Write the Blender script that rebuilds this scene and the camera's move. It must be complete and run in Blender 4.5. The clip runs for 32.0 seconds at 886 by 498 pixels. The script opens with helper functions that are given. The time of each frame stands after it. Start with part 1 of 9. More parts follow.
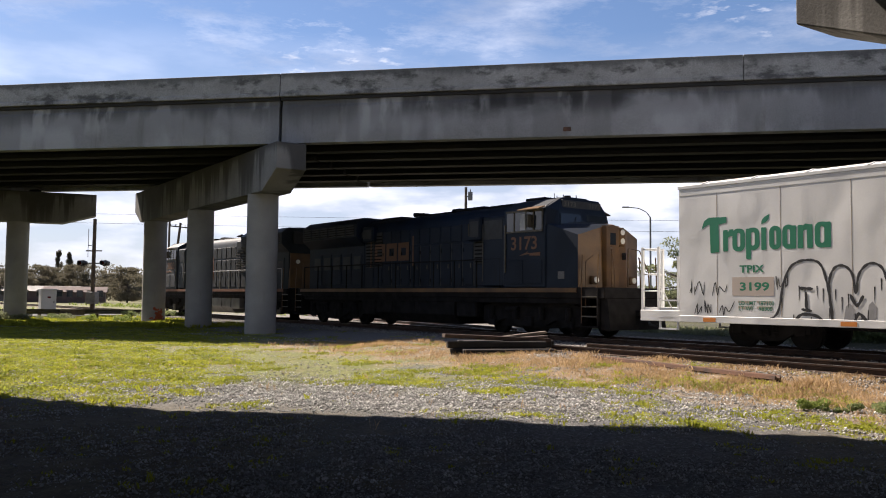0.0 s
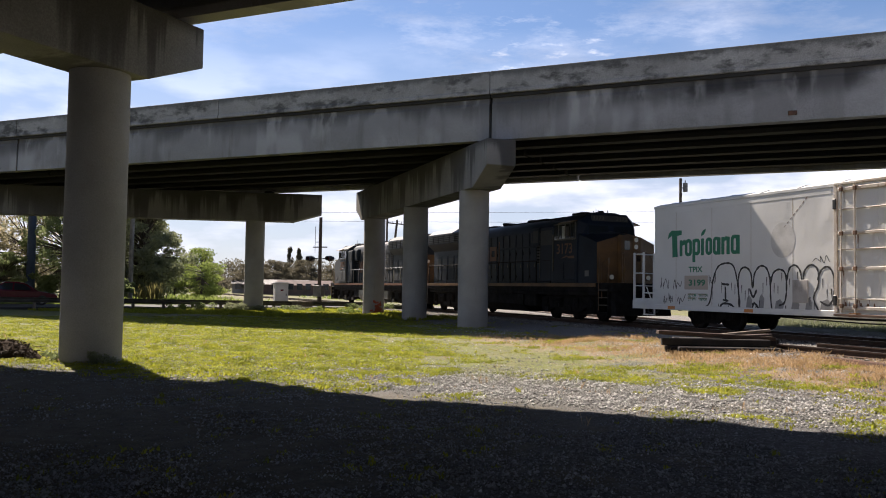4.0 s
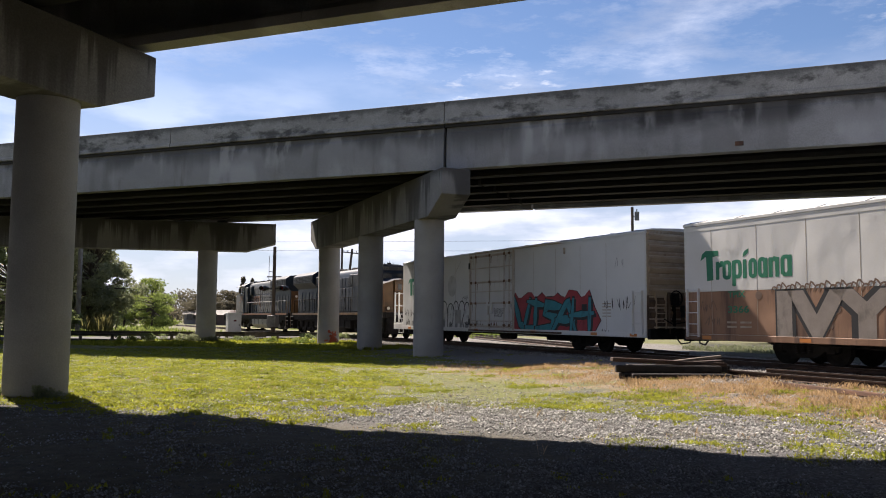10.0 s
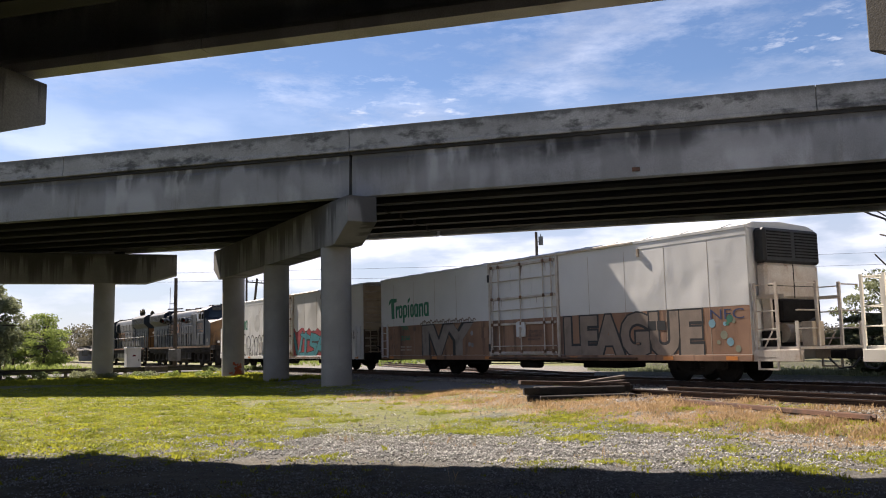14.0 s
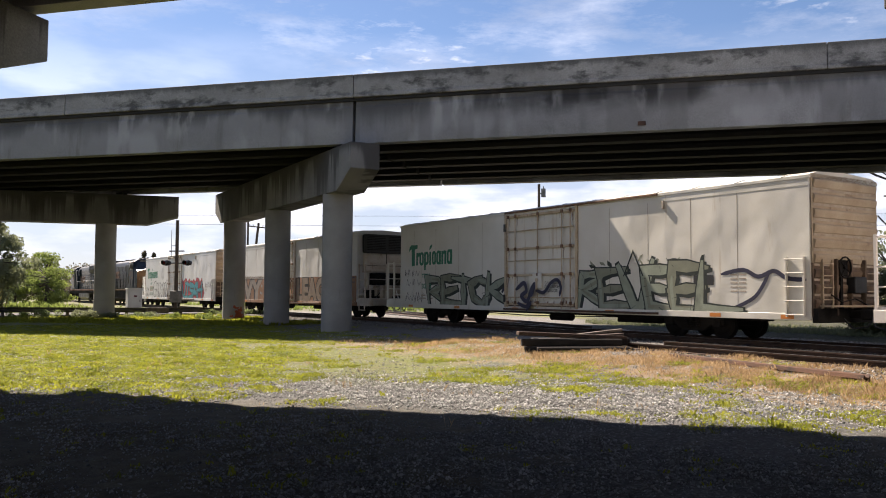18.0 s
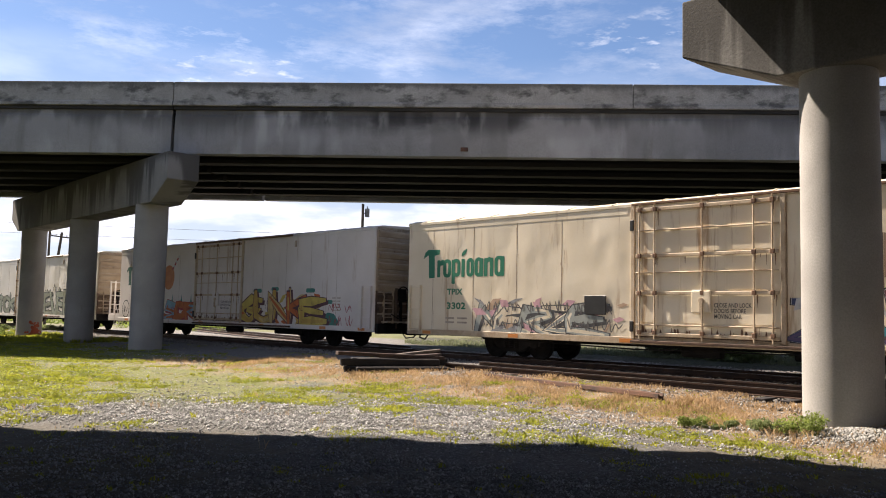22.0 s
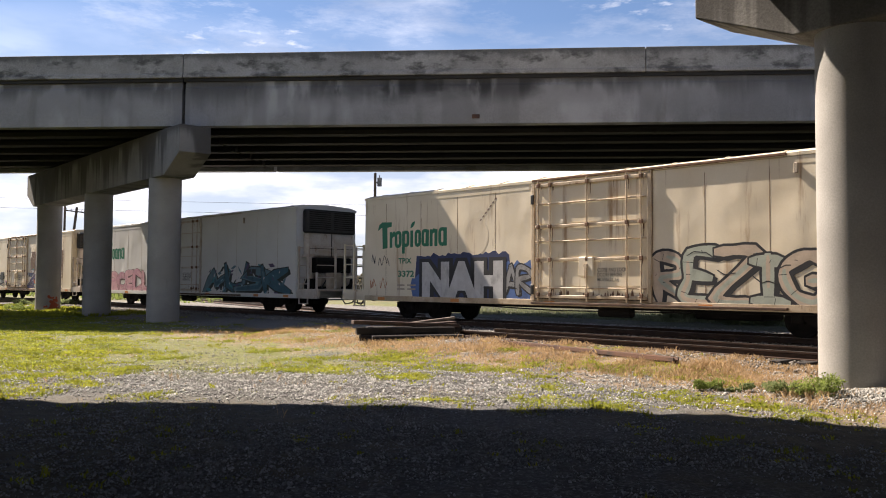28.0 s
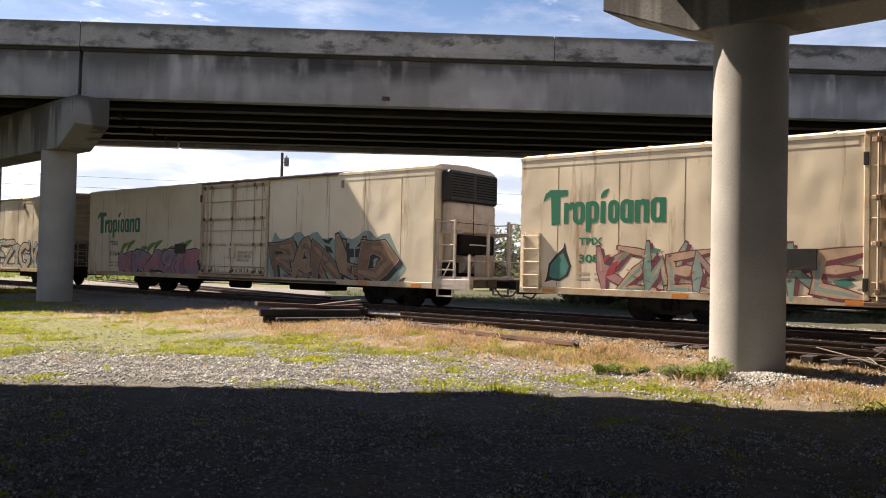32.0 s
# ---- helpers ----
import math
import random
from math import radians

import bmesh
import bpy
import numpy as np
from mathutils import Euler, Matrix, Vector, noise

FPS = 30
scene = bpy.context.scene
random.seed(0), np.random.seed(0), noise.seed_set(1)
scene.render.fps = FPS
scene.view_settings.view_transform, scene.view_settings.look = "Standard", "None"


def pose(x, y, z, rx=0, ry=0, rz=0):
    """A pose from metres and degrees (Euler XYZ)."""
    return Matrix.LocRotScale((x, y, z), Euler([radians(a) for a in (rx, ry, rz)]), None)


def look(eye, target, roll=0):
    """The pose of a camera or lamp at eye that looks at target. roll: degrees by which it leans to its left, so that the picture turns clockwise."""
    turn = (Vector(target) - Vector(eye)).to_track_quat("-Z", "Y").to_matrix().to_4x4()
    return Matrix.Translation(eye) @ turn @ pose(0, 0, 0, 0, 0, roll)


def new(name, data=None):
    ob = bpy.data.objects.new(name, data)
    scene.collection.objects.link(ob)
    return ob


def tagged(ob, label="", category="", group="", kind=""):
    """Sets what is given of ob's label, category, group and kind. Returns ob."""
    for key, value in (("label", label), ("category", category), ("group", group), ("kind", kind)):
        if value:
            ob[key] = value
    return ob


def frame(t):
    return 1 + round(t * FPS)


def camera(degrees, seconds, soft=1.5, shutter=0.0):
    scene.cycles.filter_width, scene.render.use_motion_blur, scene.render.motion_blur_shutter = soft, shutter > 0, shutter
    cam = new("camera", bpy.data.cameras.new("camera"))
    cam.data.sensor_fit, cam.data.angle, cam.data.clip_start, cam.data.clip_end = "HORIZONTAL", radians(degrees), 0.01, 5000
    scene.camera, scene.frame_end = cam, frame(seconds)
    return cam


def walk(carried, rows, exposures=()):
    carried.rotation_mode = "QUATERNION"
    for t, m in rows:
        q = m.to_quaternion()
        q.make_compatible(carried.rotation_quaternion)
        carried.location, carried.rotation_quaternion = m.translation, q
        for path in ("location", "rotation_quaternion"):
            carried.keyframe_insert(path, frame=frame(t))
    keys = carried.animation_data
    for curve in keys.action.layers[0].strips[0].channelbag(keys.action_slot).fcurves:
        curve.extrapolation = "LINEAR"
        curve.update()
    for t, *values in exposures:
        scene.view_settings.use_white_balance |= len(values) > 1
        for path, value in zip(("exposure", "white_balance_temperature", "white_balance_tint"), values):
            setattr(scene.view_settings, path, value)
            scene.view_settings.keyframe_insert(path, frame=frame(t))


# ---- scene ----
EYE = 1.65
cam = camera(55.68, 32.0, soft=1.0)
# seconds, yaw, pitch, roll of the camera, which stands on one spot
PATH = [
    (0.0, 0.0, 3.29, -0.59), (0.5, -0.64, 3.35, 0.13), (1.0, -0.02, 3.35, -0.82), (1.5, 1.34, 3.52, -1.16),
    (2.0, 2.2, 3.57, -0.58), (2.5, 3.66, 3.42, 0.63), (3.0, 6.7, 2.97, 1.3), (3.5, 10.26, 2.59, 0.31),
    (4.0, 14.27, 2.73, -0.92), (4.5, 16.22, 2.86, -1.45), (6.5, 17.64, 3.49, -0.35), (7.0, 17.71, 3.03, -0.44),
    (7.5, 17.31, 3.22, -0.83), (8.0, 15.81, 4.38, -1.38), (8.5, 13.63, 5.17, -1.23), (9.0, 12.19, 5.12, -0.23),
    (9.5, 11.67, 5.0, -0.19), (10.0, 11.24, 4.74, -0.47), (10.5, 10.46, 4.14, -0.47), (11.0, 9.53, 3.78, -0.24),
    (11.5, 9.12, 3.44, 0.11), (12.0, 9.0, 3.93, -0.3), (12.5, 7.93, 5.59, -1.0), (13.0, 7.13, 6.01, -0.22),
    (13.5, 6.2, 6.47, 0.17), (14.0, 5.04, 6.54, 1.19), (14.5, 4.19, 6.08, 1.4), (16.5, 4.48, 4.48, 1.07),
    (17.0, 6.09, 1.3, 1.49), (17.5, 4.69, 2.64, -0.53), (18.0, 5.01, 3.09, -0.38), (18.5, -0.21, 1.82, -0.13),
    (19.0, -13.33, -0.03, 4.3), (19.5, -15.69, -0.79, 2.74), (20.0, -10.39, 0.83, -0.05), (20.5, -7.16, 7.66, -3.4),
    (21.0, -9.28, 4.86, -5.8), (21.5, -11.76, 4.25, -1.67), (22.0, -7.16, 4.6, -1.31), (22.5, -6.25, 5.77, -1.0),
    (23.0, -5.88, 5.23, 0.24), (23.5, -5.57, 5.55, 0.91), (24.0, -4.93, 5.45, 0.79), (24.5, -3.47, 4.91, 1.1),
    (26.5, -3.72, 4.62, -1.02), (27.0, -4.67, 5.24, -1.07), (27.5, -6.02, 3.19, -0.3), (28.0, -6.19, 2.4, -0.35),
    (28.5, -5.88, 3.23, -0.63), (29.0, -5.51, 2.96, -0.33), (29.5, -7.81, 2.35, -1.35), (30.0, -8.41, 2.77, -0.99),
    (30.5, -7.73, 2.4, -0.85), (31.0, -8.03, 2.25, -0.83), (31.5, -9.85, 1.58, -2.3), (32.0, -12.55, 1.35, -1.29),
]
# seconds, stops, kelvin, tint of the camera's own exposure
EXPOSE = [(0, 1.30, 6110, 19), (10, 1.28, 6060, 19), (13, 1.36, 6060, 19), (14, 1.34, 6110, 19), (17, 1.34, 6160, 19), (18, 1.42, 6210, 19), (19, 1.54, 6510, 19), (20, 1.96, 6560, 19), (21, 1.50, 6200, 19), (24, 1.54, 6200, 19), (27, 1.54, 6200, 19), (28, 1.45, 6260, 19), (30, 1.40, 6260, 19), (31, 1.38, 6310, 19), (32, 1.58, 6460, 19)]
walk(cam, [(t, pose(0, 0, EYE, 90 + p, r, y)) for t, y, p, r in PATH], exposures=EXPOSE)
# seconds, metres that the first freight car's front edge has rolled past the mark by the track
RUN = [
    (0.0, 1.11), (0.5, 2.43), (1.0, 3.85), (1.5, 5.14), (2.0, 6.53), (2.5, 7.99), (3.0, 9.39),
    (3.5, 10.76), (4.0, 12.33), (4.5, 13.8), (6.5, 19.96), (7.0, 21.58), (7.5, 23.23), (8.0, 24.95),
    (8.5, 26.59), (9.0, 28.27), (9.5, 30.14), (10.0, 31.84), (10.5, 33.6), (11.0, 35.41), (11.5, 37.2),
    (12.0, 39.14), (12.5, 41.07), (13.0, 42.94), (13.5, 44.94), (14.0, 46.89), (14.5, 48.86), (16.5, 58.35),
    (17.0, 62.67), (17.5, 66.95), (18.0, 71.36), (18.5, 75.83), (19.0, 79.98), (19.5, 84.37), (20.0, 88.62),
    (20.5, 93.1), (21.0, 97.57), (21.5, 102.16), (22.0, 106.62), (22.5, 111.11), (23.0, 115.63), (23.5, 120.11),
    (24.0, 124.74), (24.5, 129.29), (26.5, 147.43), (27.0, 152.32), (27.5, 156.84), (28.0, 161.46), (28.5, 166.08),
    (29.0, 170.74), (29.5, 175.41), (30.0, 180.04), (30.5, 184.7), (31.0, 189.4), (31.5, 194.07), (32.0, 198.73),
]

# ---- world, sun ----
SUN_AZ, SUN_EL = -45.5, 45.5      # degrees clockwise from +y, degrees up
world = bpy.data.worlds.new("world")
scene.world = world
world.use_nodes = True
wn, wl = world.node_tree.nodes, world.node_tree.links
wn.clear()
w_out, w_bg, w_sky = wn.new("ShaderNodeOutputWorld"), wn.new("ShaderNodeBackground"), wn.new("ShaderNodeTexSky")
w_sky.sky_type, w_sky.sun_disc = "NISHITA", False
w_sky.sun_elevation, w_sky.sun_rotation = radians(SUN_EL), radians(SUN_AZ)
w_sky.air_density, w_sky.dust_density, w_sky.ozone_density = 1.0, 0.25, 2.0
w_bg.inputs["Strength"].default_value = 0.039
w_co, w_map, w_n1, w_r1 = wn.new("ShaderNodeTexCoord"), wn.new("ShaderNodeMapping"), wn.new("ShaderNodeTexNoise"), wn.new("ShaderNodeValToRGB")
w_sep, w_low, w_max, w_mix = wn.new("ShaderNodeSeparateXYZ"), wn.new("ShaderNodeValToRGB"), wn.new("ShaderNodeMath"), wn.new("ShaderNodeMix")
w_n2, w_r2, w_mul = wn.new("ShaderNodeTexNoise"), wn.new("ShaderNodeValToRGB"), wn.new("ShaderNodeMath")
w_map.inputs["Scale"].default_value = (1.0, 1.0, 3.4)
w_n1.inputs["Scale"].default_value, w_n1.inputs["Detail"].default_value, w_n1.inputs["Roughness"].default_value = 3.4, 10.0, 0.68
w_n2.inputs["Scale"].default_value, w_n2.inputs["Detail"].default_value = 7.5, 8.0
w_r1.color_ramp.elements[0].position, w_r1.color_ramp.elements[1].position = 0.47, 0.90
w_r2.color_ramp.elements[0].position, w_r2.color_ramp.elements[1].position = 0.41, 0.58
w_low.color_ramp.elements[0].position, w_low.color_ramp.elements[1].position = 0.12, 0.30
w_low.color_ramp.elements[0].color, w_low.color_ramp.elements[1].color = (0.95, 0.95, 0.95, 1), (0.0, 0.0, 0.0, 1)
w_max.operation, w_mul.operation = "MAXIMUM", "MULTIPLY"
w_mix.data_type = "RGBA"
w_r2.color_ramp.elements[0].color = (0.68, 0.68, 0.68, 1)
w_tone = wn.new("ShaderNodeMix")
w_tone.data_type = "RGBA"
w_tone.inputs["A"].default_value, w_tone.inputs["B"].default_value = (7.0, 7.5, 8.2, 1), (12.6, 12.8, 12.9, 1)
w_puff = wn.new("ShaderNodeValToRGB")
w_puff.color_ramp.elements[0].position, w_puff.color_ramp.elements[1].position = 0.42, 0.62
wl.new(w_n2.outputs["Fac"], w_puff.inputs["Fac"])
wl.new(w_puff.outputs["Color"], w_tone.inputs["Factor"])
w_n3, w_r3, w_n4, w_r4, w_fl, w_m2 = (wn.new("ShaderNode" + k) for k in ("TexNoise", "ValToRGB", "TexNoise", "ValToRGB", "Math", "Math"))
w_n3.inputs["Scale"].default_value, w_n3.inputs["Detail"].default_value, w_n3.inputs["Roughness"].default_value = 30.0, 4.0, 0.6
w_n4.inputs["Scale"].default_value, w_n4.inputs["Detail"].default_value = 3.1, 2.0
w_r3.color_ramp.elements[0].position, w_r3.color_ramp.elements[1].position = 0.52, 0.72
w_r4.color_ramp.elements[0].position, w_r4.color_ramp.elements[1].position = 0.53, 0.66
w_r4.color_ramp.elements[1].color = (0.75, 0.75, 0.75, 1)
w_fl.operation, w_m2.operation = "MULTIPLY", "MAXIMUM"
wl.new(w_map.outputs["Vector"], w_n3.inputs["Vector"])
wl.new(w_map.outputs["Vector"], w_n4.inputs["Vector"])
wl.new(w_n3.outputs["Fac"], w_r3.inputs["Fac"])
wl.new(w_n4.outputs["Fac"], w_r4.inputs["Fac"])
wl.new(w_r3.outputs["Color"], w_fl.inputs[0])
wl.new(w_r4.outputs["Color"], w_fl.inputs[1])
wl.new(w_tone.outputs["Result"], w_mix.inputs["B"])
wl.new(w_co.outputs["Generated"], w_map.inputs["Vector"])
wl.new(w_map.outputs["Vector"], w_n1.inputs["Vector"])
wl.new(w_map.outputs["Vector"], w_n2.inputs["Vector"])
wl.new(w_n1.outputs["Fac"], w_r1.inputs["Fac"])
wl.new(w_n2.outputs["Fac"], w_r2.inputs["Fac"])
wl.new(w_co.outputs["Generated"], w_sep.inputs["Vector"])
wl.new(w_sep.outputs["Z"], w_low.inputs["Fac"])
wl.new(w_low.outputs["Color"], w_mul.inputs[0])
wl.new(w_r2.outputs["Color"], w_mul.inputs[1])
wl.new(w_mul.outputs["Value"], w_max.inputs[0])
wl.new(w_r1.outputs["Color"], w_max.inputs[1])
wl.new(w_max.outputs["Value"], w_m2.inputs[0])
wl.new(w_fl.outputs["Value"], w_m2.inputs[1])
wl.new(w_m2.outputs["Value"], w_mix.inputs["Factor"])
w_hs = wn.new("ShaderNodeHueSaturation")
w_hs.inputs["Saturation"].default_value = 1.05
w_hs.inputs["Value"].default_value = 1.10
wl.new(w_sky.outputs["Color"], w_hs.inputs["Color"])
wl.new(w_hs.outputs["Color"], w_mix.inputs["A"])
wl.new(w_mix.outputs["Result"], w_bg.inputs["Color"])
wl.new(w_bg.outputs["Background"], w_out.inputs["Surface"])
sun = new("sun", bpy.data.lights.new("sun", "SUN"))
sun.data.energy, sun.data.angle, sun.data.color = 5.0, radians(0.55), (1.0, 0.88, 0.68)
sa, se = radians(SUN_AZ), radians(SUN_EL)
sun.matrix_world = look((60 * math.sin(sa) * math.cos(se), 60 * math.cos(sa) * math.cos(se), 60 * math.sin(se)), (0, 0, 0))


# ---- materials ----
BASE_SCALE = 0.86       # every base colour scaled down, so shade falls darker against the sky


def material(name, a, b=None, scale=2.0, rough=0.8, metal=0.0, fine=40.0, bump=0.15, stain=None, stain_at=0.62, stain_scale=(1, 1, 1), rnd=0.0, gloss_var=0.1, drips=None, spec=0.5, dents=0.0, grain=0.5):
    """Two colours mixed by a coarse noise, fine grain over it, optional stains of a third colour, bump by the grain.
    drips = (top edge, longest run, runs per metre, colour, and the noise band that sets their lengths): runs of uneven
    length in that colour, down from the top edge."""
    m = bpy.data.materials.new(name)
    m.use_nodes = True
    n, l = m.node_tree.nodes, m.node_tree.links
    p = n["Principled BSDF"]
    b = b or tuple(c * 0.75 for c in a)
    a, b = tuple(c * BASE_SCALE for c in a), tuple(c * BASE_SCALE for c in b)
    co = n.new("ShaderNodeTexCoord")
    n1 = n.new("ShaderNodeTexNoise")
    n1.inputs["Scale"].default_value, n1.inputs["Detail"].default_value = scale, 6.0
    n2 = n.new("ShaderNodeTexNoise")
    n2.inputs["Scale"].default_value, n2.inputs["Detail"].default_value = fine, 4.0
    ramp = n.new("ShaderNodeValToRGB")
    ramp.color_ramp.elements[0].position, ramp.color_ramp.elements[1].position = 0.35, 0.68
    ramp.color_ramp.elements[0].color, ramp.color_ramp.elements[1].color = (*a, 1), (*b, 1)
    l.new(co.outputs["Object"], n1.inputs["Vector"])
    l.new(co.outputs["Object"], n2.inputs["Vector"])
    l.new(n1.outputs["Fac"], ramp.inputs["Fac"])
    col = ramp.outputs["Color"]
    if stain:
        mp, n3, r3, mx = n.new("ShaderNodeMapping"), n.new("ShaderNodeTexNoise"), n.new("ShaderNodeValToRGB"), n.new("ShaderNodeMix")
        mp.inputs["Scale"].default_value = stain_scale
        n3.inputs["Scale"].default_value, n3.inputs["Detail"].default_value, n3.inputs["Roughness"].default_value = 1.0, 7.0, 0.65
        r3.color_ramp.elements[0].position, r3.color_ramp.elements[1].position = stain_at, stain_at + 0.12
        mx.data_type = "RGBA"
        mx.inputs["B"].default_value = (*stain, 1)
        l.new(co.outputs["Object"], mp.inputs["Vector"])
        l.new(mp.outputs["Vector"], n3.inputs["Vector"])
        l.new(n3.outputs["Fac"], r3.inputs["Fac"])
        l.new(r3.outputs["Color"], mx.inputs["Factor"])
        l.new(col, mx.inputs["A"])
        col = mx.outputs["Result"]
    if drips:
        z_top, run, per, ink, lo, hi = drips
        mp, nd, ln, sp, dz, fa, rg, mul, mx = (n.new("ShaderNode" + k) for k in ("Mapping", "TexNoise", "MapRange", "SeparateXYZ", "Math", "Math", "MapRange", "Math", "Mix"))
        mp.inputs["Scale"].default_value = (per, per * 0.3, 0.0)
        nd.inputs["Scale"].default_value, nd.inputs["Detail"].default_value, nd.inputs["Roughness"].default_value = 1.0, 5.0, 0.7
        ln.inputs["From Min"].default_value, ln.inputs["From Max"].default_value, ln.inputs["To Min"].default_value, ln.inputs["To Max"].default_value = lo, hi, 0.15 * run, run
        dz.operation, dz.inputs[0].default_value = "SUBTRACT", z_top
        fa.operation, mul.operation = "DIVIDE", "MULTIPLY"
        rg.interpolation_type = "SMOOTHSTEP"
        rg.inputs["From Min"].default_value, rg.inputs["From Max"].default_value, rg.inputs["To Min"].default_value, rg.inputs["To Max"].default_value = 0.30, 1.15, 0.95, 0.0
        mx.data_type = "RGBA"
        mx.inputs["B"].default_value = (*ink, 1)
        l.new(co.outputs["Object"], mp.inputs["Vector"])
        l.new(mp.outputs["Vector"], nd.inputs["Vector"])
        l.new(nd.outputs["Fac"], ln.inputs["Value"])
        l.new(co.outputs["Object"], sp.inputs["Vector"])
        l.new(sp.outputs["Z"], dz.inputs[1])
        l.new(dz.outputs["Value"], fa.inputs[0])
        l.new(ln.outputs["Result"], fa.inputs[1])
        l.new(fa.outputs["Value"], rg.inputs["Value"])
        l.new(rg.outputs["Result"], mul.inputs[0])
        mul.inputs[1].default_value = 0.85
        l.new(mul.outputs["Value"], mx.inputs["Factor"])
        l.new(col, mx.inputs["A"])
        col = mx.outputs["Result"]
    gr = n.new("ShaderNodeMix")
    gr.data_type, gr.blend_type = "RGBA", "MULTIPLY"
    gr.inputs["Factor"].default_value = grain
    gm = n.new("ShaderNodeMapRange")
    gm.inputs["From Min"].default_value, gm.inputs["From Max"].default_value = 0.3, 0.7
    gm.inputs["To Min"].default_value, gm.inputs["To Max"].default_value = 0.7, 1.15
    l.new(n2.outputs["Fac"], gm.inputs["Value"])
    l.new(col, gr.inputs["A"])
    l.new(gm.outputs["Result"], gr.inputs["B"])
    col = gr.outputs["Result"]
    if rnd:
        oi, hs, mr = n.new("ShaderNodeObjectInfo"), n.new("ShaderNodeHueSaturation"), n.new("ShaderNodeMapRange")
        mr.inputs["To Min"].default_value, mr.inputs["To Max"].default_value = 1 - rnd, 1 + rnd
        l.new(oi.outputs["Random"], mr.inputs["Value"])
        l.new(mr.outputs["Result"], hs.inputs["Value"])
        l.new(col, hs.inputs["Color"])
        col = hs.outputs["Color"]
    l.new(col, p.inputs["Base Color"])
    rr = n.new("ShaderNodeMapRange")
    rr.inputs["To Min"].default_value, rr.inputs["To Max"].default_value = max(0.02, rough - gloss_var), min(1.0, rough + gloss_var)
    l.new(n1.outputs["Fac"], rr.inputs["Value"])
    l.new(rr.outputs["Result"], p.inputs["Roughness"])
    p.inputs["Metallic"].default_value = metal
    p.inputs["Specular IOR Level"].default_value = spec
    if bump:
        bp = n.new("ShaderNodeBump")
        bp.inputs["Strength"].default_value, bp.inputs["Distance"].default_value = bump, 0.02
        l.new(n2.outputs["Fac"], bp.inputs["Height"])
        l.new(bp.outputs["Normal"], p.inputs["Normal"])
        if dents:      # broad waves of pressed sheet metal
            nw, bw, mw = n.new("ShaderNodeTexNoise"), n.new("ShaderNodeBump"), n.new("ShaderNodeMapping")
            mw.inputs["Scale"].default_value = (1.0, 1.0, 0.7)
            nw.inputs["Scale"].default_value, nw.inputs["Detail"].default_value = 1.1, 1.0
            bw.inputs["Strength"].default_value, bw.inputs["Distance"].default_value = 1.0, dents
            l.new(co.outputs["Object"], mw.inputs["Vector"])
            l.new(mw.outputs["Vector"], nw.inputs["Vector"])
            l.new(nw.outputs["Fac"], bw.inputs["Height"])
            l.new(bw.outputs["Normal"], bp.inputs["Normal"])
    return m


def plain(name, c, rough=0.6, metal=0.0, emit=None):
    m = bpy.data.materials.new(name)
    m.use_nodes = True
    p = m.node_tree.nodes["Principled BSDF"]
    p.inputs["Base Color"].default_value, p.inputs["Roughness"].default_value, p.inputs["Metallic"].default_value = (*c, 1), rough, metal
    if emit:
        p.inputs["Emission Color"].default_value, p.inputs["Emission Strength"].default_value = (*c, 1), emit
    return m


CONC = material("concrete", (0.275, 0.268, 0.254), (0.195, 0.190, 0.180), 0.7, 0.85, 0, 30, 0.2, (0.13, 0.12, 0.105), 0.6, (0.9, 0.9, 0.16), drips=(7.95, 3.2, 0.50, (0.045, 0.042, 0.038), 0.45, 0.56), grain=0.8)
CONC_COL = material("column_concrete", (0.40, 0.388, 0.362), (0.31, 0.30, 0.28), 0.9, 0.85, 0, 35, 0.07, (0.22, 0.20, 0.17), 0.62, (1.6, 1.6, 0.25), grain=0.4)
CONC_PAR = material("parapet_concrete", (0.41, 0.40, 0.37), (0.295, 0.288, 0.266), 0.8, 0.9, 0, 26, 0.25, (0.09, 0.088, 0.08), 0.50, (0.75, 0.75, 1.5), drips=(10.93, 0.6, 0.8, (0.10, 0.098, 0.09), 0.30, 0.74), grain=0.8)
CONC_GIR = material("girder_concrete", (0.36, 0.358, 0.355), (0.275, 0.273, 0.27), 0.45, 0.85, 0, 30, 0.15, (0.20, 0.19, 0.175), 0.56, (1.1, 1.1, 0.10), drips=(9.95, 1.7, 0.20, (0.06, 0.058, 0.056), 0.40, 0.64), grain=0.8)


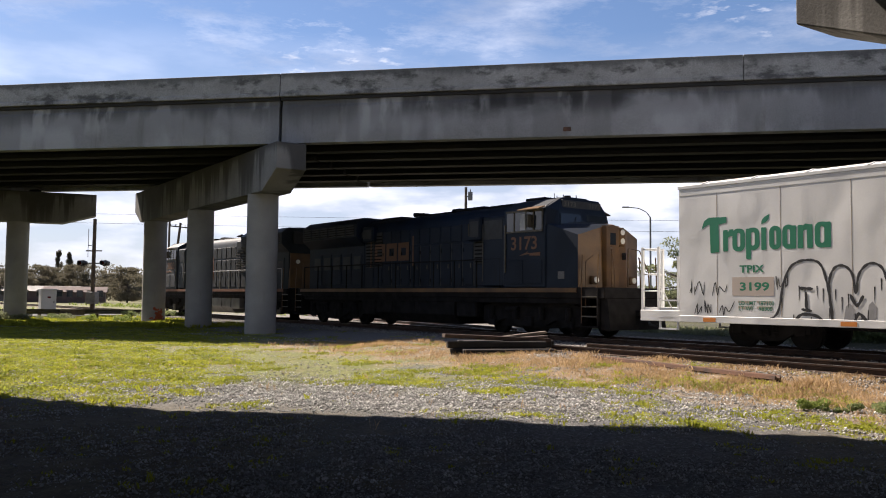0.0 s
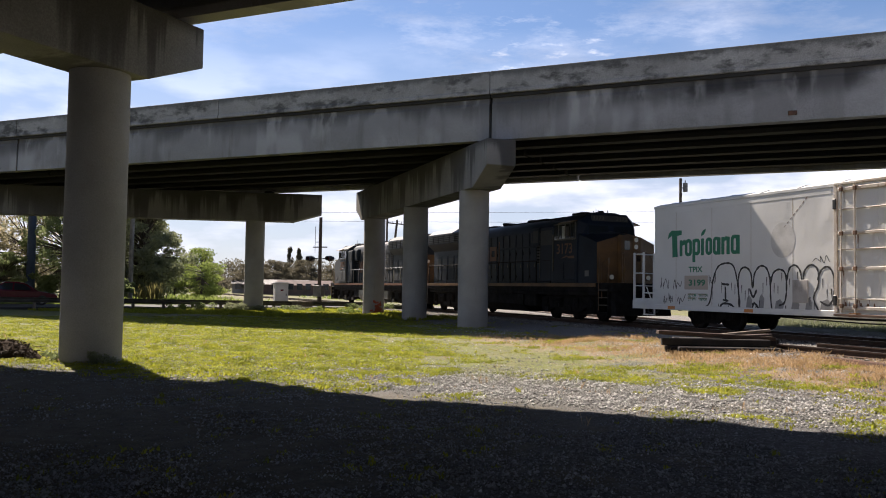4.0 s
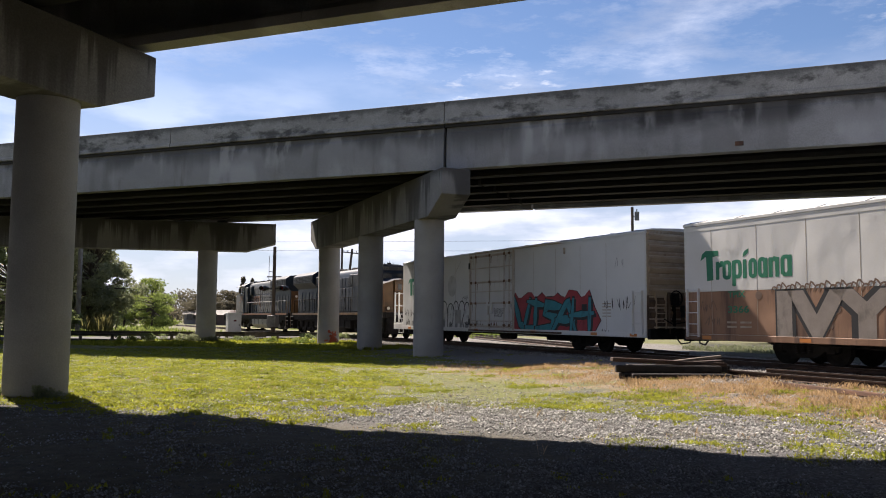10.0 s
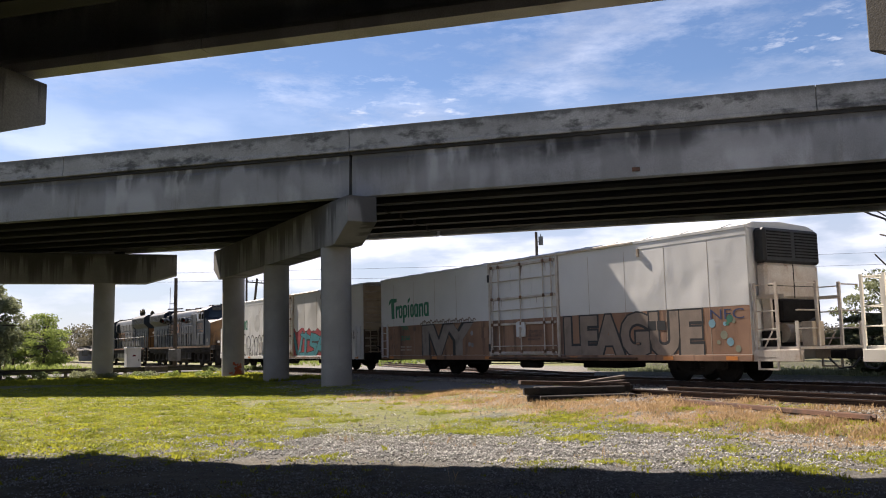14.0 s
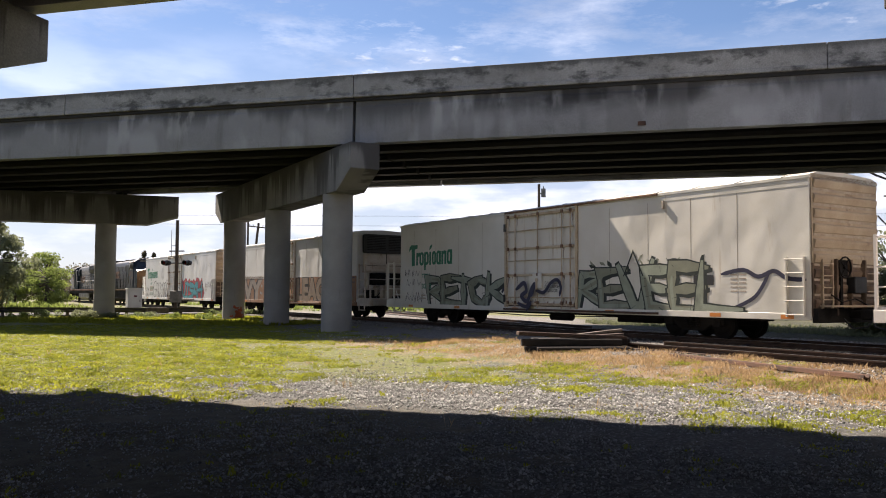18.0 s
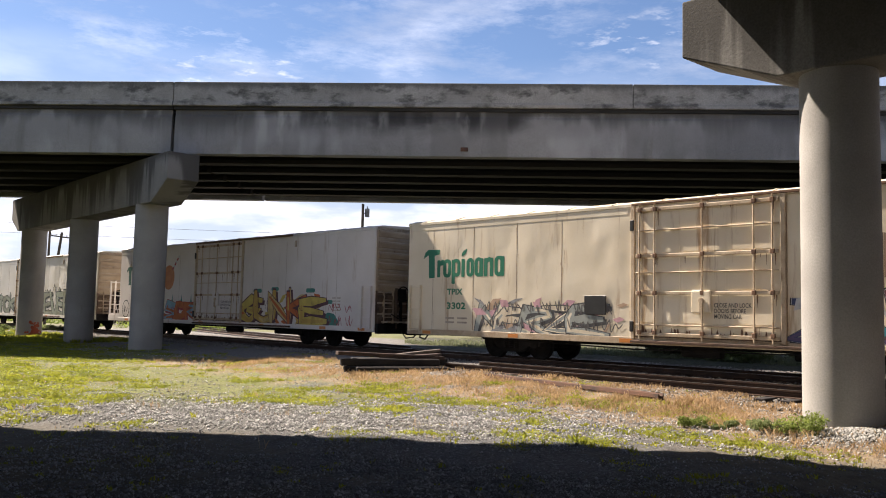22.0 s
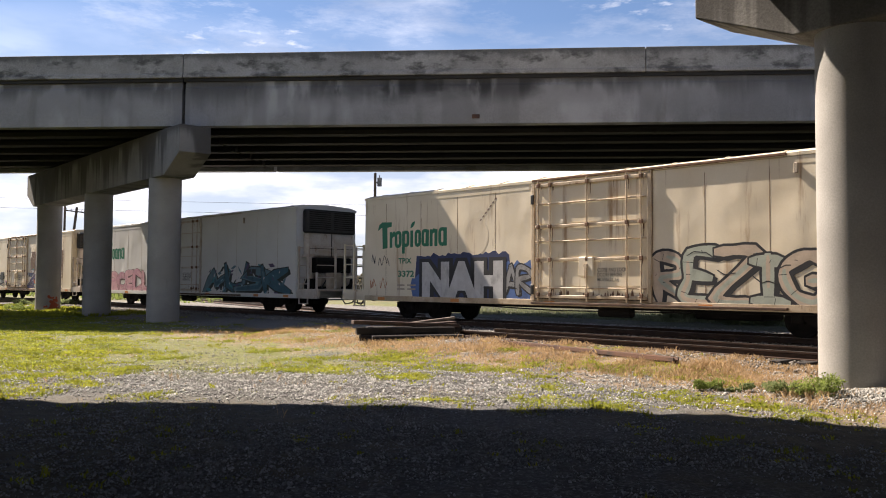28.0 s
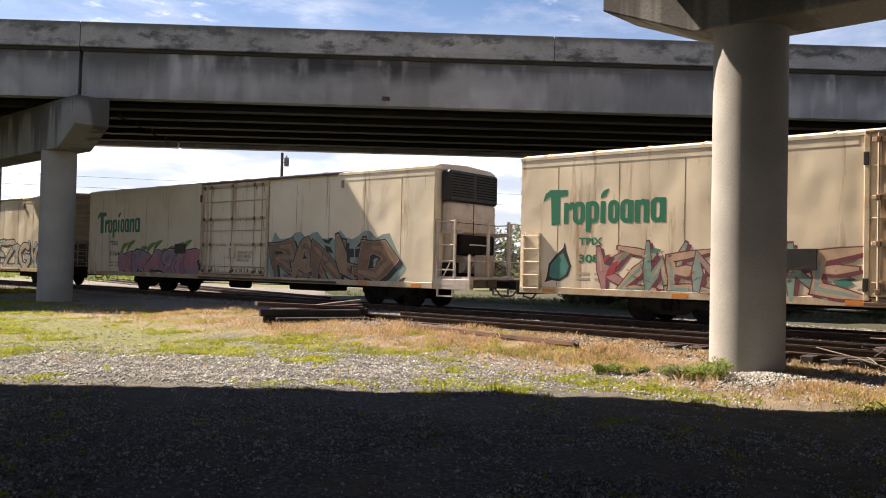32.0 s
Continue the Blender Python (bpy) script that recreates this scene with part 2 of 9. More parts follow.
def old_runs(m):
    """A dark patch under the parapet over the middle span and pale lime runs down the web."""
    n, l = m.node_tree.nodes, m.node_tree.links
    p = n["Principled BSDF"]

    def node(kind, **kw):
        q = n.new("ShaderNode" + kind)
        for k, v in kw.items():
            if k == "op":
                q.operation = v
            else:
                q.inputs[int(k[1:])].default_value = v
        return q

    co, sp = node("TexCoord"), node("SeparateXYZ")
    l.new(co.outputs["Object"], sp.inputs["Vector"])
    col = p.inputs["Base Color"].links[0].from_socket

    def ramp(src, a, b, lo=0.0, hi=1.0):
        r = n.new("ShaderNodeMapRange")
        r.interpolation_type = "SMOOTHSTEP"
        for k, v in zip(("From Min", "From Max", "To Min", "To Max"), (a, b, lo, hi)):
            r.inputs[k].default_value = v
        l.new(src, r.inputs["Value"])
        return r.outputs["Result"]

    def times(a, b):
        q = node("Math", op="MULTIPLY")
        l.new(a, q.inputs[0])
        l.new(b, q.inputs[1])
        return q.outputs["Value"]

    def noise_at(scale, detail=4.0):
        mp, t = node("Mapping"), node("TexNoise")
        mp.inputs["Scale"].default_value = scale
        t.inputs["Scale"].default_value, t.inputs["Detail"].default_value = 1.0, detail
        l.new(co.outputs["Object"], mp.inputs["Vector"])
        l.new(mp.outputs["Vector"], t.inputs["Vector"])
        return t.outputs["Fac"]

    def over(col, fac, c):
        q = n.new("ShaderNodeMix")
        q.data_type = "RGBA"
        q.inputs["B"].default_value = (*c, 1)
        l.new(fac, q.inputs["Factor"])
        l.new(col, q.inputs["A"])
        return q.outputs["Result"]

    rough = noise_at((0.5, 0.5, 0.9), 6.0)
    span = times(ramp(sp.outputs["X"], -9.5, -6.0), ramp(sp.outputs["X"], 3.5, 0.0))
    dark_patch = times(times(span, ramp(rough, 0.34, 0.58)), ramp(sp.outputs["Z"], 8.55, 9.45, 0.05, 0.92))
    col = over(col, dark_patch, (0.030, 0.029, 0.028))
    runs = times(ramp(noise_at((0.62, 0.2, 0.02), 2.0), 0.60, 0.66, 0.0, 0.55), ramp(noise_at((2.0, 2.0, 0.8), 3.0), 0.40, 0.62))
    runs = times(runs, ramp(sp.outputs["Z"], 8.3, 8.9))
    col = over(col, runs, (0.46, 0.455, 0.44))
    patch = times(ramp(noise_at((0.42, 0.2, 0.25), 3.0), 0.50, 0.62, 0.0, 0.55), ramp(sp.outputs["Z"], 9.2, 8.5))
    col = over(col, patch, (0.44, 0.44, 0.445))
    dark_streaks = times(ramp(noise_at((0.75, 0.3, 0.03), 2.0), 0.52, 0.60, 0.0, 0.5), ramp(sp.outputs["Z"], 9.6, 8.1, 0.6, 1.0))
    col = over(col, dark_streaks, (0.17, 0.168, 0.165))
    l.new(col, p.inputs["Base Color"])


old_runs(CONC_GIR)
# near-black concrete: the shade under the decks is put into these two colours
CONC_SHADE = material("deck_soffit_shade", (0.013, 0.0128, 0.0124), (0.009, 0.0088, 0.0086), 0.5, 0.9, 0, 20, 0.2)
SLAB_SHADE = material("deck_slab_shade", (0.034, 0.0335, 0.0325), (0.024, 0.0237, 0.023), 0.5, 0.9, 0, 20, 0.2)
RUST = material("rusty_steel", (0.16, 0.075, 0.04), (0.07, 0.045, 0.035), 3, 0.8, 0.2, 40, 0.3)
RAIL = material("rail_steel", (0.095, 0.056, 0.039), (0.055, 0.037, 0.03), 3, 0.6, 0.6, 40, 0.2)
RAILTOP = material("worn_rail_head", (0.30, 0.28, 0.26), (0.22, 0.19, 0.17), 6, 0.38, 0.9, 60, 0.1)
TIE = material("creosoted_timber", (0.026, 0.02, 0.017), (0.013, 0.011, 0.010), 4, 0.85, 0, 40, 0.4, rnd=0.35)
PLANK = material("grey_weathered_timber", (0.20, 0.16, 0.125), (0.11, 0.09, 0.075), 3, 0.85, 0, 45, 0.4, rnd=0.25)
STEEL_DK = material("dark_grimy_steel", (0.022, 0.020, 0.019), (0.011, 0.010, 0.010), 3, 0.85, 0.0, 50, 0.2, spec=0.12)


# ---- mesh helper ----
class Shape:
    """Collects boxes, tubes and faces, and links them as one mesh object."""

    def __init__(self):
        self.v, self.f = [], []

    def add(self, vs, fs):
        k = len(self.v)
        self.v += [tuple(q) for q in vs]
        self.f += [tuple(i + k for i in q) for q in fs]
        return self

    def box(self, x0, x1, y0, y1, z0, z1, bev=0.0):
        x0, x1, y0, y1, z0, z1 = min(x0, x1), max(x0, x1), min(y0, y1), max(y0, y1), min(z0, z1), max(z0, z1)
        if bev <= 0:
            return self.add([(x, y, z) for z in (z0, z1) for y in (y0, y1) for x in (x0, x1)],
                            [(0, 2, 3, 1), (4, 5, 7, 6), (0, 1, 5, 4), (2, 6, 7, 3), (0, 4, 6, 2), (1, 3, 7, 5)])
        b = min(bev, (x1 - x0) * 0.45, (y1 - y0) * 0.45, (z1 - z0) * 0.45)
        c, h = ((x0 + x1) / 2, (y0 + y1) / 2, (z0 + z1) / 2), ((x1 - x0) / 2, (y1 - y0) / 2, (z1 - z0) / 2)
        vs, idx = [], {}
        for sx in (-1, 1):
            for sy in (-1, 1):
                for sz in (-1, 1):
                    for ax in range(3):
                        s = (sx, sy, sz)
                        idx[(s, ax)] = len(vs)
                        vs.append(tuple(c[i] + s[i] * (h[i] - (0 if i == ax else b)) for i in range(3)))
        fs = []
        for ax in range(3):
            o1, o2 = (ax + 1) % 3, (ax + 2) % 3
            for sg in (-1, 1):
                ring = []
                for p, q in ((-1, -1), (1, -1), (1, 1), (-1, 1)):
                    s = [0, 0, 0]
                    s[ax], s[o1], s[o2] = sg, p, q
                    ring.append(idx[(tuple(s), ax)])
                fs.append(ring if sg > 0 else ring[::-1])
        for ax in range(3):
            o1, o2 = (ax + 1) % 3, (ax + 2) % 3
            for p in (-1, 1):
                for q in (-1, 1):
                    a, d = [0, 0, 0], [0, 0, 0]
                    a[ax], d[ax] = -1, 1
                    a[o1] = d[o1] = p
                    a[o2] = d[o2] = q
                    a, d = tuple(a), tuple(d)
                    ring = [idx[(a, o1)], idx[(d, o1)], idx[(d, o2)], idx[(a, o2)]]
                    fs.append(ring if p * q < 0 else ring[::-1])
        for sx in (-1, 1):
            for sy in (-1, 1):
                for sz in (-1, 1):
                    s = (sx, sy, sz)
                    ring = [idx[(s, 0)], idx[(s, 1)], idx[(s, 2)]]
                    fs.append(ring if sx * sy * sz > 0 else ring[::-1])
        return self.add(vs, fs)

    def tube(self, p, q, r, seg=8, r2=None, cap=True):
        p, q = Vector(p), Vector(q)
        r2 = r if r2 is None else r2
        w = (q - p).normalized()
        a = w.orthogonal().normalized()
        b = w.cross(a)
        vs = [o + (a * math.cos(6.28319 * i / seg) + b * math.sin(6.28319 * i / seg)) * s for o, s in ((p, r), (q, r2)) for i in range(seg)]
        fs = [(i, (i + 1) % seg, seg + (i + 1) % seg, seg + i) for i in range(seg)]
        if cap:
            fs += [tuple(range(seg))[::-1], tuple(range(seg, 2 * seg))]
        return self.add(vs, fs)

    def path(self, pts, r, seg=6):
        """A tube swept along the points, in one piece."""
        pts = [Vector(p) for p in pts]
        vs, n = [], len(pts)
        for i, p in enumerate(pts):
            w = (pts[min(i + 1, n - 1)] - pts[max(i - 1, 0)]).normalized()
            a = w.cross(Vector((0.31, 0.17, 0.93))).normalized()
            b = w.cross(a)
            vs += [p + (a * math.cos(6.28319 * k / seg) + b * math.sin(6.28319 * k / seg)) * r for k in range(seg)]
        fs = [(i * seg + k, i * seg + (k + 1) % seg, (i + 1) * seg + (k + 1) % seg, (i + 1) * seg + k) for i in range(n - 1) for k in range(seg)]
        return self.add(vs, fs + [tuple(range(seg))[::-1], tuple(range((n - 1) * seg, n * seg))])

    def prism(self, outline, axis, lo, hi):
        """A flat outline, in the two axes other than axis, drawn out from lo to hi."""
        k = len(outline)
        put = {"x": lambda p, d: (d, p[0], p[1]), "y": lambda p, d: (p[0], d, p[1]), "z": lambda p, d: (p[0], p[1], d)}[axis]
        vs = [put(p, d) for d in (lo, hi) for p in outline]
        fs = [tuple(range(k))[::-1], tuple(range(k, 2 * k))] + [(i, (i + 1) % k, k + (i + 1) % k, k + i) for i in range(k)]
        return self.add(vs, fs)

    def lathe(self, prof, seg=24, centre=(0, 0)):
        k = len(prof)
        vs = [(centre[0] + r * math.cos(6.28319 * i / seg), centre[1] + r * math.sin(6.28319 * i / seg), z) for i in range(seg) for r, z in prof]
        fs = [(i * k + j, ((i + 1) % seg) * k + j, ((i + 1) % seg) * k + j + 1, i * k + j + 1) for i in range(seg) for j in range(k - 1)]
        fs += [tuple(i * k for i in range(seg))[::-1], tuple(i * k + k - 1 for i in range(seg))]
        return self.add(vs, fs)

    def mesh(self, name, mat, smooth=False):
        me = bpy.data.meshes.new(name)
        me.from_pydata(self.v, [], self.f)
        if mat:
            me.materials.append(mat)
        bm = bmesh.new()
        bm.from_mesh(me)
        bmesh.ops.recalc_face_normals(bm, faces=bm.faces)
        bm.to_mesh(me)
        bm.free()
        if smooth:
            me.polygons.foreach_set("use_smooth", [True] * len(me.polygons))
        return me

    def ob(self, name, mat, parent=None, label="", smooth=False):
        o = new(name, self.mesh(name, mat, smooth))
        o.parent = parent
        return tagged(o, label)


def soft_edges(o, angle=35):
    """Smooth faces, with hard edges past the angle."""
    me = o.data
    bm = bmesh.new()
    bm.from_mesh(me)
    for e in bm.edges:
        e.smooth = len(e.link_faces) == 2 and e.calc_face_angle(0) < radians(angle)
    for f in bm.faces:
        f.smooth = True
    bm.to_mesh(me)
    bm.free()
    return o


def thing(name, m, label, category, group="", kind=""):
    e = new(name)
    e.empty_display_size = 0.3
    e.matrix_world = m
    return tagged(e, label, category, group, kind)


def shared(name, me, parent, m=None, label=""):
    o = new(name, me)
    o.parent = parent
    if m is not None:
        o.matrix_local = m
    return tagged(o, label)


def quick_mesh(name, verts, faces, mat, smooth=False):
    """A mesh from numpy arrays of vertices and of triangles."""
    me = bpy.data.meshes.new(name)
    me.vertices.add(len(verts))
    me.vertices.foreach_set("co", np.asarray(verts, np.float32).ravel())
    me.loops.add(faces.size)
    me.loops.foreach_set("vertex_index", faces.astype(np.int32).ravel())
    me.polygons.add(len(faces))
    me.polygons.foreach_set("loop_start", np.arange(0, faces.size, faces.shape[1], dtype=np.int32))
    me.polygons.foreach_set("loop_total", np.full(len(faces), faces.shape[1], np.int32))
    me.update(calc_edges=True)
    me.materials.append(mat)
    if smooth:
        me.polygons.foreach_set("use_smooth", [True] * len(faces))
    return me


# ---- plan: the bridges' frame (x along the decks, y away) and the tracks' frame (x the way the train goes, y to the near side) ----
DECK = pose(0, 0, 0, 0, 0, -10.6)
TH = radians(37.91)
TRACK0 = Vector((7.50, 23.35, 0)) + 1.6 * Vector((math.cos(TH), math.sin(TH), 0))
TRACK = Matrix.Translation(TRACK0) @ pose(0, 0, 0, 0, 0, 127.91)
RAIL_Z = 0.354


def step(a, b, v):
    k = np.clip((v - a) / (b - a), 0, 1)
    return k * k * (3 - 2 * k)


TI = TRACK.inverted()


def track_uv(x, y):
    return TI[0][0] * x + TI[0][1] * y + TI[0][3], TI[1][0] * x + TI[1][1] * y + TI[1][3]


def ground_z(x, y):
    """Height of the ground: the track stands on a low bank, and the yard falls a little towards its far corner."""
    u, v = track_uv(x, y)
    edge = 6.8 - 4.2 * step(7, 13, u)
    bank = 0.17 * (1 - step(edge, edge + 3.2, v)) * step(-24, -17, v)
    dip = -0.16 * step(3, 8, x) * (1 - step(13, 17, y))
    return bank + dip


def bumps(x, y):
    return 0.018 * np.sin(1.9 * x + 0.7 * y) * np.sin(1.3 * y - 0.4 * x) + 0.012 * np.sin(4.1 * x + 1.3) * np.sin(3.7 * y) + 0.011 * np.sin(7.3 * x + 2.1 * y) * np.sin(6.1 * y - 2.9 * x + 1.0) + 0.008 * np.sin(12.7 * x - 3.0 * y) * np.sin(11.3 * y + 2.0 * x)


def ground_material():
    m = bpy.data.materials.new("yard_ground")
    m.use_nodes = True
    n, l = m.node_tree.nodes, m.node_tree.links
    p = n["Principled BSDF"]
    p.inputs["Roughness"].default_value = 0.95
    geo = n.new("ShaderNodeNewGeometry")
    pos = geo.outputs["Position"]

    def noise_of(scale, detail=5.0, rough=0.6):
        t = n.new("ShaderNodeTexNoise")
        t.inputs["Scale"].default_value, t.inputs["Detail"].default_value, t.inputs["Roughness"].default_value = scale, detail, rough
        l.new(pos, t.inputs["Vector"])
        return t.outputs["Fac"]

    def dot(vec, off=0.0):
        d, a = n.new("ShaderNodeVectorMath"), n.new("ShaderNodeMath")
        d.operation, a.operation = "DOT_PRODUCT", "ADD"
        d.inputs[1].default_value = vec
        a.inputs[1].default_value = off
        l.new(pos, d.inputs[0])
        l.new(d.outputs["Value"], a.inputs[0])
        return a.outputs["Value"]

    def op(kind, a, b):
        q = n.new("ShaderNodeMath")
        q.operation = kind
        for i, v in enumerate((a, b)):
            if isinstance(v, (int, float)):
                q.inputs[i].default_value = v
            else:
                l.new(v, q.inputs[i])
        return q.outputs["Value"]

    def smooth(v, a, b):
        r = n.new("ShaderNodeMapRange")
        r.interpolation_type = "SMOOTHSTEP"
        r.inputs["From Min"].default_value, r.inputs["From Max"].default_value = a, b
        l.new(v, r.inputs["Value"])
        return r.outputs["Result"]

    def mix(fac, a, b, blend="MIX"):
        q = n.new("ShaderNodeMix")
        q.data_type, q.blend_type = "RGBA", blend
        if isinstance(fac, float):
            q.inputs["Factor"].default_value = fac
        else:
            l.new(fac, q.inputs["Factor"])
        for k, v in (("A", a), ("B", b)):
            if isinstance(v, tuple):
                q.inputs[k].default_value = (*v, 1)
            else:
                l.new(v, q.inputs[k])
        return q.outputs["Result"]

    big, mid, small, tiny = noise_of(0.22, 4), noise_of(0.9, 6, 0.65), noise_of(5, 6, 0.7), noise_of(38, 4, 0.7)
    u, v = track_uv(0, 0)
    along, across = dot((TI[0][0], TI[0][1], 0), TI[0][3]), dot((TI[1][0], TI[1][1], 0), TI[1][3])
    away, side = dot((math.sin(radians(10.6)), math.cos(radians(10.6)), 0)), dot((math.cos(radians(10.6)), -math.sin(radians(10.6)), 0))
    vor = n.new("ShaderNodeTexVoronoi")
    vor.inputs["Scale"].default_value = 17
    l.new(pos, vor.inputs["Vector"])
    # gravel colour darkens between the cells, the shade between stones put into it
    stone = mix(smooth(tiny, 0.3, 0.7), (0.09, 0.09, 0.09), (0.29, 0.29, 0.29))
    stone = mix(smooth(vor.outputs["Distance"], 0.25, 0.62), stone, mix(0.8, stone, (0.08, 0.077, 0.073)))
    earth = mix(smooth(small, 0.35, 0.65), (0.135, 0.112, 0.082), (0.235, 0.197, 0.147))
    base = mix(smooth(op("ADD", op("ADD", mid, op("MULTIPLY", smooth(side, 1.5, 5.5), 0.22)), op("MULTIPLY", big, 0.5)), 0.78, 1.0), stone, earth)
    # green to the far left of the yard, gravel in a broad patch, straw along the track bank
    left = op("MULTIPLY", op("ADD", side, 1.5), -0.075)
    green = smooth(op("ADD", op("ADD", mid, left), op("MULTIPLY", big, 0.35)), 0.67, 0.87)
    green = op("MAXIMUM", green, op("MULTIPLY", smooth(away, 18.0, 22.0), op("MULTIPLY", smooth(across, 6.0, 9.0), 0.9)))
    nearer = smooth(away, 13.4, 16.2)
    green = op("MULTIPLY", green, op("ADD", 0.03, op("MULTIPLY", nearer, 0.97)))
    grass = mix(smooth(small, 0.35, 0.68), (0.12, 0.14, 0.025), (0.25, 0.26, 0.05))
    grass = mix(op("MULTIPLY", smooth(op("ADD", op("MULTIPLY", mid, 0.6), op("MULTIPLY", small, 0.4)), 0.46, 0.60), 0.6), grass, mix(smooth(tiny, 0.35, 0.65), (0.15, 0.125, 0.065), (0.29, 0.25, 0.13)))
    base = mix(green, base, grass)
    bank = op("MULTIPLY", smooth(across, 5.4, 6.4), op("SUBTRACT", 1.0, smooth(across, 8.8, 11.5)))
    bank = op("MULTIPLY", bank, op("SUBTRACT", 1.0, smooth(along, 12.0, 17.0)))
    straw = mix(smooth(small, 0.35, 0.65), (0.25, 0.18, 0.11), (0.38, 0.29, 0.185))
    base = mix(op("MULTIPLY", bank, smooth(mid, 0.38, 0.56)), base, straw)
    bed = op("MULTIPLY", op("SUBTRACT", 1.0, smooth(across, 5.6, 6.4)), smooth(across, -16.0, -12.0))
    base = mix(bed, base, mix(smooth(tiny, 0.3, 0.7), (0.13, 0.12, 0.11), (0.34, 0.32, 0.29)))
    off = op("ABSOLUTE", op("ADD", side, 0.3), 0.0)
    worn = op("MULTIPLY", smooth(op("ADD", off, op("MULTIPLY", mid, 5.0)), 3.6, 6.4), op("SUBTRACT", 1.0, smooth(away, 10.5, 12.5)))
    base = mix(op("MULTIPLY", worn, 0.85), base, mix(smooth(small, 0.35, 0.65), (0.085, 0.072, 0.045), (0.17, 0.15, 0.09)))
    # weedy dark soil beyond the track, its colour also holding the overpass's shadow
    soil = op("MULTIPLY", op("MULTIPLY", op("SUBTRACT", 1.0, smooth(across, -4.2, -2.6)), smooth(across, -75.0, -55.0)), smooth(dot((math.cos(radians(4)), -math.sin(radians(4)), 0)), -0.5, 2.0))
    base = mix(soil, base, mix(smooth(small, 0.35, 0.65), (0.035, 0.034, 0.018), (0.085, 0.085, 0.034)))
    base = mix(0.6, base, mix(smooth(tiny, 0.3, 0.7), (0.38, 0.38, 0.38), (1.12, 1.12, 1.12)), "MULTIPLY")
    far = smooth(away, 55.0, 75.0)
    field = mix(smooth(mid, 0.4, 0.6), (0.11, 0.13, 0.035), (0.19, 0.165, 0.07))
    base = mix(far, base, field)
    base = mix(1.0, base, (0.77, 0.77, 0.77), "MULTIPLY")
    l.new(base, p.inputs["Base Color"])
    bp = n.new("ShaderNodeBump")
    bp.inputs["Strength"].default_value, bp.inputs["Distance"].default_value = 0.7, 0.03
    l.new(op("ADD", tiny, op("MULTIPLY", small, 0.8)), bp.inputs["Height"])
    l.new(bp.outputs["Normal"], p.inputs["Normal"])
    return m


def build_ground():
    xs = np.concatenate([[-3000, -900, -300, -140], np.arange(-90, -18, 0.6), np.arange(-18, 15, 0.16), np.arange(15, 60.1, 0.6), [100, 300, 900, 3000]])
    ys = np.concatenate([[-3000, -900, -200, -60], np.arange(-15, 4, 0.6), np.arange(4, 27, 0.16), np.arange(27, 110.1, 0.6), [150, 300, 900, 3000]])
    X, Y = np.meshgrid(xs, ys, indexing="ij")
    Z = ground_z(X, Y) + bumps(X, Y) * (np.hypot(X, Y) < 60)
    verts = np.stack([X, Y, Z], -1).reshape(-1, 3)
    a, b = len(xs), len(ys)
    i = (np.arange(a - 1)[:, None] * b + np.arange(b - 1)[None, :]).ravel()
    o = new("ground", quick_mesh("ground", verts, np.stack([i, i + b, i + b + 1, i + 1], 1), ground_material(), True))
    tagged(o, "gravel and dry earth yard with patchy green grass and straw", "ground", kind="structure")


build_ground()


# ---- bridges ----
def column(x, y, r, top, parent, base=-0.3):
    s = Shape().lathe([(r, base), (r, 0.6), (r, 3.2), (r, top)], 48, (0, 0))
    o = s.ob("column", CONC_COL, parent, smooth=True)
    soft_edges(o, 40)
    o.location = (x, y, 0)
    return o


def cap_beam(parent, p, q, width, z0, z1, ends, mat=CONC):
    """A beam from p to q with the undersides of its two ends cut away slantwise: ends = (length, rise) for each."""
    p, q = Vector((*p, 0)), Vector((*q, 0))
    d = (q - p).length
    (la, ra), (lb, rb) = ends
    o = Shape().prism([(0, z0 + ra), (la, z0), (d - lb, z0), (d, z0 + rb), (d, z1), (0, z1)], "y", -width / 2, width / 2).ob("cap_beam", mat, parent)
    w = (q - p).normalized()
    o.matrix_local = Matrix.Translation(p) @ Matrix.Rotation(math.atan2(w.y, w.x), 4, "Z")
    bv = o.modifiers.new("edge", "BEVEL")
    bv.width, bv.segments, bv.limit_method = 0.03, 2, "ANGLE"
    return o


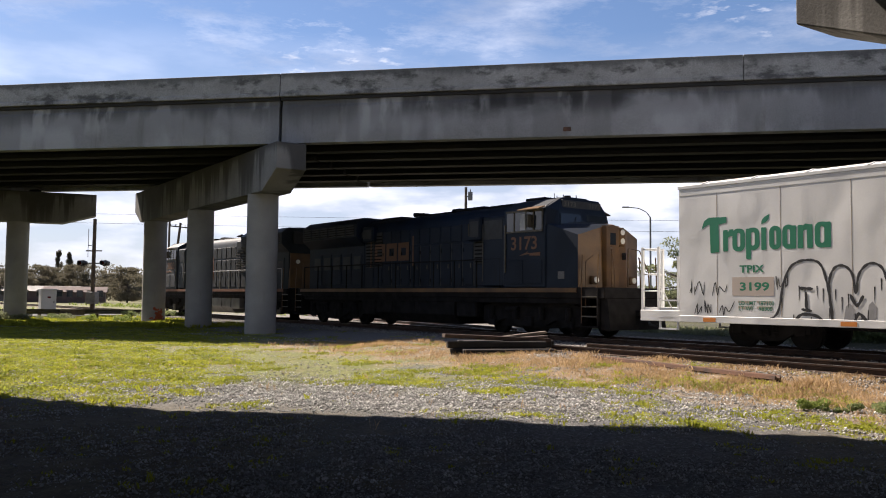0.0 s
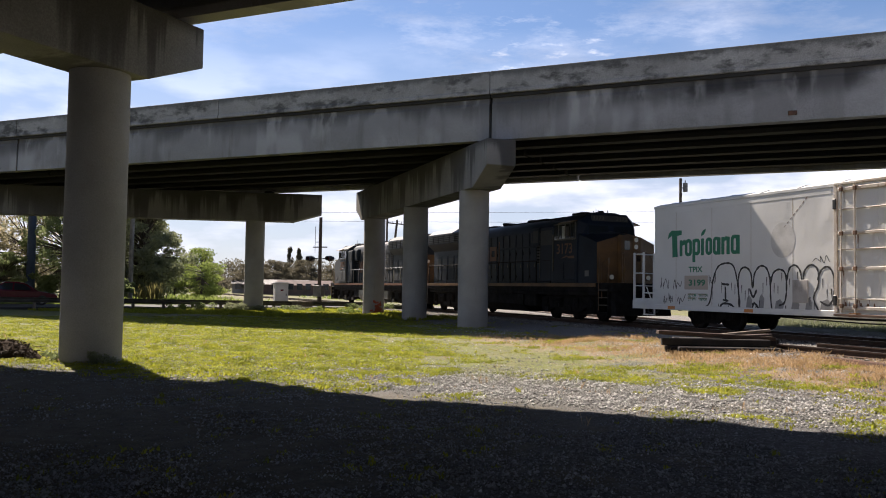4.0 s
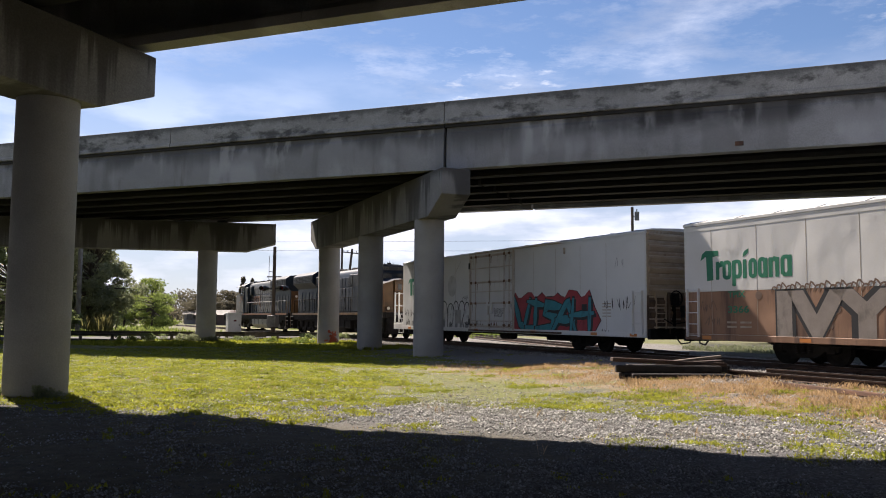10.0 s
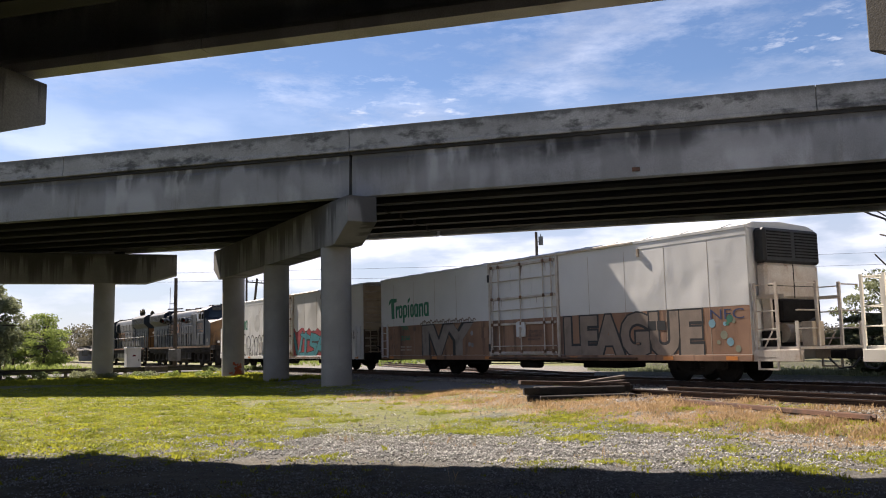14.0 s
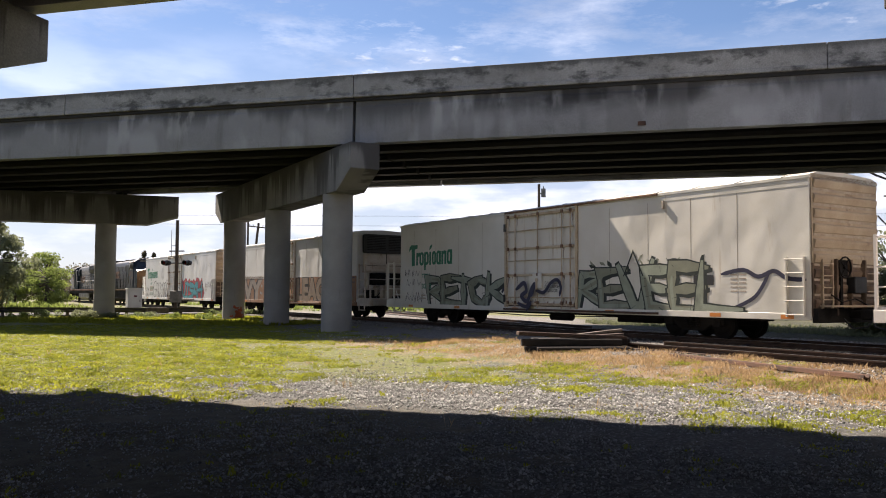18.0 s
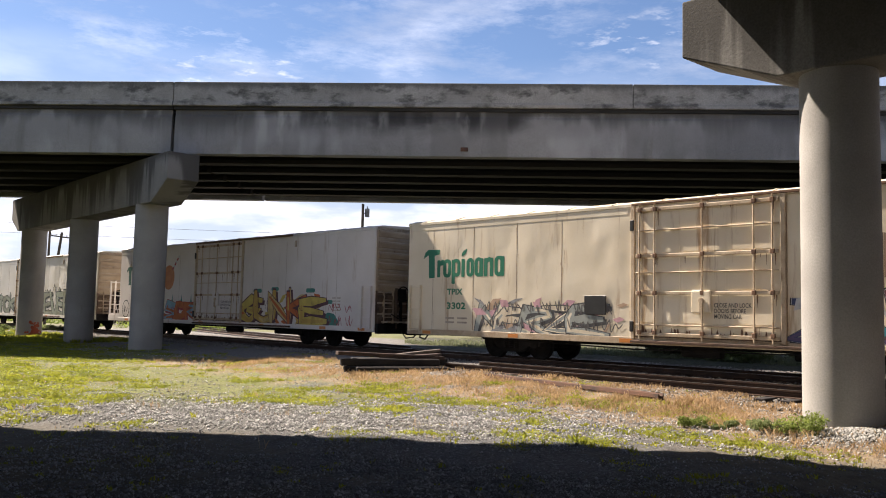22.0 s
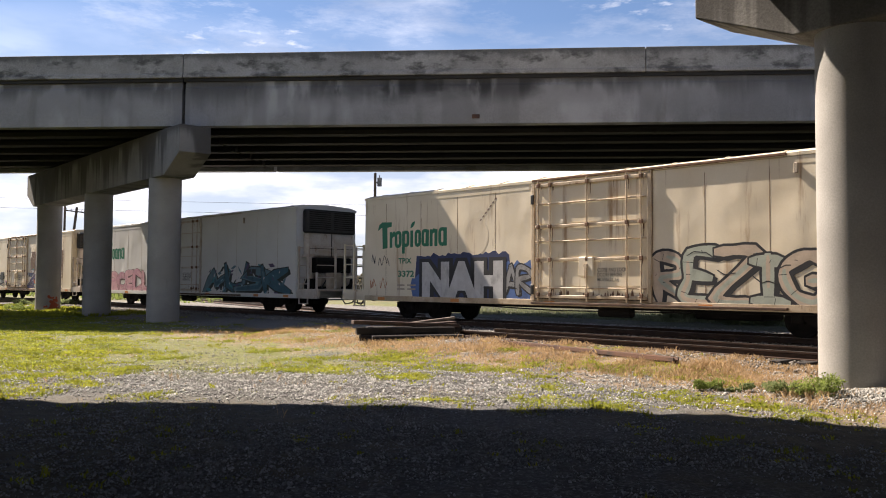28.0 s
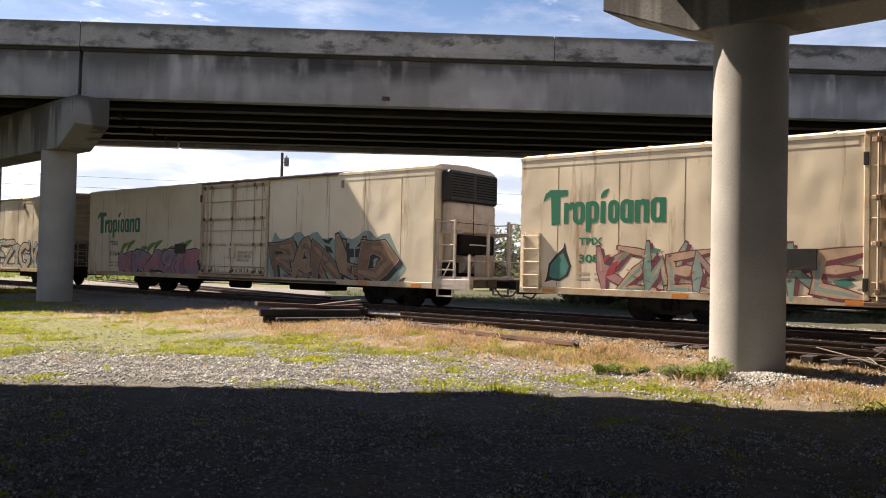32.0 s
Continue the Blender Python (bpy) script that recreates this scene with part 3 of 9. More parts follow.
def bridge(name, y0, y1, x0, x1, joints, gap, label):
    """A deck on girders between the fascias y0 and y1, in the decks' frame."""
    root = thing(name, DECK, label, "overpass", kind="structure")
    zg, zp, zt = 7.97, 9.93, 10.89
    cuts = [x0] + joints + [x1]
    for a, b in zip(cuts, cuts[1:]):
        for side, yf in ((1, y0), (-1, y1)):
            # fascia girder: wide bottom flange, set-back web, top flange under the slab
            prof = [(0.10, zg), (0.62, zg), (0.62, zg + 0.22), (0.44, zg + 0.40), (0.44, zg + 1.45), (0.55, zg + 1.62), (0.55, zp - 0.16), (0.16, zp - 0.16), (0.16, zg + 1.60), (0.12, zg + 1.5), (0.10, zg + 0.3)]
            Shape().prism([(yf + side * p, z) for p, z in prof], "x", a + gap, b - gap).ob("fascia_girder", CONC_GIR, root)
            k = max(1, round((b - a) / 18.4))
            for i in range(k):
                c, d = a + (b - a) * i / k, a + (b - a) * (i + 1) / k
                par = [(-0.06, zp - 0.02), (0.46, zp - 0.02), (0.40, zp + 0.35), (0.22, zp + 0.62), (0.20, zt), (-0.02, zt), (-0.02, zp + 0.16), (-0.06, zp + 0.12)]
                o = Shape().prism([(yf + side * p, z) for p, z in par], "x", c + 0.015, d - 0.015).ob("parapet", CONC_PAR, root)
                bv = o.modifiers.new("edge", "BEVEL")
                bv.width, bv.segments = 0.015, 1
        Shape().box(a + 0.02, b - 0.02, y0 + 0.06, y1 - 0.06, zp - 0.16, zp + 0.1).ob("deck_slab", SLAB_SHADE, root)
        inner = 6 if y1 - y0 < 30 else 13
        for i in range(1, inner):
            c = y0 + 0.35 + (y1 - y0 - 0.7) * i / inner
            prof = [(-0.30, zg + 0.02), (0.30, zg + 0.02), (0.30, zg + 0.2), (0.10, zg + 0.38), (0.10, zg + 1.4), (0.24, zg + 1.55), (0.24, zp - 0.16), (-0.24, zp - 0.16), (-0.24, zg + 1.55), (-0.10, zg + 1.4), (-0.10, zg + 0.38), (-0.30, zg + 0.2)]
            Shape().prism([(c + p, z) for p, z in prof], "x", a + 0.07, b - 0.07).ob("girder", CONC_SHADE, root)
    return root


far_bridge = bridge("far_overpass", 32.65, 46.9, -130, 100, [-84.0, -42.0, -13.1, 23.7, 60.0], 0.07, "weathered grey concrete highway overpass with stained parapet")
# deck widened unseen behind the camera, added to keep sky light off the yard
bridge("near_overpass", -26.0, 15.75, -130, 100, [-84.0, -42.0, -9.4, 8.6, 45.0], 0.008, "weathered concrete overpass above the gravel yard")


def pier(name, cols, ends, width, z0, z1, cuts, r, label, bearings=()):
    root = thing(name, Matrix.Identity(4), label, "bridge pier", "bridge piers", "structure")
    for c in cols:
        column(*c, r, z0 + 0.02, root)
    cap_beam(root, *ends, width, z0, z1, cuts)
    p, q = Vector(ends[0]), Vector(ends[1])
    for k in bearings:
        c = p.lerp(q, k)
        Shape().box(-0.26, 0.26, -0.2, 0.2, z1 - 0.01, 7.975).ob("bearing", CONC_SHADE, root).matrix_local = Matrix.Translation((c.x, c.y, 0)) @ pose(0, 0, 0, 0, 0, -10.6)
    return root


bx, by = math.sin(radians(-34.2)), math.cos(radians(-34.2))
A = Vector((-7.8, 36.0))
pier("pier_middle", [(A.x + bx * 8.28 * i, A.y + by * 8.28 * i) for i in range(3)],
     ((A.x - bx * 2.9, A.y - by * 2.9), (A.x + bx * 18.9, A.y + by * 18.9)), 1.3, 5.95, 7.82, ((1.5, 0.8), (1.3, 0.7)), 0.66,
     "three round concrete columns under a stained concrete cap", (0.09, 0.27, 0.45, 0.63, 0.82, 0.95))
pier("pier_left", [(-25.9, 50.9), (-35.29, 46.91), (-44.68, 42.92)], ((-21.9, 52.6), (-48.6, 41.25)), 1.3, 5.95, 7.8, ((1.9, 0.55), (1.9, 0.55)), 0.63,
     "round concrete columns under a long dark-stained cap", (0.12, 0.3, 0.5, 0.7, 0.9))
dx, dy = math.sin(radians(190.6)), math.cos(radians(190.6))
L0 = Vector((-11.22, 18.0))
pier("pier_near_left", [(-11.75, 15.65), (L0.x + dx * 9.5, L0.y + dy * 9.5)], ((L0.x, L0.y), (L0.x + dx * 15.5, L0.y + dy * 15.5)), 1.3, 6.2, 7.8, ((1.7, 0.65), (2.0, 0.6)), 0.63,
     "round concrete column under a stained concrete cap", (0.12, 0.35, 0.55, 0.8))
Rc = Vector((8.44, 13.24))
pier("pier_near_right", [(Rc.x, Rc.y), (Rc.x - bx * 8.28, Rc.y - by * 8.28), (Rc.x - bx * 16.5, Rc.y - by * 16.5)],
     ((Rc.x + bx * 2.67, Rc.y + by * 2.67), (Rc.x - bx * 19.2, Rc.y - by * 19.2)), 1.3, 5.95, 7.8, ((1.9, 0.75), (1.5, 0.75)), 0.63,
     "round concrete column beside a sunlit concrete cap", (0.09, 0.3, 0.5, 0.72, 0.93))


# ---- tracks ----
def rail_profile():
    return [(-0.07, 0), (0.07, 0), (0.07, 0.012), (0.012, 0.03), (0.012, 0.11), (0.036, 0.125), (0.036, 0.158), (-0.036, 0.158), (-0.036, 0.125), (-0.012, 0.11), (-0.012, 0.03), (-0.07, 0.012)]


TIE_MESH = Shape().box(-0.115, 0.115, -1.3, 1.3, -0.16, 0.0, 0.012).mesh("tie", TIE)


def track(name, m, x0, x1, tie_from, tie_to, label):
    root = thing(name, m, label, "railway track", "tracks", "structure")
    for y in (-0.754, 0.754):
        r = Shape().prism([(y + a, b + RAIL_Z - 0.16) for a, b in rail_profile()], "x", x0, x1).ob("rail", RAIL, root)
        Shape().box(x0, x1, y - 0.03, y + 0.03, RAIL_Z - 0.001, RAIL_Z + 0.002).ob("rail_head", RAILTOP, r)
    x = tie_from
    rnd = random.Random(name)
    while x < tie_to:
        shared("tie", TIE_MESH, root, pose(x, rnd.uniform(-0.06, 0.06), RAIL_Z - 0.16, 0, 0, rnd.uniform(-1.2, 1.2)))
        x += 0.53
    return root


track("track_main", TRACK, -70, 190, -30, 60, "worn railway track on dark creosoted ties and grey ballast")
track("track_siding", TRACK @ pose(0, 4.25, 0, 0, 0, -1.0), -70, 3.0, -24, 2.9, "disused rusty siding track ending at a timber stop")
track("track_branch", TRACK @ pose(9, -1.0, 0, 0, 0, -15), 4, 120, 4, 45, "railway track curving off behind the train")


# ---- train ----
LEN, W = 21.7, 1.6            # a freight car's body: length, half width; its space: x forward, y to the yard, z over the rails


def paint(name, a, b, rust, at, rough=0.5):
    return material(name, a, b, 0.6, rough, 0, 24, 0.004, rust, at, (2.2, 2.2, 0.22), dents=0.05, grain=0.08)


P_WHITE = paint("white_paint", (0.76, 0.76, 0.74), (0.69, 0.69, 0.67), (0.50, 0.46, 0.40), 0.66)
P_GREY = paint("grey_white_paint", (0.80, 0.77, 0.685), (0.70, 0.665, 0.57), (0.42, 0.33, 0.21), 0.62)
P_PINK = paint("warm_white_paint", (0.78, 0.725, 0.675), (0.69, 0.635, 0.58), (0.40, 0.29, 0.20), 0.60)
P_CREAM = paint("cream_paint", (0.88, 0.785, 0.60), (0.79, 0.68, 0.49), (0.36, 0.23, 0.12), 0.58)
P_TAN = paint("tan_paint", (0.85, 0.745, 0.56), (0.76, 0.64, 0.455), (0.33, 0.20, 0.10), 0.56)
P_BROWN = paint("rust_brown_paint", (0.37, 0.215, 0.13), (0.24, 0.13, 0.078), (0.12, 0.07, 0.048), 0.52, 0.7)
SEAM = material("seam_grime", (0.50, 0.43, 0.34), (0.37, 0.30, 0.23), 4, 0.8, 0, 40, 0.1)
RUSTY = material("rust_streaked_paint", (0.66, 0.54, 0.38), (0.47, 0.35, 0.22), 2.2, 0.6, 0, 30, 0.15, (0.20, 0.10, 0.05), 0.60, (4, 4, 2.2))
RUST_SEAM = material("rusty_seam", (0.36, 0.225, 0.125), (0.22, 0.13, 0.075), 4, 0.8, 0, 40, 0.1)
RUST_RUN = material("thin_rust_run", (0.55, 0.40, 0.25), (0.40, 0.26, 0.15), 5, 0.7, 0, 40, 0.05)
RUST_MID = material("bracket_rust", (0.25, 0.14, 0.08), (0.12, 0.07, 0.045), 6, 0.85, 0, 40, 0.1)
RUST_DK = material("dark_rust", (0.13, 0.075, 0.045), (0.055, 0.035, 0.025), 3, 0.85, 0, 30, 0.1)
RUSTY_PALE = material("pale_rust_streaked_paint", (0.66, 0.61, 0.54), (0.52, 0.43, 0.34), 2.2, 0.6, 0, 30, 0.15, (0.22, 0.11, 0.06), 0.60, (4, 4, 2.2))
ENDTAN = material("dusty_end_paint", (0.52, 0.43, 0.31), (0.40, 0.31, 0.21), 1.2, 0.75, 0, 30, 0.1, (0.18, 0.12, 0.08), 0.6, (2, 2, 0.6))
# dirt-brown, darkened further to hold the shade cast by the neighbouring car
END_DIRT_SHADE = material("dirty_shaded_end_paint", (0.19, 0.13, 0.085), (0.085, 0.056, 0.038), 1.4, 0.85, 0, 30, 0.15, (0.06, 0.042, 0.03), 0.52, (1.5, 1.5, 0.7))
BLACK = material("black_grille", (0.022, 0.022, 0.022), (0.012, 0.012, 0.012), 4, 0.5, 0, 40, 0.1)
GREEN_LOGO = plain("logo_green", (0.01, 0.16, 0.085), 0.5)
DARK_LOGO = plain("logo_dark_green", (0.012, 0.075, 0.05), 0.5)
INK = plain("black_spray", (0.02, 0.02, 0.022), 0.55)
GREY_PATCH = plain("grey_patch", (0.42, 0.36, 0.31), 0.7)
ORANGE = material("orange_fruit", (0.62, 0.23, 0.06), (0.52, 0.17, 0.04), 3, 0.5)
REFL = plain("orange_reflector", (0.55, 0.20, 0.04), 0.35)
FONT_CACHE = {}


def skin(y):
    """Layers of paint lie within a few millimetres of the car's side."""
    return W + 0.25 * (y - W) if y < W + 0.06 else y


def text_mesh(text, bold=0.0):
    """Flat outlines of a text, as points and faces, scaled to a unit box."""
    key = (text, bold)
    if key not in FONT_CACHE:
        cu = bpy.data.curves.new("lettering", "FONT")
        cu.body, cu.size, cu.offset, cu.resolution_u = text, 1.0, bold, 3
        cu.space_line = 0.9
        ob = bpy.data.objects.new("lettering", cu)
        scene.collection.objects.link(ob)
        me = bpy.data.meshes.new_from_object(ob.evaluated_get(bpy.context.evaluated_depsgraph_get()))
        vs = np.array([v.co[:2] for v in me.vertices])
        fs = [tuple(q.vertices) for q in me.polygons]
        bpy.data.objects.remove(ob)
        bpy.data.curves.remove(cu)
        bpy.data.meshes.remove(me)
        lo, hi = vs.min(0), vs.max(0)
        FONT_CACHE[key] = ((vs - lo) / (hi - lo), fs)
    return FONT_CACHE[key]


def lettering(name, parent, mat, text, u0, u1, z0, z1, y=W + 0.02, bold=0.0, sign=-1, slant=0.0, label="", raw=False):
    """A text laid on the side y, from u0 to u1 behind the front edge."""
    y = y if raw else skin(y)
    vs, fs = text_mesh(text, bold)
    s = Shape().add([(sign * (u0 + (u1 - u0) * (a + slant * (b - 0.5))), y, z0 + (z1 - z0) * b) for a, b in vs], fs)
    me = bpy.data.meshes.new(name)
    me.from_pydata(s.v, [], s.f)
    me.materials.append(mat)
    o = new(name, me)
    o.parent = parent
    return tagged(o, label)


def rounded(u0, u1, z0, z1, r, k=4, tilt=0.0):
    r = min(r, abs(u1 - u0) / 2.05, abs(z1 - z0) / 2.05)
    pts = []
    for cu, cz, a0 in ((u1 - r, z1 - r, 0), (u0 + r, z1 - r, 90), (u0 + r, z0 + r, 180), (u1 - r, z0 + r, 270)):
        for i in range(k + 1):
            a = radians(a0 + 90 * i / k)
            z = cz + r * math.sin(a)
            pts.append((cu + r * math.cos(a) + tilt * (z - z0), z))
    return pts


def decal(name, parent, mat, outlines, y, label="", thick=0.004, raw=False):
    y = y if raw else skin(y)
    s = Shape()
    for o in outlines:
        s.prism([(-u, z) for u, z in o], "y", y - thick, y)
    return s.ob(name, mat, parent, label)


def hollow(name, parent, mat, u0, u1, z0, z1, t, y, r=0.16, tilt=0.0):
    """A rounded block with a rounded hole."""
    outer, inner = rounded(u0, u1, z0, z1, r, 5, tilt), rounded(u0 + t, u1 - t, z0 + t * 0.85, z1 - t * 0.85, r * 0.62, 5, tilt)
    k = len(outer)
    s = Shape().add([(-u, y, z) for u, z in outer] + [(-u, y, z) for u, z in inner] + [(-u, y - 0.003, z) for u, z in outer],
                    [(i, (i + 1) % k, k + (i + 1) % k, k + i) for i in range(k)] + [(i, 2 * k + i, 2 * k + (i + 1) % k, (i + 1) % k) for i in range(k)])
    return s.ob(name, mat, parent)


def wordmark(parent, mat, y):
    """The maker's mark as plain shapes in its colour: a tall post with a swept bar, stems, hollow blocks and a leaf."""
    ys = skin(y)
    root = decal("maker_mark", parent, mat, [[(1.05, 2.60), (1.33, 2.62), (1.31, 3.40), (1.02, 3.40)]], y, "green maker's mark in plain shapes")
    decal("block", root, mat, [[(0.76, 3.28), (0.84, 3.50), (1.0, 3.60), (1.56, 3.58), (1.56, 3.42), (1.30, 3.38), (0.98, 3.40)]], y + 0.001)
    decal("block", root, mat, [rounded(1.45, 1.60, 2.63, 3.22, 0.03)], y)
    decal("block", root, mat, [[(1.58, 2.98), (1.64, 3.03), (1.76, 3.05), (1.77, 3.23), (1.66, 3.23), (1.58, 3.14)]], y + 0.001)
    for u0, u1, z0, z1 in ((1.74, 2.12, 2.62, 3.24), (2.16, 2.55, 2.64, 3.24), (2.83, 3.17, 2.63, 3.25), (3.20, 3.55, 2.63, 3.26), (4.07, 4.46, 2.63, 3.28)):
        hollow("block", root, mat, u0, u1, z0, z1, 0.14, ys)
    decal("block", root, mat, [rounded(2.15, 2.30, 2.40, 3.22, 0.03)], y + 0.001)
    for u in (2.60, 3.43, 3.62, 3.87, 4.34):
        decal("block", root, mat, [rounded(u, u + 0.15, 2.63, 3.23 if u < 4 else 3.27, 0.03)], y + 0.001)
    decal("block", root, mat, [[(3.70, 2.98), (3.70, 3.14), (3.82, 3.26), (3.98, 3.22), (4.01, 3.08), (3.88, 3.10), (3.80, 3.10)]], y + 0.0015)
    leaf = [(2.60, 3.31), (2.62, 3.43), (2.70, 3.51), (2.84, 3.57), (2.82, 3.45), (2.74, 3.36)]
    decal("leaf_mark", root, mat, [leaf], y, "green leaf shape")


def grown(pts, d):
    cu, cz = sum(p[0] for p in pts) / len(pts), sum(p[1] for p in pts) / len(pts)
    return [(u + d * (u - cu) / max(0.05, math.hypot(u - cu, z - cz)), z + d * (z - cz) / max(0.05, math.hypot(u - cu, z - cz))) for u, z in pts]


def clipped(pts, lo, hi):
    return [(u, min(max(z, lo), hi)) for u, z in pts]


def strokes(outs, rng, u0, u1, z0, z1, n, w):
    for _ in range(n):
        u, z, a = rng.uniform(u0, u1), rng.uniform(z0, z1), rng.uniform(0, 6.28)
        for _ in range(rng.randint(2, 4)):
            l = rng.uniform(0.12, 0.36)
            v, y = u + l * math.cos(a), min(max(z + l * math.sin(a), z0), z1)
            if math.hypot(v - u, y - z) > 0.04:
                nu, nz = -(y - z), v - u
                q = w / 2 / math.hypot(nu, nz)
                outs.append([(u + nu * q, z + nz * q), (v + nu * q, y + nz * q), (v - nu * q, y - nz * q), (u - nu * q, z - nz * q)])
            u, z, a = v, y, a + rng.uniform(-1.4, 1.4)


GLYPH = {   # strokes of block letters in a unit box
    "A": [[(0, 0), (0.42, 1), (0.6, 1), (1, 0)], [(0.22, 0.34), (0.82, 0.34)]],
    "B": [[(0.1, 0), (0.1, 1), (0.75, 0.92), (0.72, 0.58), (0.2, 0.52)], [(0.2, 0.52), (0.92, 0.42), (0.85, 0.06), (0.1, 0)]],
    "C": [[(0.95, 0.8), (0.6, 1), (0.1, 0.75), (0.08, 0.3), (0.5, 0), (0.98, 0.15)]],
    "D": [[(0.1, 0), (0.1, 1), (0.6, 0.95), (0.95, 0.5), (0.65, 0.05), (0.1, 0)]],
    "E": [[(0.98, 1), (0.1, 0.95), (0.06, 0.5), (0.06, 0.05), (1, 0)], [(0.1, 0.5), (0.8, 0.52)]],
    "G": [[(0.95, 0.85), (0.5, 1), (0.06, 0.65), (0.1, 0.2), (0.6, 0), (0.95, 0.4), (0.55, 0.42)]],
    "H": [[(0.1, 0), (0.1, 1)], [(0.9, 0), (0.9, 1)], [(0.1, 0.48), (0.9, 0.52)]],
    "I": [[(0.5, 0), (0.5, 1)], [(0.15, 1), (0.85, 1)], [(0.1, 0), (0.9, 0)]],
    "K": [[(0.1, 0), (0.1, 1)], [(0.95, 1), (0.2, 0.5), (1, 0)]],
    "L": [[(0.15, 1), (0.1, 0.05), (1, 0)]],
    "M": [[(0, 0), (0.15, 1), (0.5, 0.25), (0.85, 1), (1, 0)]],
    "N": [[(0, 0), (0.12, 1), (0.85, 0), (1, 1)]],
    "O": [[(0.5, 1), (0.08, 0.75), (0.1, 0.2), (0.5, 0), (0.92, 0.25), (0.9, 0.78), (0.5, 1)]],
    "P": [[(0.1, 0), (0.1, 1), (0.8, 0.95), (0.88, 0.6), (0.15, 0.42)]],
    "T": [[(0.5, 0), (0.5, 0.95)], [(0, 1), (1, 0.97)]],
    "R": [[(0.08, 0), (0.1, 1), (0.75, 0.95), (0.85, 0.7), (0.2, 0.48), (1, 0)]],
    "S": [[(0.95, 0.95), (0.25, 1), (0.1, 0.7), (0.85, 0.42), (0.8, 0.05), (0.0, 0.0)]],
    "U": [[(0.05, 1), (0.12, 0.15), (0.5, 0), (0.88, 0.15), (0.95, 1)]],
    "V": [[(0, 1), (0.42, 0), (0.6, 0), (1, 1)]],
    "W": [[(0, 1), (0.2, 0), (0.5, 0.7), (0.8, 0), (1, 1)]],
    "Z": [[(0.05, 1), (0.95, 0.95), (0.08, 0.05), (1, 0)]],
}


def smoothed(pts, n=5):
    """A curve through the points."""
    q = [pts[0]] + list(pts) + [pts[-1]]
    out = []
    for i in range(1, len(q) - 2):
        for k in range(n):
            t = k / n
            out.append(tuple(0.5 * (2 * q[i][d] + (q[i + 1][d] - q[i - 1][d]) * t + (2 * q[i - 1][d] - 5 * q[i][d] + 4 * q[i + 1][d] - q[i + 2][d]) * t * t + (3 * q[i][d] - q[i - 1][d] - 3 * q[i + 1][d] + q[i + 2][d]) * t ** 3) for d in (0, 1)))
    return out + [tuple(pts[-1])]


def strip(s, pts, w, y, rise=0.00025, lo=0.672, hi=4.3, round_end=False, widths=None):
    """Adds a flat band of paint along the points, in one piece, each step a hair prouder than the last."""
    n = len(pts)
    vs = []
    for i, (u, z) in enumerate(pts):
        a, b = pts[max(i - 1, 0)], pts[min(i + 1, n - 1)]
        d1 = (u - a[0], z - a[1]) if i else (b[0] - u, b[1] - z)
        d2 = (b[0] - u, b[1] - z) if i < n - 1 else d1
        l1, l2 = max(1e-5, math.hypot(*d1)), max(1e-5, math.hypot(*d2))
        tu, tz = d1[0] / l1 + d2[0] / l2, d1[1] / l1 + d2[1] / l2
        lt = max(1e-5, math.hypot(tu, tz))
        k = min(1.45, 2 / lt) * w / 2 * (widths[i] if widths else 1.0)
        nu, nz = -tz / lt * k, tu / lt * k
        push = 0 if 0 < i < n - 1 else (w * 0.32 if round_end else w * 0.75) * (1 if i else -1)
        pu, pz = u + tu / lt * push, z + tz / lt * push
        sq = (0.55 if round_end else 0.45) if push else 1.0
        for g in (1, -1):
            vs.append((-(pu + g * nu * sq), skin(y) + 0.25 * rise * i, min(max(pz + g * nz * sq, lo), hi)))
    s.add(vs, [(2 * i, 2 * i + 1, 2 * i + 3, 2 * i + 2) for i in range(n - 1)])
    return s


def flat(s, name, mat, parent, label=""):
    me = bpy.data.meshes.new(name)
    me.from_pydata(s.v, [], s.f)
    me.materials.append(mat)
    o = new(name, me)
    o.parent = parent
    return tagged(o, label)


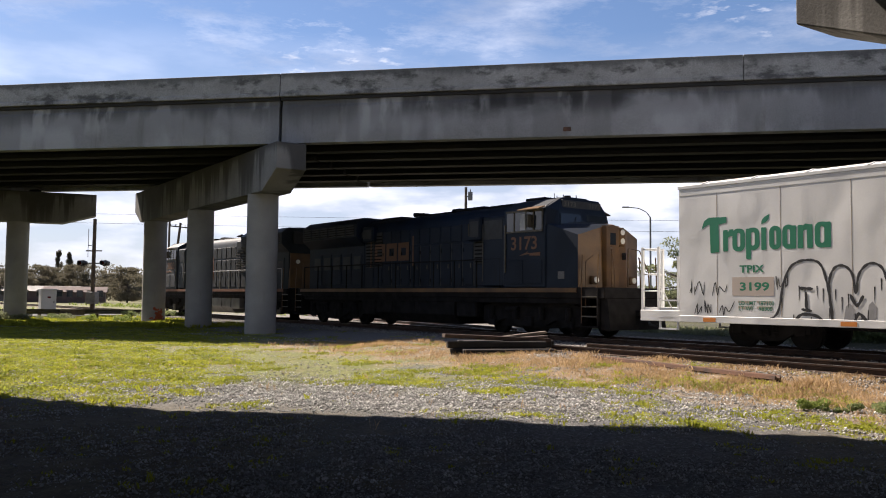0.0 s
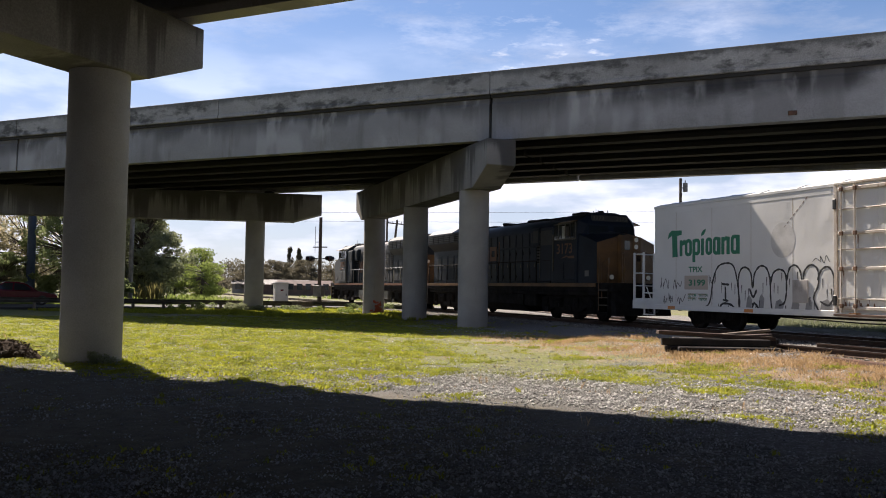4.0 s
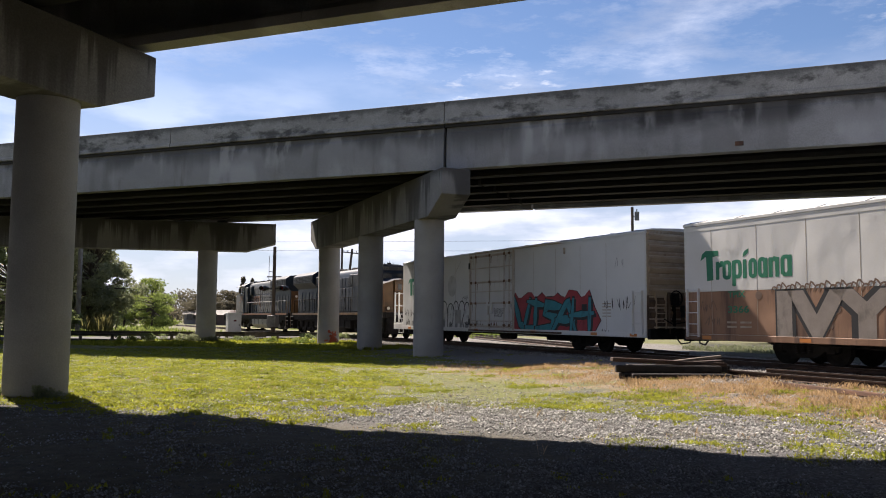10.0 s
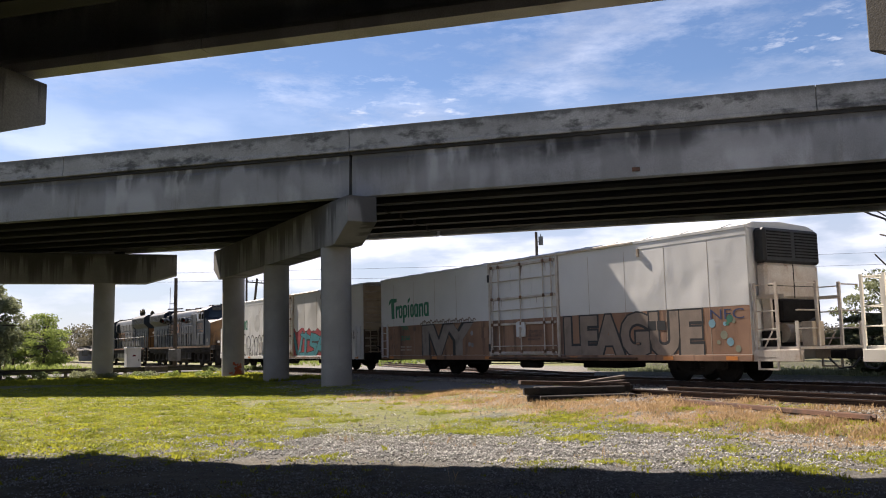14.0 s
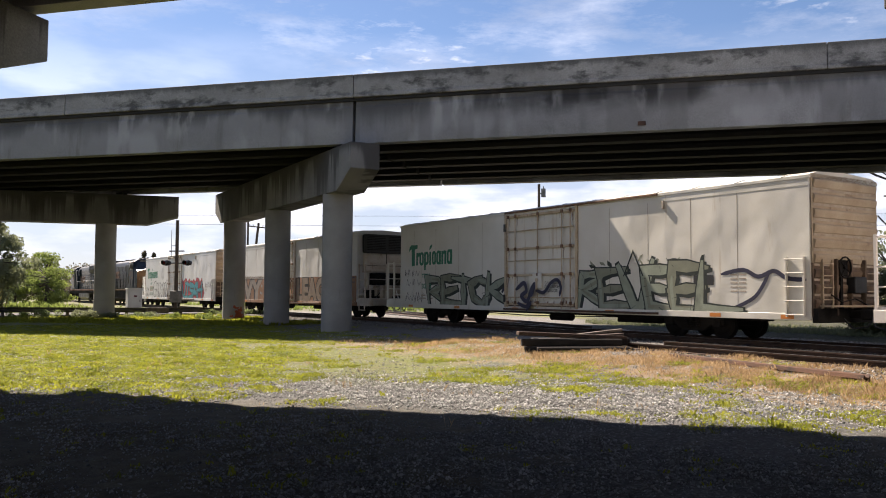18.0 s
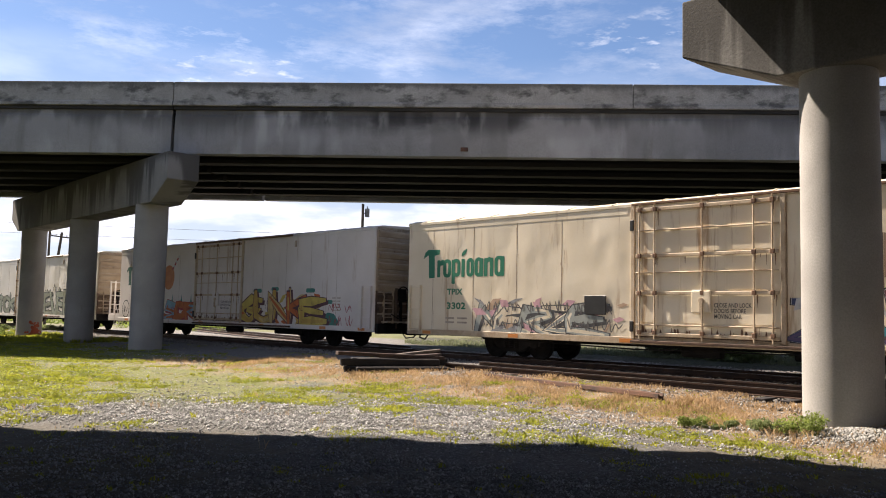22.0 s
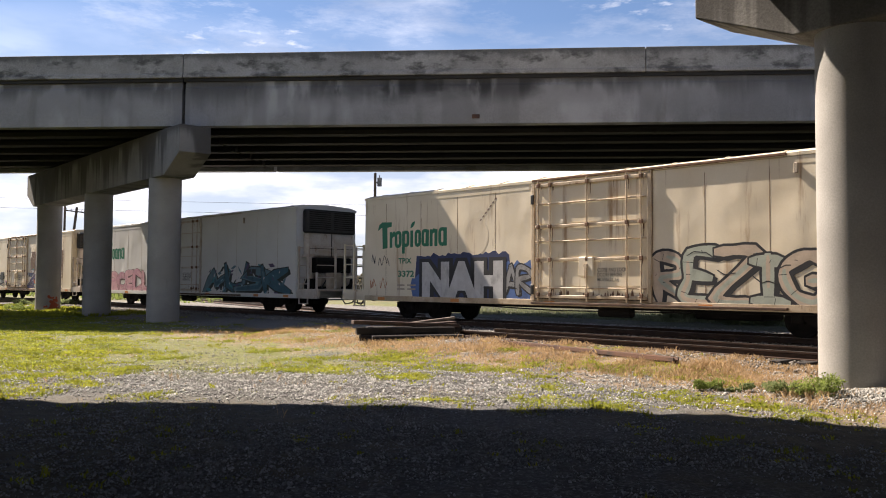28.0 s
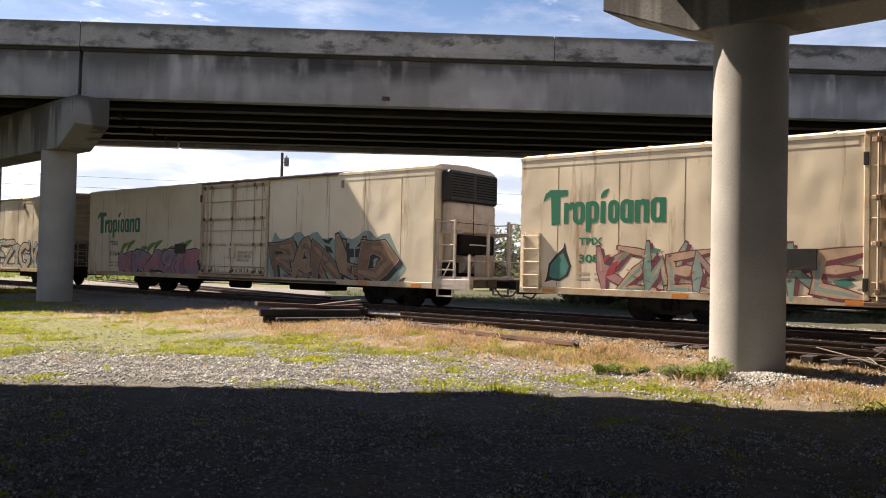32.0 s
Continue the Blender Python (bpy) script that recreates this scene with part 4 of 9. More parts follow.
def graffiti(parent, seed, u0, u1, z0, z1, word, colours, back=None, soft=True, line=0.06, label="", y=W + 0.012, fill_lines=10, ink=None, edge=None, fat=0.30, rim=True):
    """A spray-painted piece: a cloud behind it, then each letter with its outline, its fill and its lights."""
    rng = random.Random(seed)
    ink = ink or INK
    n = len(word)
    cell, h = (u1 - u0) / n, z1 - z0
    w = min(fat * cell, 0.36 * h) * (1.0 if soft else 0.82)
    root = None
    if back:      # a cloud with a pointed bump over each gap and at both ends
        k = 4 * n
        pts = [(u0 - 0.05 * cell, z0 - 0.06), (u0 - 0.52 * cell, z0 + 0.42 * h), (u0 - 0.30 * cell, z0 + 0.66 * h)]
        for i in range(k + 1):
            rise = 0.20 * max(0.0, math.cos(6.2832 * (i / 4.0 + 0.15 * math.sin(i + seed)))) + rng.uniform(0, 0.06)
            pts.append((u0 + (u1 - u0) * i / k, z1 + h * (rise - 0.03)))
        pts += [(u1 + 0.30 * cell, z0 + 0.72 * h), (u1 + 0.66 * cell, z0 + 0.36 * h), (u1 + 0.2 * cell, z0 - 0.06)]
        pts = clipped(pts, 0.672, 4.3)
        if rim:
            decal("cloud_outline", parent, ink, [clipped(grown(pts, 0.045), 0.672, 4.3)], y - 0.003, thick=0.002)
        root = decal("graffiti", parent, back, [pts], y, label, 0.002)
    for i, ch in enumerate(word):
        a, lean = u0 + cell * i, rng.uniform(-0.22, 0.34) * cell
        lo, hi = z0 + w * 0.55 + rng.uniform(0, 0.05) * h, z1 - w * 0.55 - rng.uniform(0, 0.12) * h
        big = rng.uniform(0.95, 1.25) if soft else rng.uniform(1.12, 1.42)
        paths = []
        for st in GLYPH[ch]:
            p = [(a + cell * (0.5 + (x - 0.5) * big) + lean * (v - 0.5) + rng.uniform(-0.07, 0.07) * cell, lo + (hi - lo) * min(1.08, max(-0.04, v + rng.uniform(-0.09, 0.09)))) for x, v in st]
            if soft:
                p = smoothed(p, 5)
            else:
                p = [q for j in range(len(p) - 1) for q in (p[j], ((p[j][0] * 0.5 + p[j + 1][0] * 0.5), (p[j][1] * 0.5 + p[j + 1][1] * 0.5)))] + [p[-1]]
            paths.append(p)
        wide = [[rng.uniform(0.62, 1.25) for _ in p] if not soft else [0.8 + 0.35 * abs(math.sin(0.55 * k + i)) for k in range(len(p))] for p in paths]
        lift = 0.0045 * i
        s = Shape()      # the letter's drop shadow
        dd = 0.30 * w + 0.02
        for j, p in enumerate(paths):
            strip(s, [(u + dd, z - dd * 0.75) for u, z in p], w + line, y + 0.0022 + lift + 0.0002 * j, 0.00002, round_end=soft, widths=wide[j])
        shade_o = flat(s, "letter_shadow", ink, root or parent, "" if root else label)
        if root is None:
            root = shade_o
            shade_o.name = "graffiti"
        s = Shape()
        for j, p in enumerate(paths):
            strip(s, p, w + line * 2, y + 0.003 + lift + 0.0002 * j, 0.00002, round_end=soft, widths=[1 + (q - 1) * w / (w + 2 * line) for q in wide[j]])
        o = flat(s, "letter", ink, root or parent, "" if root else label)
        if root is None:
            root = o
            o.name = "graffiti"
        if edge:
            s = Shape()
            for j, p in enumerate(paths):
                strip(s, p, w + line * 0.5, y + 0.0058 + lift + 0.0002 * j, 0.00002, round_end=soft, widths=wide[j])
            flat(s, "rim", edge, root)
        s = Shape()
        for j, p in enumerate(paths):
            strip(s, p, w, y + 0.0068 + lift + 0.0002 * j, 0.00002, round_end=soft, widths=wide[j])
        flat(s, "fill", colours[i % len(colours)], root)
        if len(colours) > 1:
            m = paths[0]
            s = Shape()
            strip(s, m[len(m) // 3:], w * 0.42, y + 0.0072 + lift, 0.00002, round_end=True)
            flat(s, "accent", colours[(i + 1) % len(colours)], root)
        s = Shape()      # short cuts and bars across the strokes
        for p in paths:
            for q in range(1, len(p) - 1, 2 if soft else 1):
                du, dz = p[q + 1][0] - p[q - 1][0], p[q + 1][1] - p[q - 1][1]
                dl = max(1e-4, math.hypot(du, dz))
                if rng.random() < 0.45:
                    g0, g1 = sorted((rng.uniform(-0.5, 0.1), rng.uniform(0.0, 0.5)))
                    strip(s, [(p[q][0] - dz / dl * w * g0, p[q][1] + du / dl * w * g0), (p[q][0] - dz / dl * w * g1 + 0.02, p[q][1] + du / dl * w * g1)], line * 0.5, y + 0.0076 + lift, 0.00002)
        if s.v:
            tagged(flat(s, "cut", ink, root), kind="stuff")
    outs = []
    strokes(outs, rng, u0, u1, z0 + 0.08, z1 - 0.1, max(1, fill_lines // 6), line * 0.4)
    s = Shape()
    for q in outs:
        s.add([(-u, skin(y + 0.0085 + 0.0045 * n), z) for u, z in q], [(0, 1, 2, 3)])
    tagged(flat(s, "stroke", ink, root), kind="stuff")
    return root


# shared running gear, in its own space: x along the car, z over the rails
def wheelset_mesh():
    s = Shape()
    for sg in (-1, 1):
        seg = 20
        prof = [(0.10, 0.64), (0.10, 0.80), (0.30, 0.76), (0.38, 0.79), (0.455, 0.80), (0.46, 0.69), (0.485, 0.685), (0.485, 0.655), (0.38, 0.655), (0.32, 0.70)]
        k = len(prof)
        vs = [(r * math.cos(6.28319 * i / seg), sg * y, r * math.sin(6.28319 * i / seg)) for i in range(seg) for r, y in prof]
        s.add(vs, [(i * k + j, ((i + 1) % seg) * k + j, ((i + 1) % seg) * k + (j + 1) % k, i * k + (j + 1) % k) for i in range(seg) for j in range(k)])
    s.tube((0, -1.02, 0), (0, 1.02, 0), 0.085, 10)
    for sg in (-1, 1):
        for a in range(3):
            t = 2.094 * a
            s.tube((0.05 * math.cos(t), sg * 1.0, 0.05 * math.sin(t)), (0.05 * math.cos(t), sg * 1.04, 0.05 * math.sin(t)), 0.018, 6)
    return s.mesh("wheelset", STEEL_DK)


WHEELSET = wheelset_mesh()
SIDE_FRAME = {}


def side_frame_mesh(base):
    if base not in SIDE_FRAME:
        h = base / 2
        s = Shape()
        s.prism([(-h - 0.25, 0.42), (-h + 0.22, 0.42), (-h + 0.40, 0.30), (-0.35, 0.22), (0.35, 0.22), (h - 0.40, 0.30), (h - 0.22, 0.42), (h + 0.25, 0.42), (h + 0.25, 0.62), (h - 0.20, 0.68), (0.5, 0.84), (-0.5, 0.84), (-h + 0.20, 0.68), (-h - 0.25, 0.62)], "y", 0.93, 1.07)
        for x in (-h, h):
            s.box(x - 0.15, x + 0.15, 0.92, 1.11, 0.36, 0.62, 0.02)
        for x in (-0.22, 0, 0.22):
            for j in range(5):
                s.tube((x, 1.08, 0.34 + 0.07 * j), (x, 1.08, 0.38 + 0.07 * j), 0.08, 8)
        SIDE_FRAME[base] = s.mesh("side_frame", STEEL_DK)
    return SIDE_FRAME[base]


WHEELS = []


def bogie(parent, x, axles, base):
    b = Shape().box(-0.22, 0.22, -0.95, 0.95, 0.42, 0.72, 0.03).box(-base / 2, base / 2, -0.2, 0.2, 0.50, 0.62).ob("bogie", STEEL_DK, parent)
    b.location = (x, 0, 0)
    me = side_frame_mesh(base)
    shared("side_frame", me, b)
    shared("side_frame", me, b, pose(0, 0, 0, 0, 0, 180))
    for i in range(axles):
        w = shared("wheelset", WHEELSET, b, pose(-base / 2 + base * i / (axles - 1), 0, 0.46))
        WHEELS.append(w)
    return b


def coupler(parent, x, sg):
    o = Shape().box(x, x + sg * 0.55, -0.09, 0.09, 0.72, 0.94, 0.02).box(x + sg * 0.5, x + sg * 0.82, -0.17, 0.17, 0.68, 0.98, 0.04).ob("coupler", STEEL_DK, parent)
    Shape().path([(x + sg * 0.1, 0.35, 0.75), (x + sg * 0.4, 0.33, 0.45), (x + sg * 0.75, 0.25, 0.5), (x + sg * 0.9, 0.12, 0.75)], 0.028, 6).ob("air_hose", BLACK, o)
    return o


def ladder(parent, u, mat, z0=0.75, z1=2.25, w=0.52, n=5, y=W):
    x = -u
    rails = Shape().box(x - w / 2 - 0.02, x - w / 2 + 0.02, y, y + 0.09, z0, z1 + 0.12).box(x + w / 2 - 0.02, x + w / 2 + 0.02, y, y + 0.09, z0, z1 + 0.12).ob("ladder", mat, parent)
    for i in range(n):
        z = z0 + (z1 - z0) * i / (n - 1) + 0.06
        Shape().tube((x - w / 2 - 0.03, y + 0.085, z), (x + w / 2 + 0.03, y + 0.085, z), 0.016, 6).ob("rung", mat, rails)
    return rails


def side_panel(parent, u0, u1, z0, z1, mat, y, seed):
    """A sheet-metal side panel, slightly dished and dented, with a lip at its edges."""
    rng = random.Random(seed)
    nx, nz = 7, 9
    s = Shape()
    ph, pw = rng.uniform(0, 6), rng.uniform(0, 6)
    vs = []
    for i in range(nx + 1):
        for j in range(nz + 1):
            a, b = i / nx, j / nz
            edge = min(a, 1 - a, b * 1.8, (1 - b) * 1.8)
            d = 0.0 if edge <= 0 else 0.010 * math.sin(2.1 * 3.14159 * b + ph) * math.sin(3.14159 * a) + 0.006 * math.sin(4.3 * a + 5 * b + pw) + rng.uniform(-0.0022, 0.0022)
            vs.append((-(u0 + 0.003 + (u1 - u0 - 0.006) * a), y - 0.001 + (d * 0.06 if edge > 0 else -0.001), z0 + (z1 - z0) * b))
    fs = [(i * (nz + 1) + j, (i + 1) * (nz + 1) + j, (i + 1) * (nz + 1) + j + 1, i * (nz + 1) + j + 1) for i in range(nx) for j in range(nz)]
    s.add(vs, fs)
    return s.ob("side_panel", mat, parent, smooth=True)


def plug_door(parent, u0, u1, mat, bar, y=W):
    z0, z1 = 0.86, 4.48
    d = Shape().box(-u1, -u0, y - 0.05, y + 0.015, z0, z1, 0.01).ob("door", mat, parent, "plug door with rods and beams")
    w = u1 - u0
    for k in range(3):     # plain recessed panels between the beams
        a = u0 + 0.12 + (w - 0.24) * k / 3
        for zz0, zz1 in ((1.26, 1.98), (2.14, 3.00), (3.16, 4.28)):
            Shape().box(-a - 0.04, -a - (w - 0.24) / 3 + 0.04, y + 0.01, y + 0.022, zz0, zz1, 0.01).ob("door_panel", mat, d)
    for z, t in ((0.94, 0.10), (1.20, 0.04), (2.06, 0.09), (2.62, 0.035), (3.08, 0.09), (3.78, 0.04), (4.36, 0.10)):
        Shape().box(-u1 + 0.04, -u0 - 0.04, y + 0.03, y + 0.085, z - t / 2, z + t / 2, 0.012).ob("door_beam", bar, d)
    for f in (0.045, 0.16, 0.5, 0.84, 0.955):
        u = u0 + w * f
        r = Shape().tube((-u, y + 0.105, z0 - 0.05), (-u, y + 0.105, z1 + 0.02), 0.024, 8).ob("lock_rod", bar, d)
        for z in (1.00, 2.06, 3.08, 4.36):
            Shape().box(-u - 0.055, -u + 0.055, y + 0.07, y + 0.135, z - 0.06, z + 0.06, 0.012).ob("bracket", RUST_MID, r)
    rng, s = random.Random(int(1000 * u0) + len(bpy.data.meshes)), Shape()
    for i in range(70):
        u, z, h, t = u0 + w * rng.choice((0.045, 0.16, 0.5, 0.84, 0.955, rng.random())), rng.choice((4.31, 3.03, 2.01, 1.18)), rng.uniform(0.05, 0.42), rng.uniform(0.008, 0.03)
        u += rng.uniform(-0.07, 0.07)
        s.add([(-u, y + 0.0235, z), (-u - t, y + 0.0235, z), (-u - t * 0.6, y + 0.0235, max(0.9, z - h)), (-u - t * 0.2, y + 0.0235, max(0.9, z - h))], [(0, 1, 2, 3)])
    for i in range(70):
        a, t, h = rng.random(), rng.uniform(0.02, 0.14), rng.uniform(0.02, 0.28) * rng.random() ** 0.5
        u = u0 + (w - t) * a
        s.add([(-u, y + 0.0238, 0.9), (-u - t, y + 0.0238, 0.9), (-u - t * 0.7, y + 0.0238, 0.9 + h), (-u - t * 0.3, y + 0.0238, 0.9 + h * 1.1)], [(0, 1, 2, 3)])
    tagged(flat(s, "rust_streak", RUST_MID, d), kind="stuff")
    Shape().box(-u0 - w * 0.56, -u0 - w * 0.43, y + 0.04, y + 0.13, 1.55, 2.12, 0.02).ob("lock_box", mat, d)
    Shape().tube((-u0 - w * 0.5, y + 0.13, 1.86), (-u0 - w * 0.5, y + 0.17, 1.86), 0.07, 12).box(-u0 - w * 0.51, -u0 - w * 0.49, y + 0.14, y + 0.18, 1.5, 1.9).ob("door_handle", bar, d)
    for u in (u0 - 0.06, u1 + 0.06):
        Shape().box(-u - 0.06, -u + 0.06, y, y + 0.06, 0.80, 4.52, 0.012).ob("door_post", bar, d)
    for z in (1.15, 3.95):
        Shape().box(-u0 + 0.02, -u0 + 0.13, y + 0.01, y + 0.10, z - 0.15, z + 0.15, 0.015).ob("door_stop", BLACK, d)
    return d


def door_rails(parent, u0, u1, bar, y=W):
    Shape().box(-u1, -u0, y, y + 0.075, 4.50, 4.57, 0.012).ob("door_rail", RUST_MID if bar is RUSTY else bar, parent)
    Shape().box(-u1, -u0, y, y + 0.12, 0.70, 0.77, 0.012).ob("door_rail", RUST_DK, parent)
    Shape().box(-u1 - 0.28, -u1 - 0.18, y, y + 0.07, 4.04, 4.30, 0.015).ob("rail_stop", SEAM, parent)


def platform(parent, x, sg, mat, unit):
    """An open end platform with steps and railings, and, where it is asked for, the cooling unit on it."""
    e = 1.45
    p = Shape().box(x, x + sg * e, -1.5, 1.5, 0.98, 1.06).box(x, x + sg * e, 1.35, 1.55, 0.66, 0.98, 0.01).box(x, x + sg * e, -1.55, -1.35, 0.66, 0.98, 0.01).ob("end_platform", mat, parent)
    for y in (1.5, -1.5):
        for q in (0.10, 0.80, e - 0.06):
            Shape().box(x + sg * (q - 0.035), x + sg * (q + 0.035), y - 0.035, y + 0.035, 0.7, (2.86 if q < 1.0 else 1.75) if unit else (2.86 if q > 0.5 else 2.55)).ob("railing_post", mat, p)
        for z in (1.55, 2.05, 2.80):
            Shape().tube((x + sg * (0.10 if unit else 0.80), y, z), (x + sg * (0.80 if unit else e - 0.06), y, z), 0.02, 6).ob("railing_bar", mat, p)
        for z in (0.42, 0.74, 1.25):
            Shape().box(x + sg * 0.15, x + sg * 0.78, y - 0.03, y + 0.05, z, z + 0.045).ob("step", mat, p)
        Shape().tube((x + sg * 0.15, y, 0.72), (x + sg * 0.62, y, 1.5), 0.022, 6).ob("brace", mat, p)
        for q in (0.1, 0.72):
            Shape().box(x + sg * q, x + sg * (q + 0.06), y - 0.02, y + 0.02, 0.42, 0.75).ob("step_hanger", mat, p)
    for z in (1.55, 2.05, 2.80):
        for a, b in ((-1.5, -0.55), (0.55, 1.5)):
            Shape().tube((x + sg * (e - 0.06), a, z), (x + sg * (e - 0.06), b, z), 0.02, 6).ob("railing_bar", mat, p)
    for y in (-0.55, 0.55):
        Shape().box(x + sg * (e - 0.1), x + sg * (e - 0.02), y - 0.035, y + 0.035, 1.0, 2.86).ob("railing_post", mat, p)
    if unit:
        c = Shape().box(x, x + sg * 0.36, -1.26, 1.26, 2.42, 3.45, 0.08).ob("cooling_unit", mat, p, "cooling unit with a black grille")
        Shape().box(x, x + sg * 0.40, -1.30, 1.30, 3.45, 4.46, 0.07).ob("hood", BLACK, c, "black slatted hood")
        for i in range(9):
            z = 3.62 + 0.088 * i
            Shape().box(x + sg * 0.395, x + sg * 0.42, -1.2, -0.1, z, z + 0.035).box(x + sg * 0.395, x + sg * 0.42, 0.1, 1.2, z, z + 0.035).ob("slat", STEEL_DK, c)
        Shape().box(x + sg * 0.355, x + sg * 0.365, -0.02, 0.02, 2.45, 3.43).box(x + sg * 0.355, x + sg * 0.365, -1.2, 1.2, 2.78, 2.80).ob("panel_joint", STEEL_DK, c)
        for y in (-1.05, -0.6, 0.6, 1.05):
            Shape().box(x + sg * 0.05, x + sg * 0.32, y - 0.05, y + 0.05, 1.06, 2.45).ob("unit_leg", mat, c)
        Shape().box(x + sg * 0.04, x + sg * 0.34, -1.2, 1.2, 1.06, 1.5, 0.02).ob("lower_guard", STEEL_DK, c)
        Shape().path([(x + sg * 0.4, -0.9, 2.4), (x + sg * 0.7, -0.5, 1.9), (x + sg * 0.6, 0.4, 1.5), (x + sg * 0.9, 0.9, 1.1)], 0.03, 6).ob("hose", BLACK, c)
        Shape().box(x, x + sg * 0.55, -0.95, 0.9, 1.75, 2.4, 0.05).ob("compressor", STEEL_DK, c)
        Shape().tube((x + sg * 0.35, -0.8, 1.45), (x + sg * 0.35, 0.7, 1.45), 0.28, 16).ob("fuel_tank", SEAM, c)
        Shape().box(x + sg * 1.0, x + sg * 1.35, 0.2, 0.75, 1.06, 1.75, 0.02).ob("control_cabinet", SEAM, c)
        Shape().box(x, x + sg * 0.9, 1.22, 1.30, 2.42, 2.52).box(x, x + sg * 0.9, -1.30, -1.22, 2.42, 2.52).ob("unit_frame", mat, c)
    return p


def ribbed_end(parent, x, sg, mat, tall=4.6):
    e = Shape().box(x, x + sg * 0.03, -W + 0.05, W - 0.05, 2.2, tall).ob("end_wall", mat, parent, "ribbed end wall")
    Shape().box(x, x + sg * 0.034, -W + 0.05, W - 0.05, 0.75, 2.2).ob("end_lower_wall", END_DIRT_SHADE, e, "lower end wall browned by dirt and coloured darker for shade")
    for i in range(9):
        z = 0.98 + 0.405 * i
        m2 = END_DIRT_SHADE if z < 2.1 else mat
        Shape().prism([(0.0, z), (0.03, z + 0.02), (0.065, z + 0.16), (0.06, z + 0.22), (0.0, z + 0.26)], "y", -W + 0.12, W - 0.12).ob("rib", m2, e).matrix_local = Matrix.Translation((x + sg * 0.03, 0, 0)) @ Matrix.Diagonal((sg, 1, 1, 1))
        # darker strip below each rib, its shade painted on the wall
        Shape().box(x + sg * 0.03, x + sg * 0.042, -W + 0.12, W - 0.12, z - 0.075, z - 0.012).ob("rib_shade_strip", SEAM, e)
    ring = [(x + sg * 0.22, 0.35 + 0.28 * math.cos(t), 2.1 + 0.28 * math.sin(t)) for t in np.linspace(0, 6.2832, 17)]
    bw = Shape().path(ring, 0.024, 6).tube((x + sg * 0.1, 0.35, 2.1), (x + sg * 0.25, 0.35, 2.1), 0.05, 8)
    for k in range(4):
        bw.tube((x + sg * 0.22, 0.35, 2.1), (x + sg * 0.22, 0.35 + 0.28 * math.cos(0.6 + 1.571 * k), 2.1 + 0.28 * math.sin(0.6 + 1.571 * k)), 0.016, 5)
    bw.ob("brake_wheel", STEEL_DK, e)
    Shape().box(x + sg * 0.03, x + sg * 0.18, 0.14, 0.56, 1.85, 2.3, 0.03).box(x + sg * 0.03, x + sg * 0.12, 0.30, 0.40, 0.9, 1.85).ob("brake_housing", STEEL_DK, e)
    Shape().box(x + sg * 0.03, x + sg * 0.30, -0.55, 0.02, 1.40, 1.85, 0.02).ob("equipment_box", BLACK, e)
    for y in (-0.72, -0.05, 0.62):
        Shape().box(x + sg * 0.03, x + sg * 0.17, y - 0.035, y + 0.035, 0.8, 2.32).ob("end_post", END_DIRT_SHADE, e)
    for z in (1.45, 1.95):
        Shape().tube((x + sg * 0.2, -1.35, z), (x + sg * 0.2, -0.75, z), 0.018, 6).ob("grab_iron", mat, e)
    Shape().box(x, x + sg * 0.16, -W + 0.06, W - 0.06, 0.60, 0.98, 0.01).ob("end_sill", STEEL_DK, e)
    Shape().path([(x + sg * 0.15, 0.9, 1.35), (x + sg * 0.2, 0.5, 1.15), (x + sg * 0.16, -0.2, 1.25), (x + sg * 0.18, -1.0, 1.0)], 0.02, 6).ob("brake_pipe", STEEL_DK, e)
    for y in (1.2, 0.75):
        Shape().box(x + sg * 0.03, x + sg * 0.12, y - 0.02, y + 0.02, 0.75, 2.3).ob("end_ladder_rail", mat, e)
    for i in range(5):
        Shape().tube((x + sg * 0.12, 0.73, 0.9 + 0.32 * i), (x + sg * 0.12, 1.22, 0.9 + 0.32 * i), 0.016, 6).ob("end_rung", mat, e)
    Shape().box(x + sg * 0.03, x + sg * 0.42, -1.3, 1.3, 1.02, 1.07).ob("end_step", mat, e)
    return e


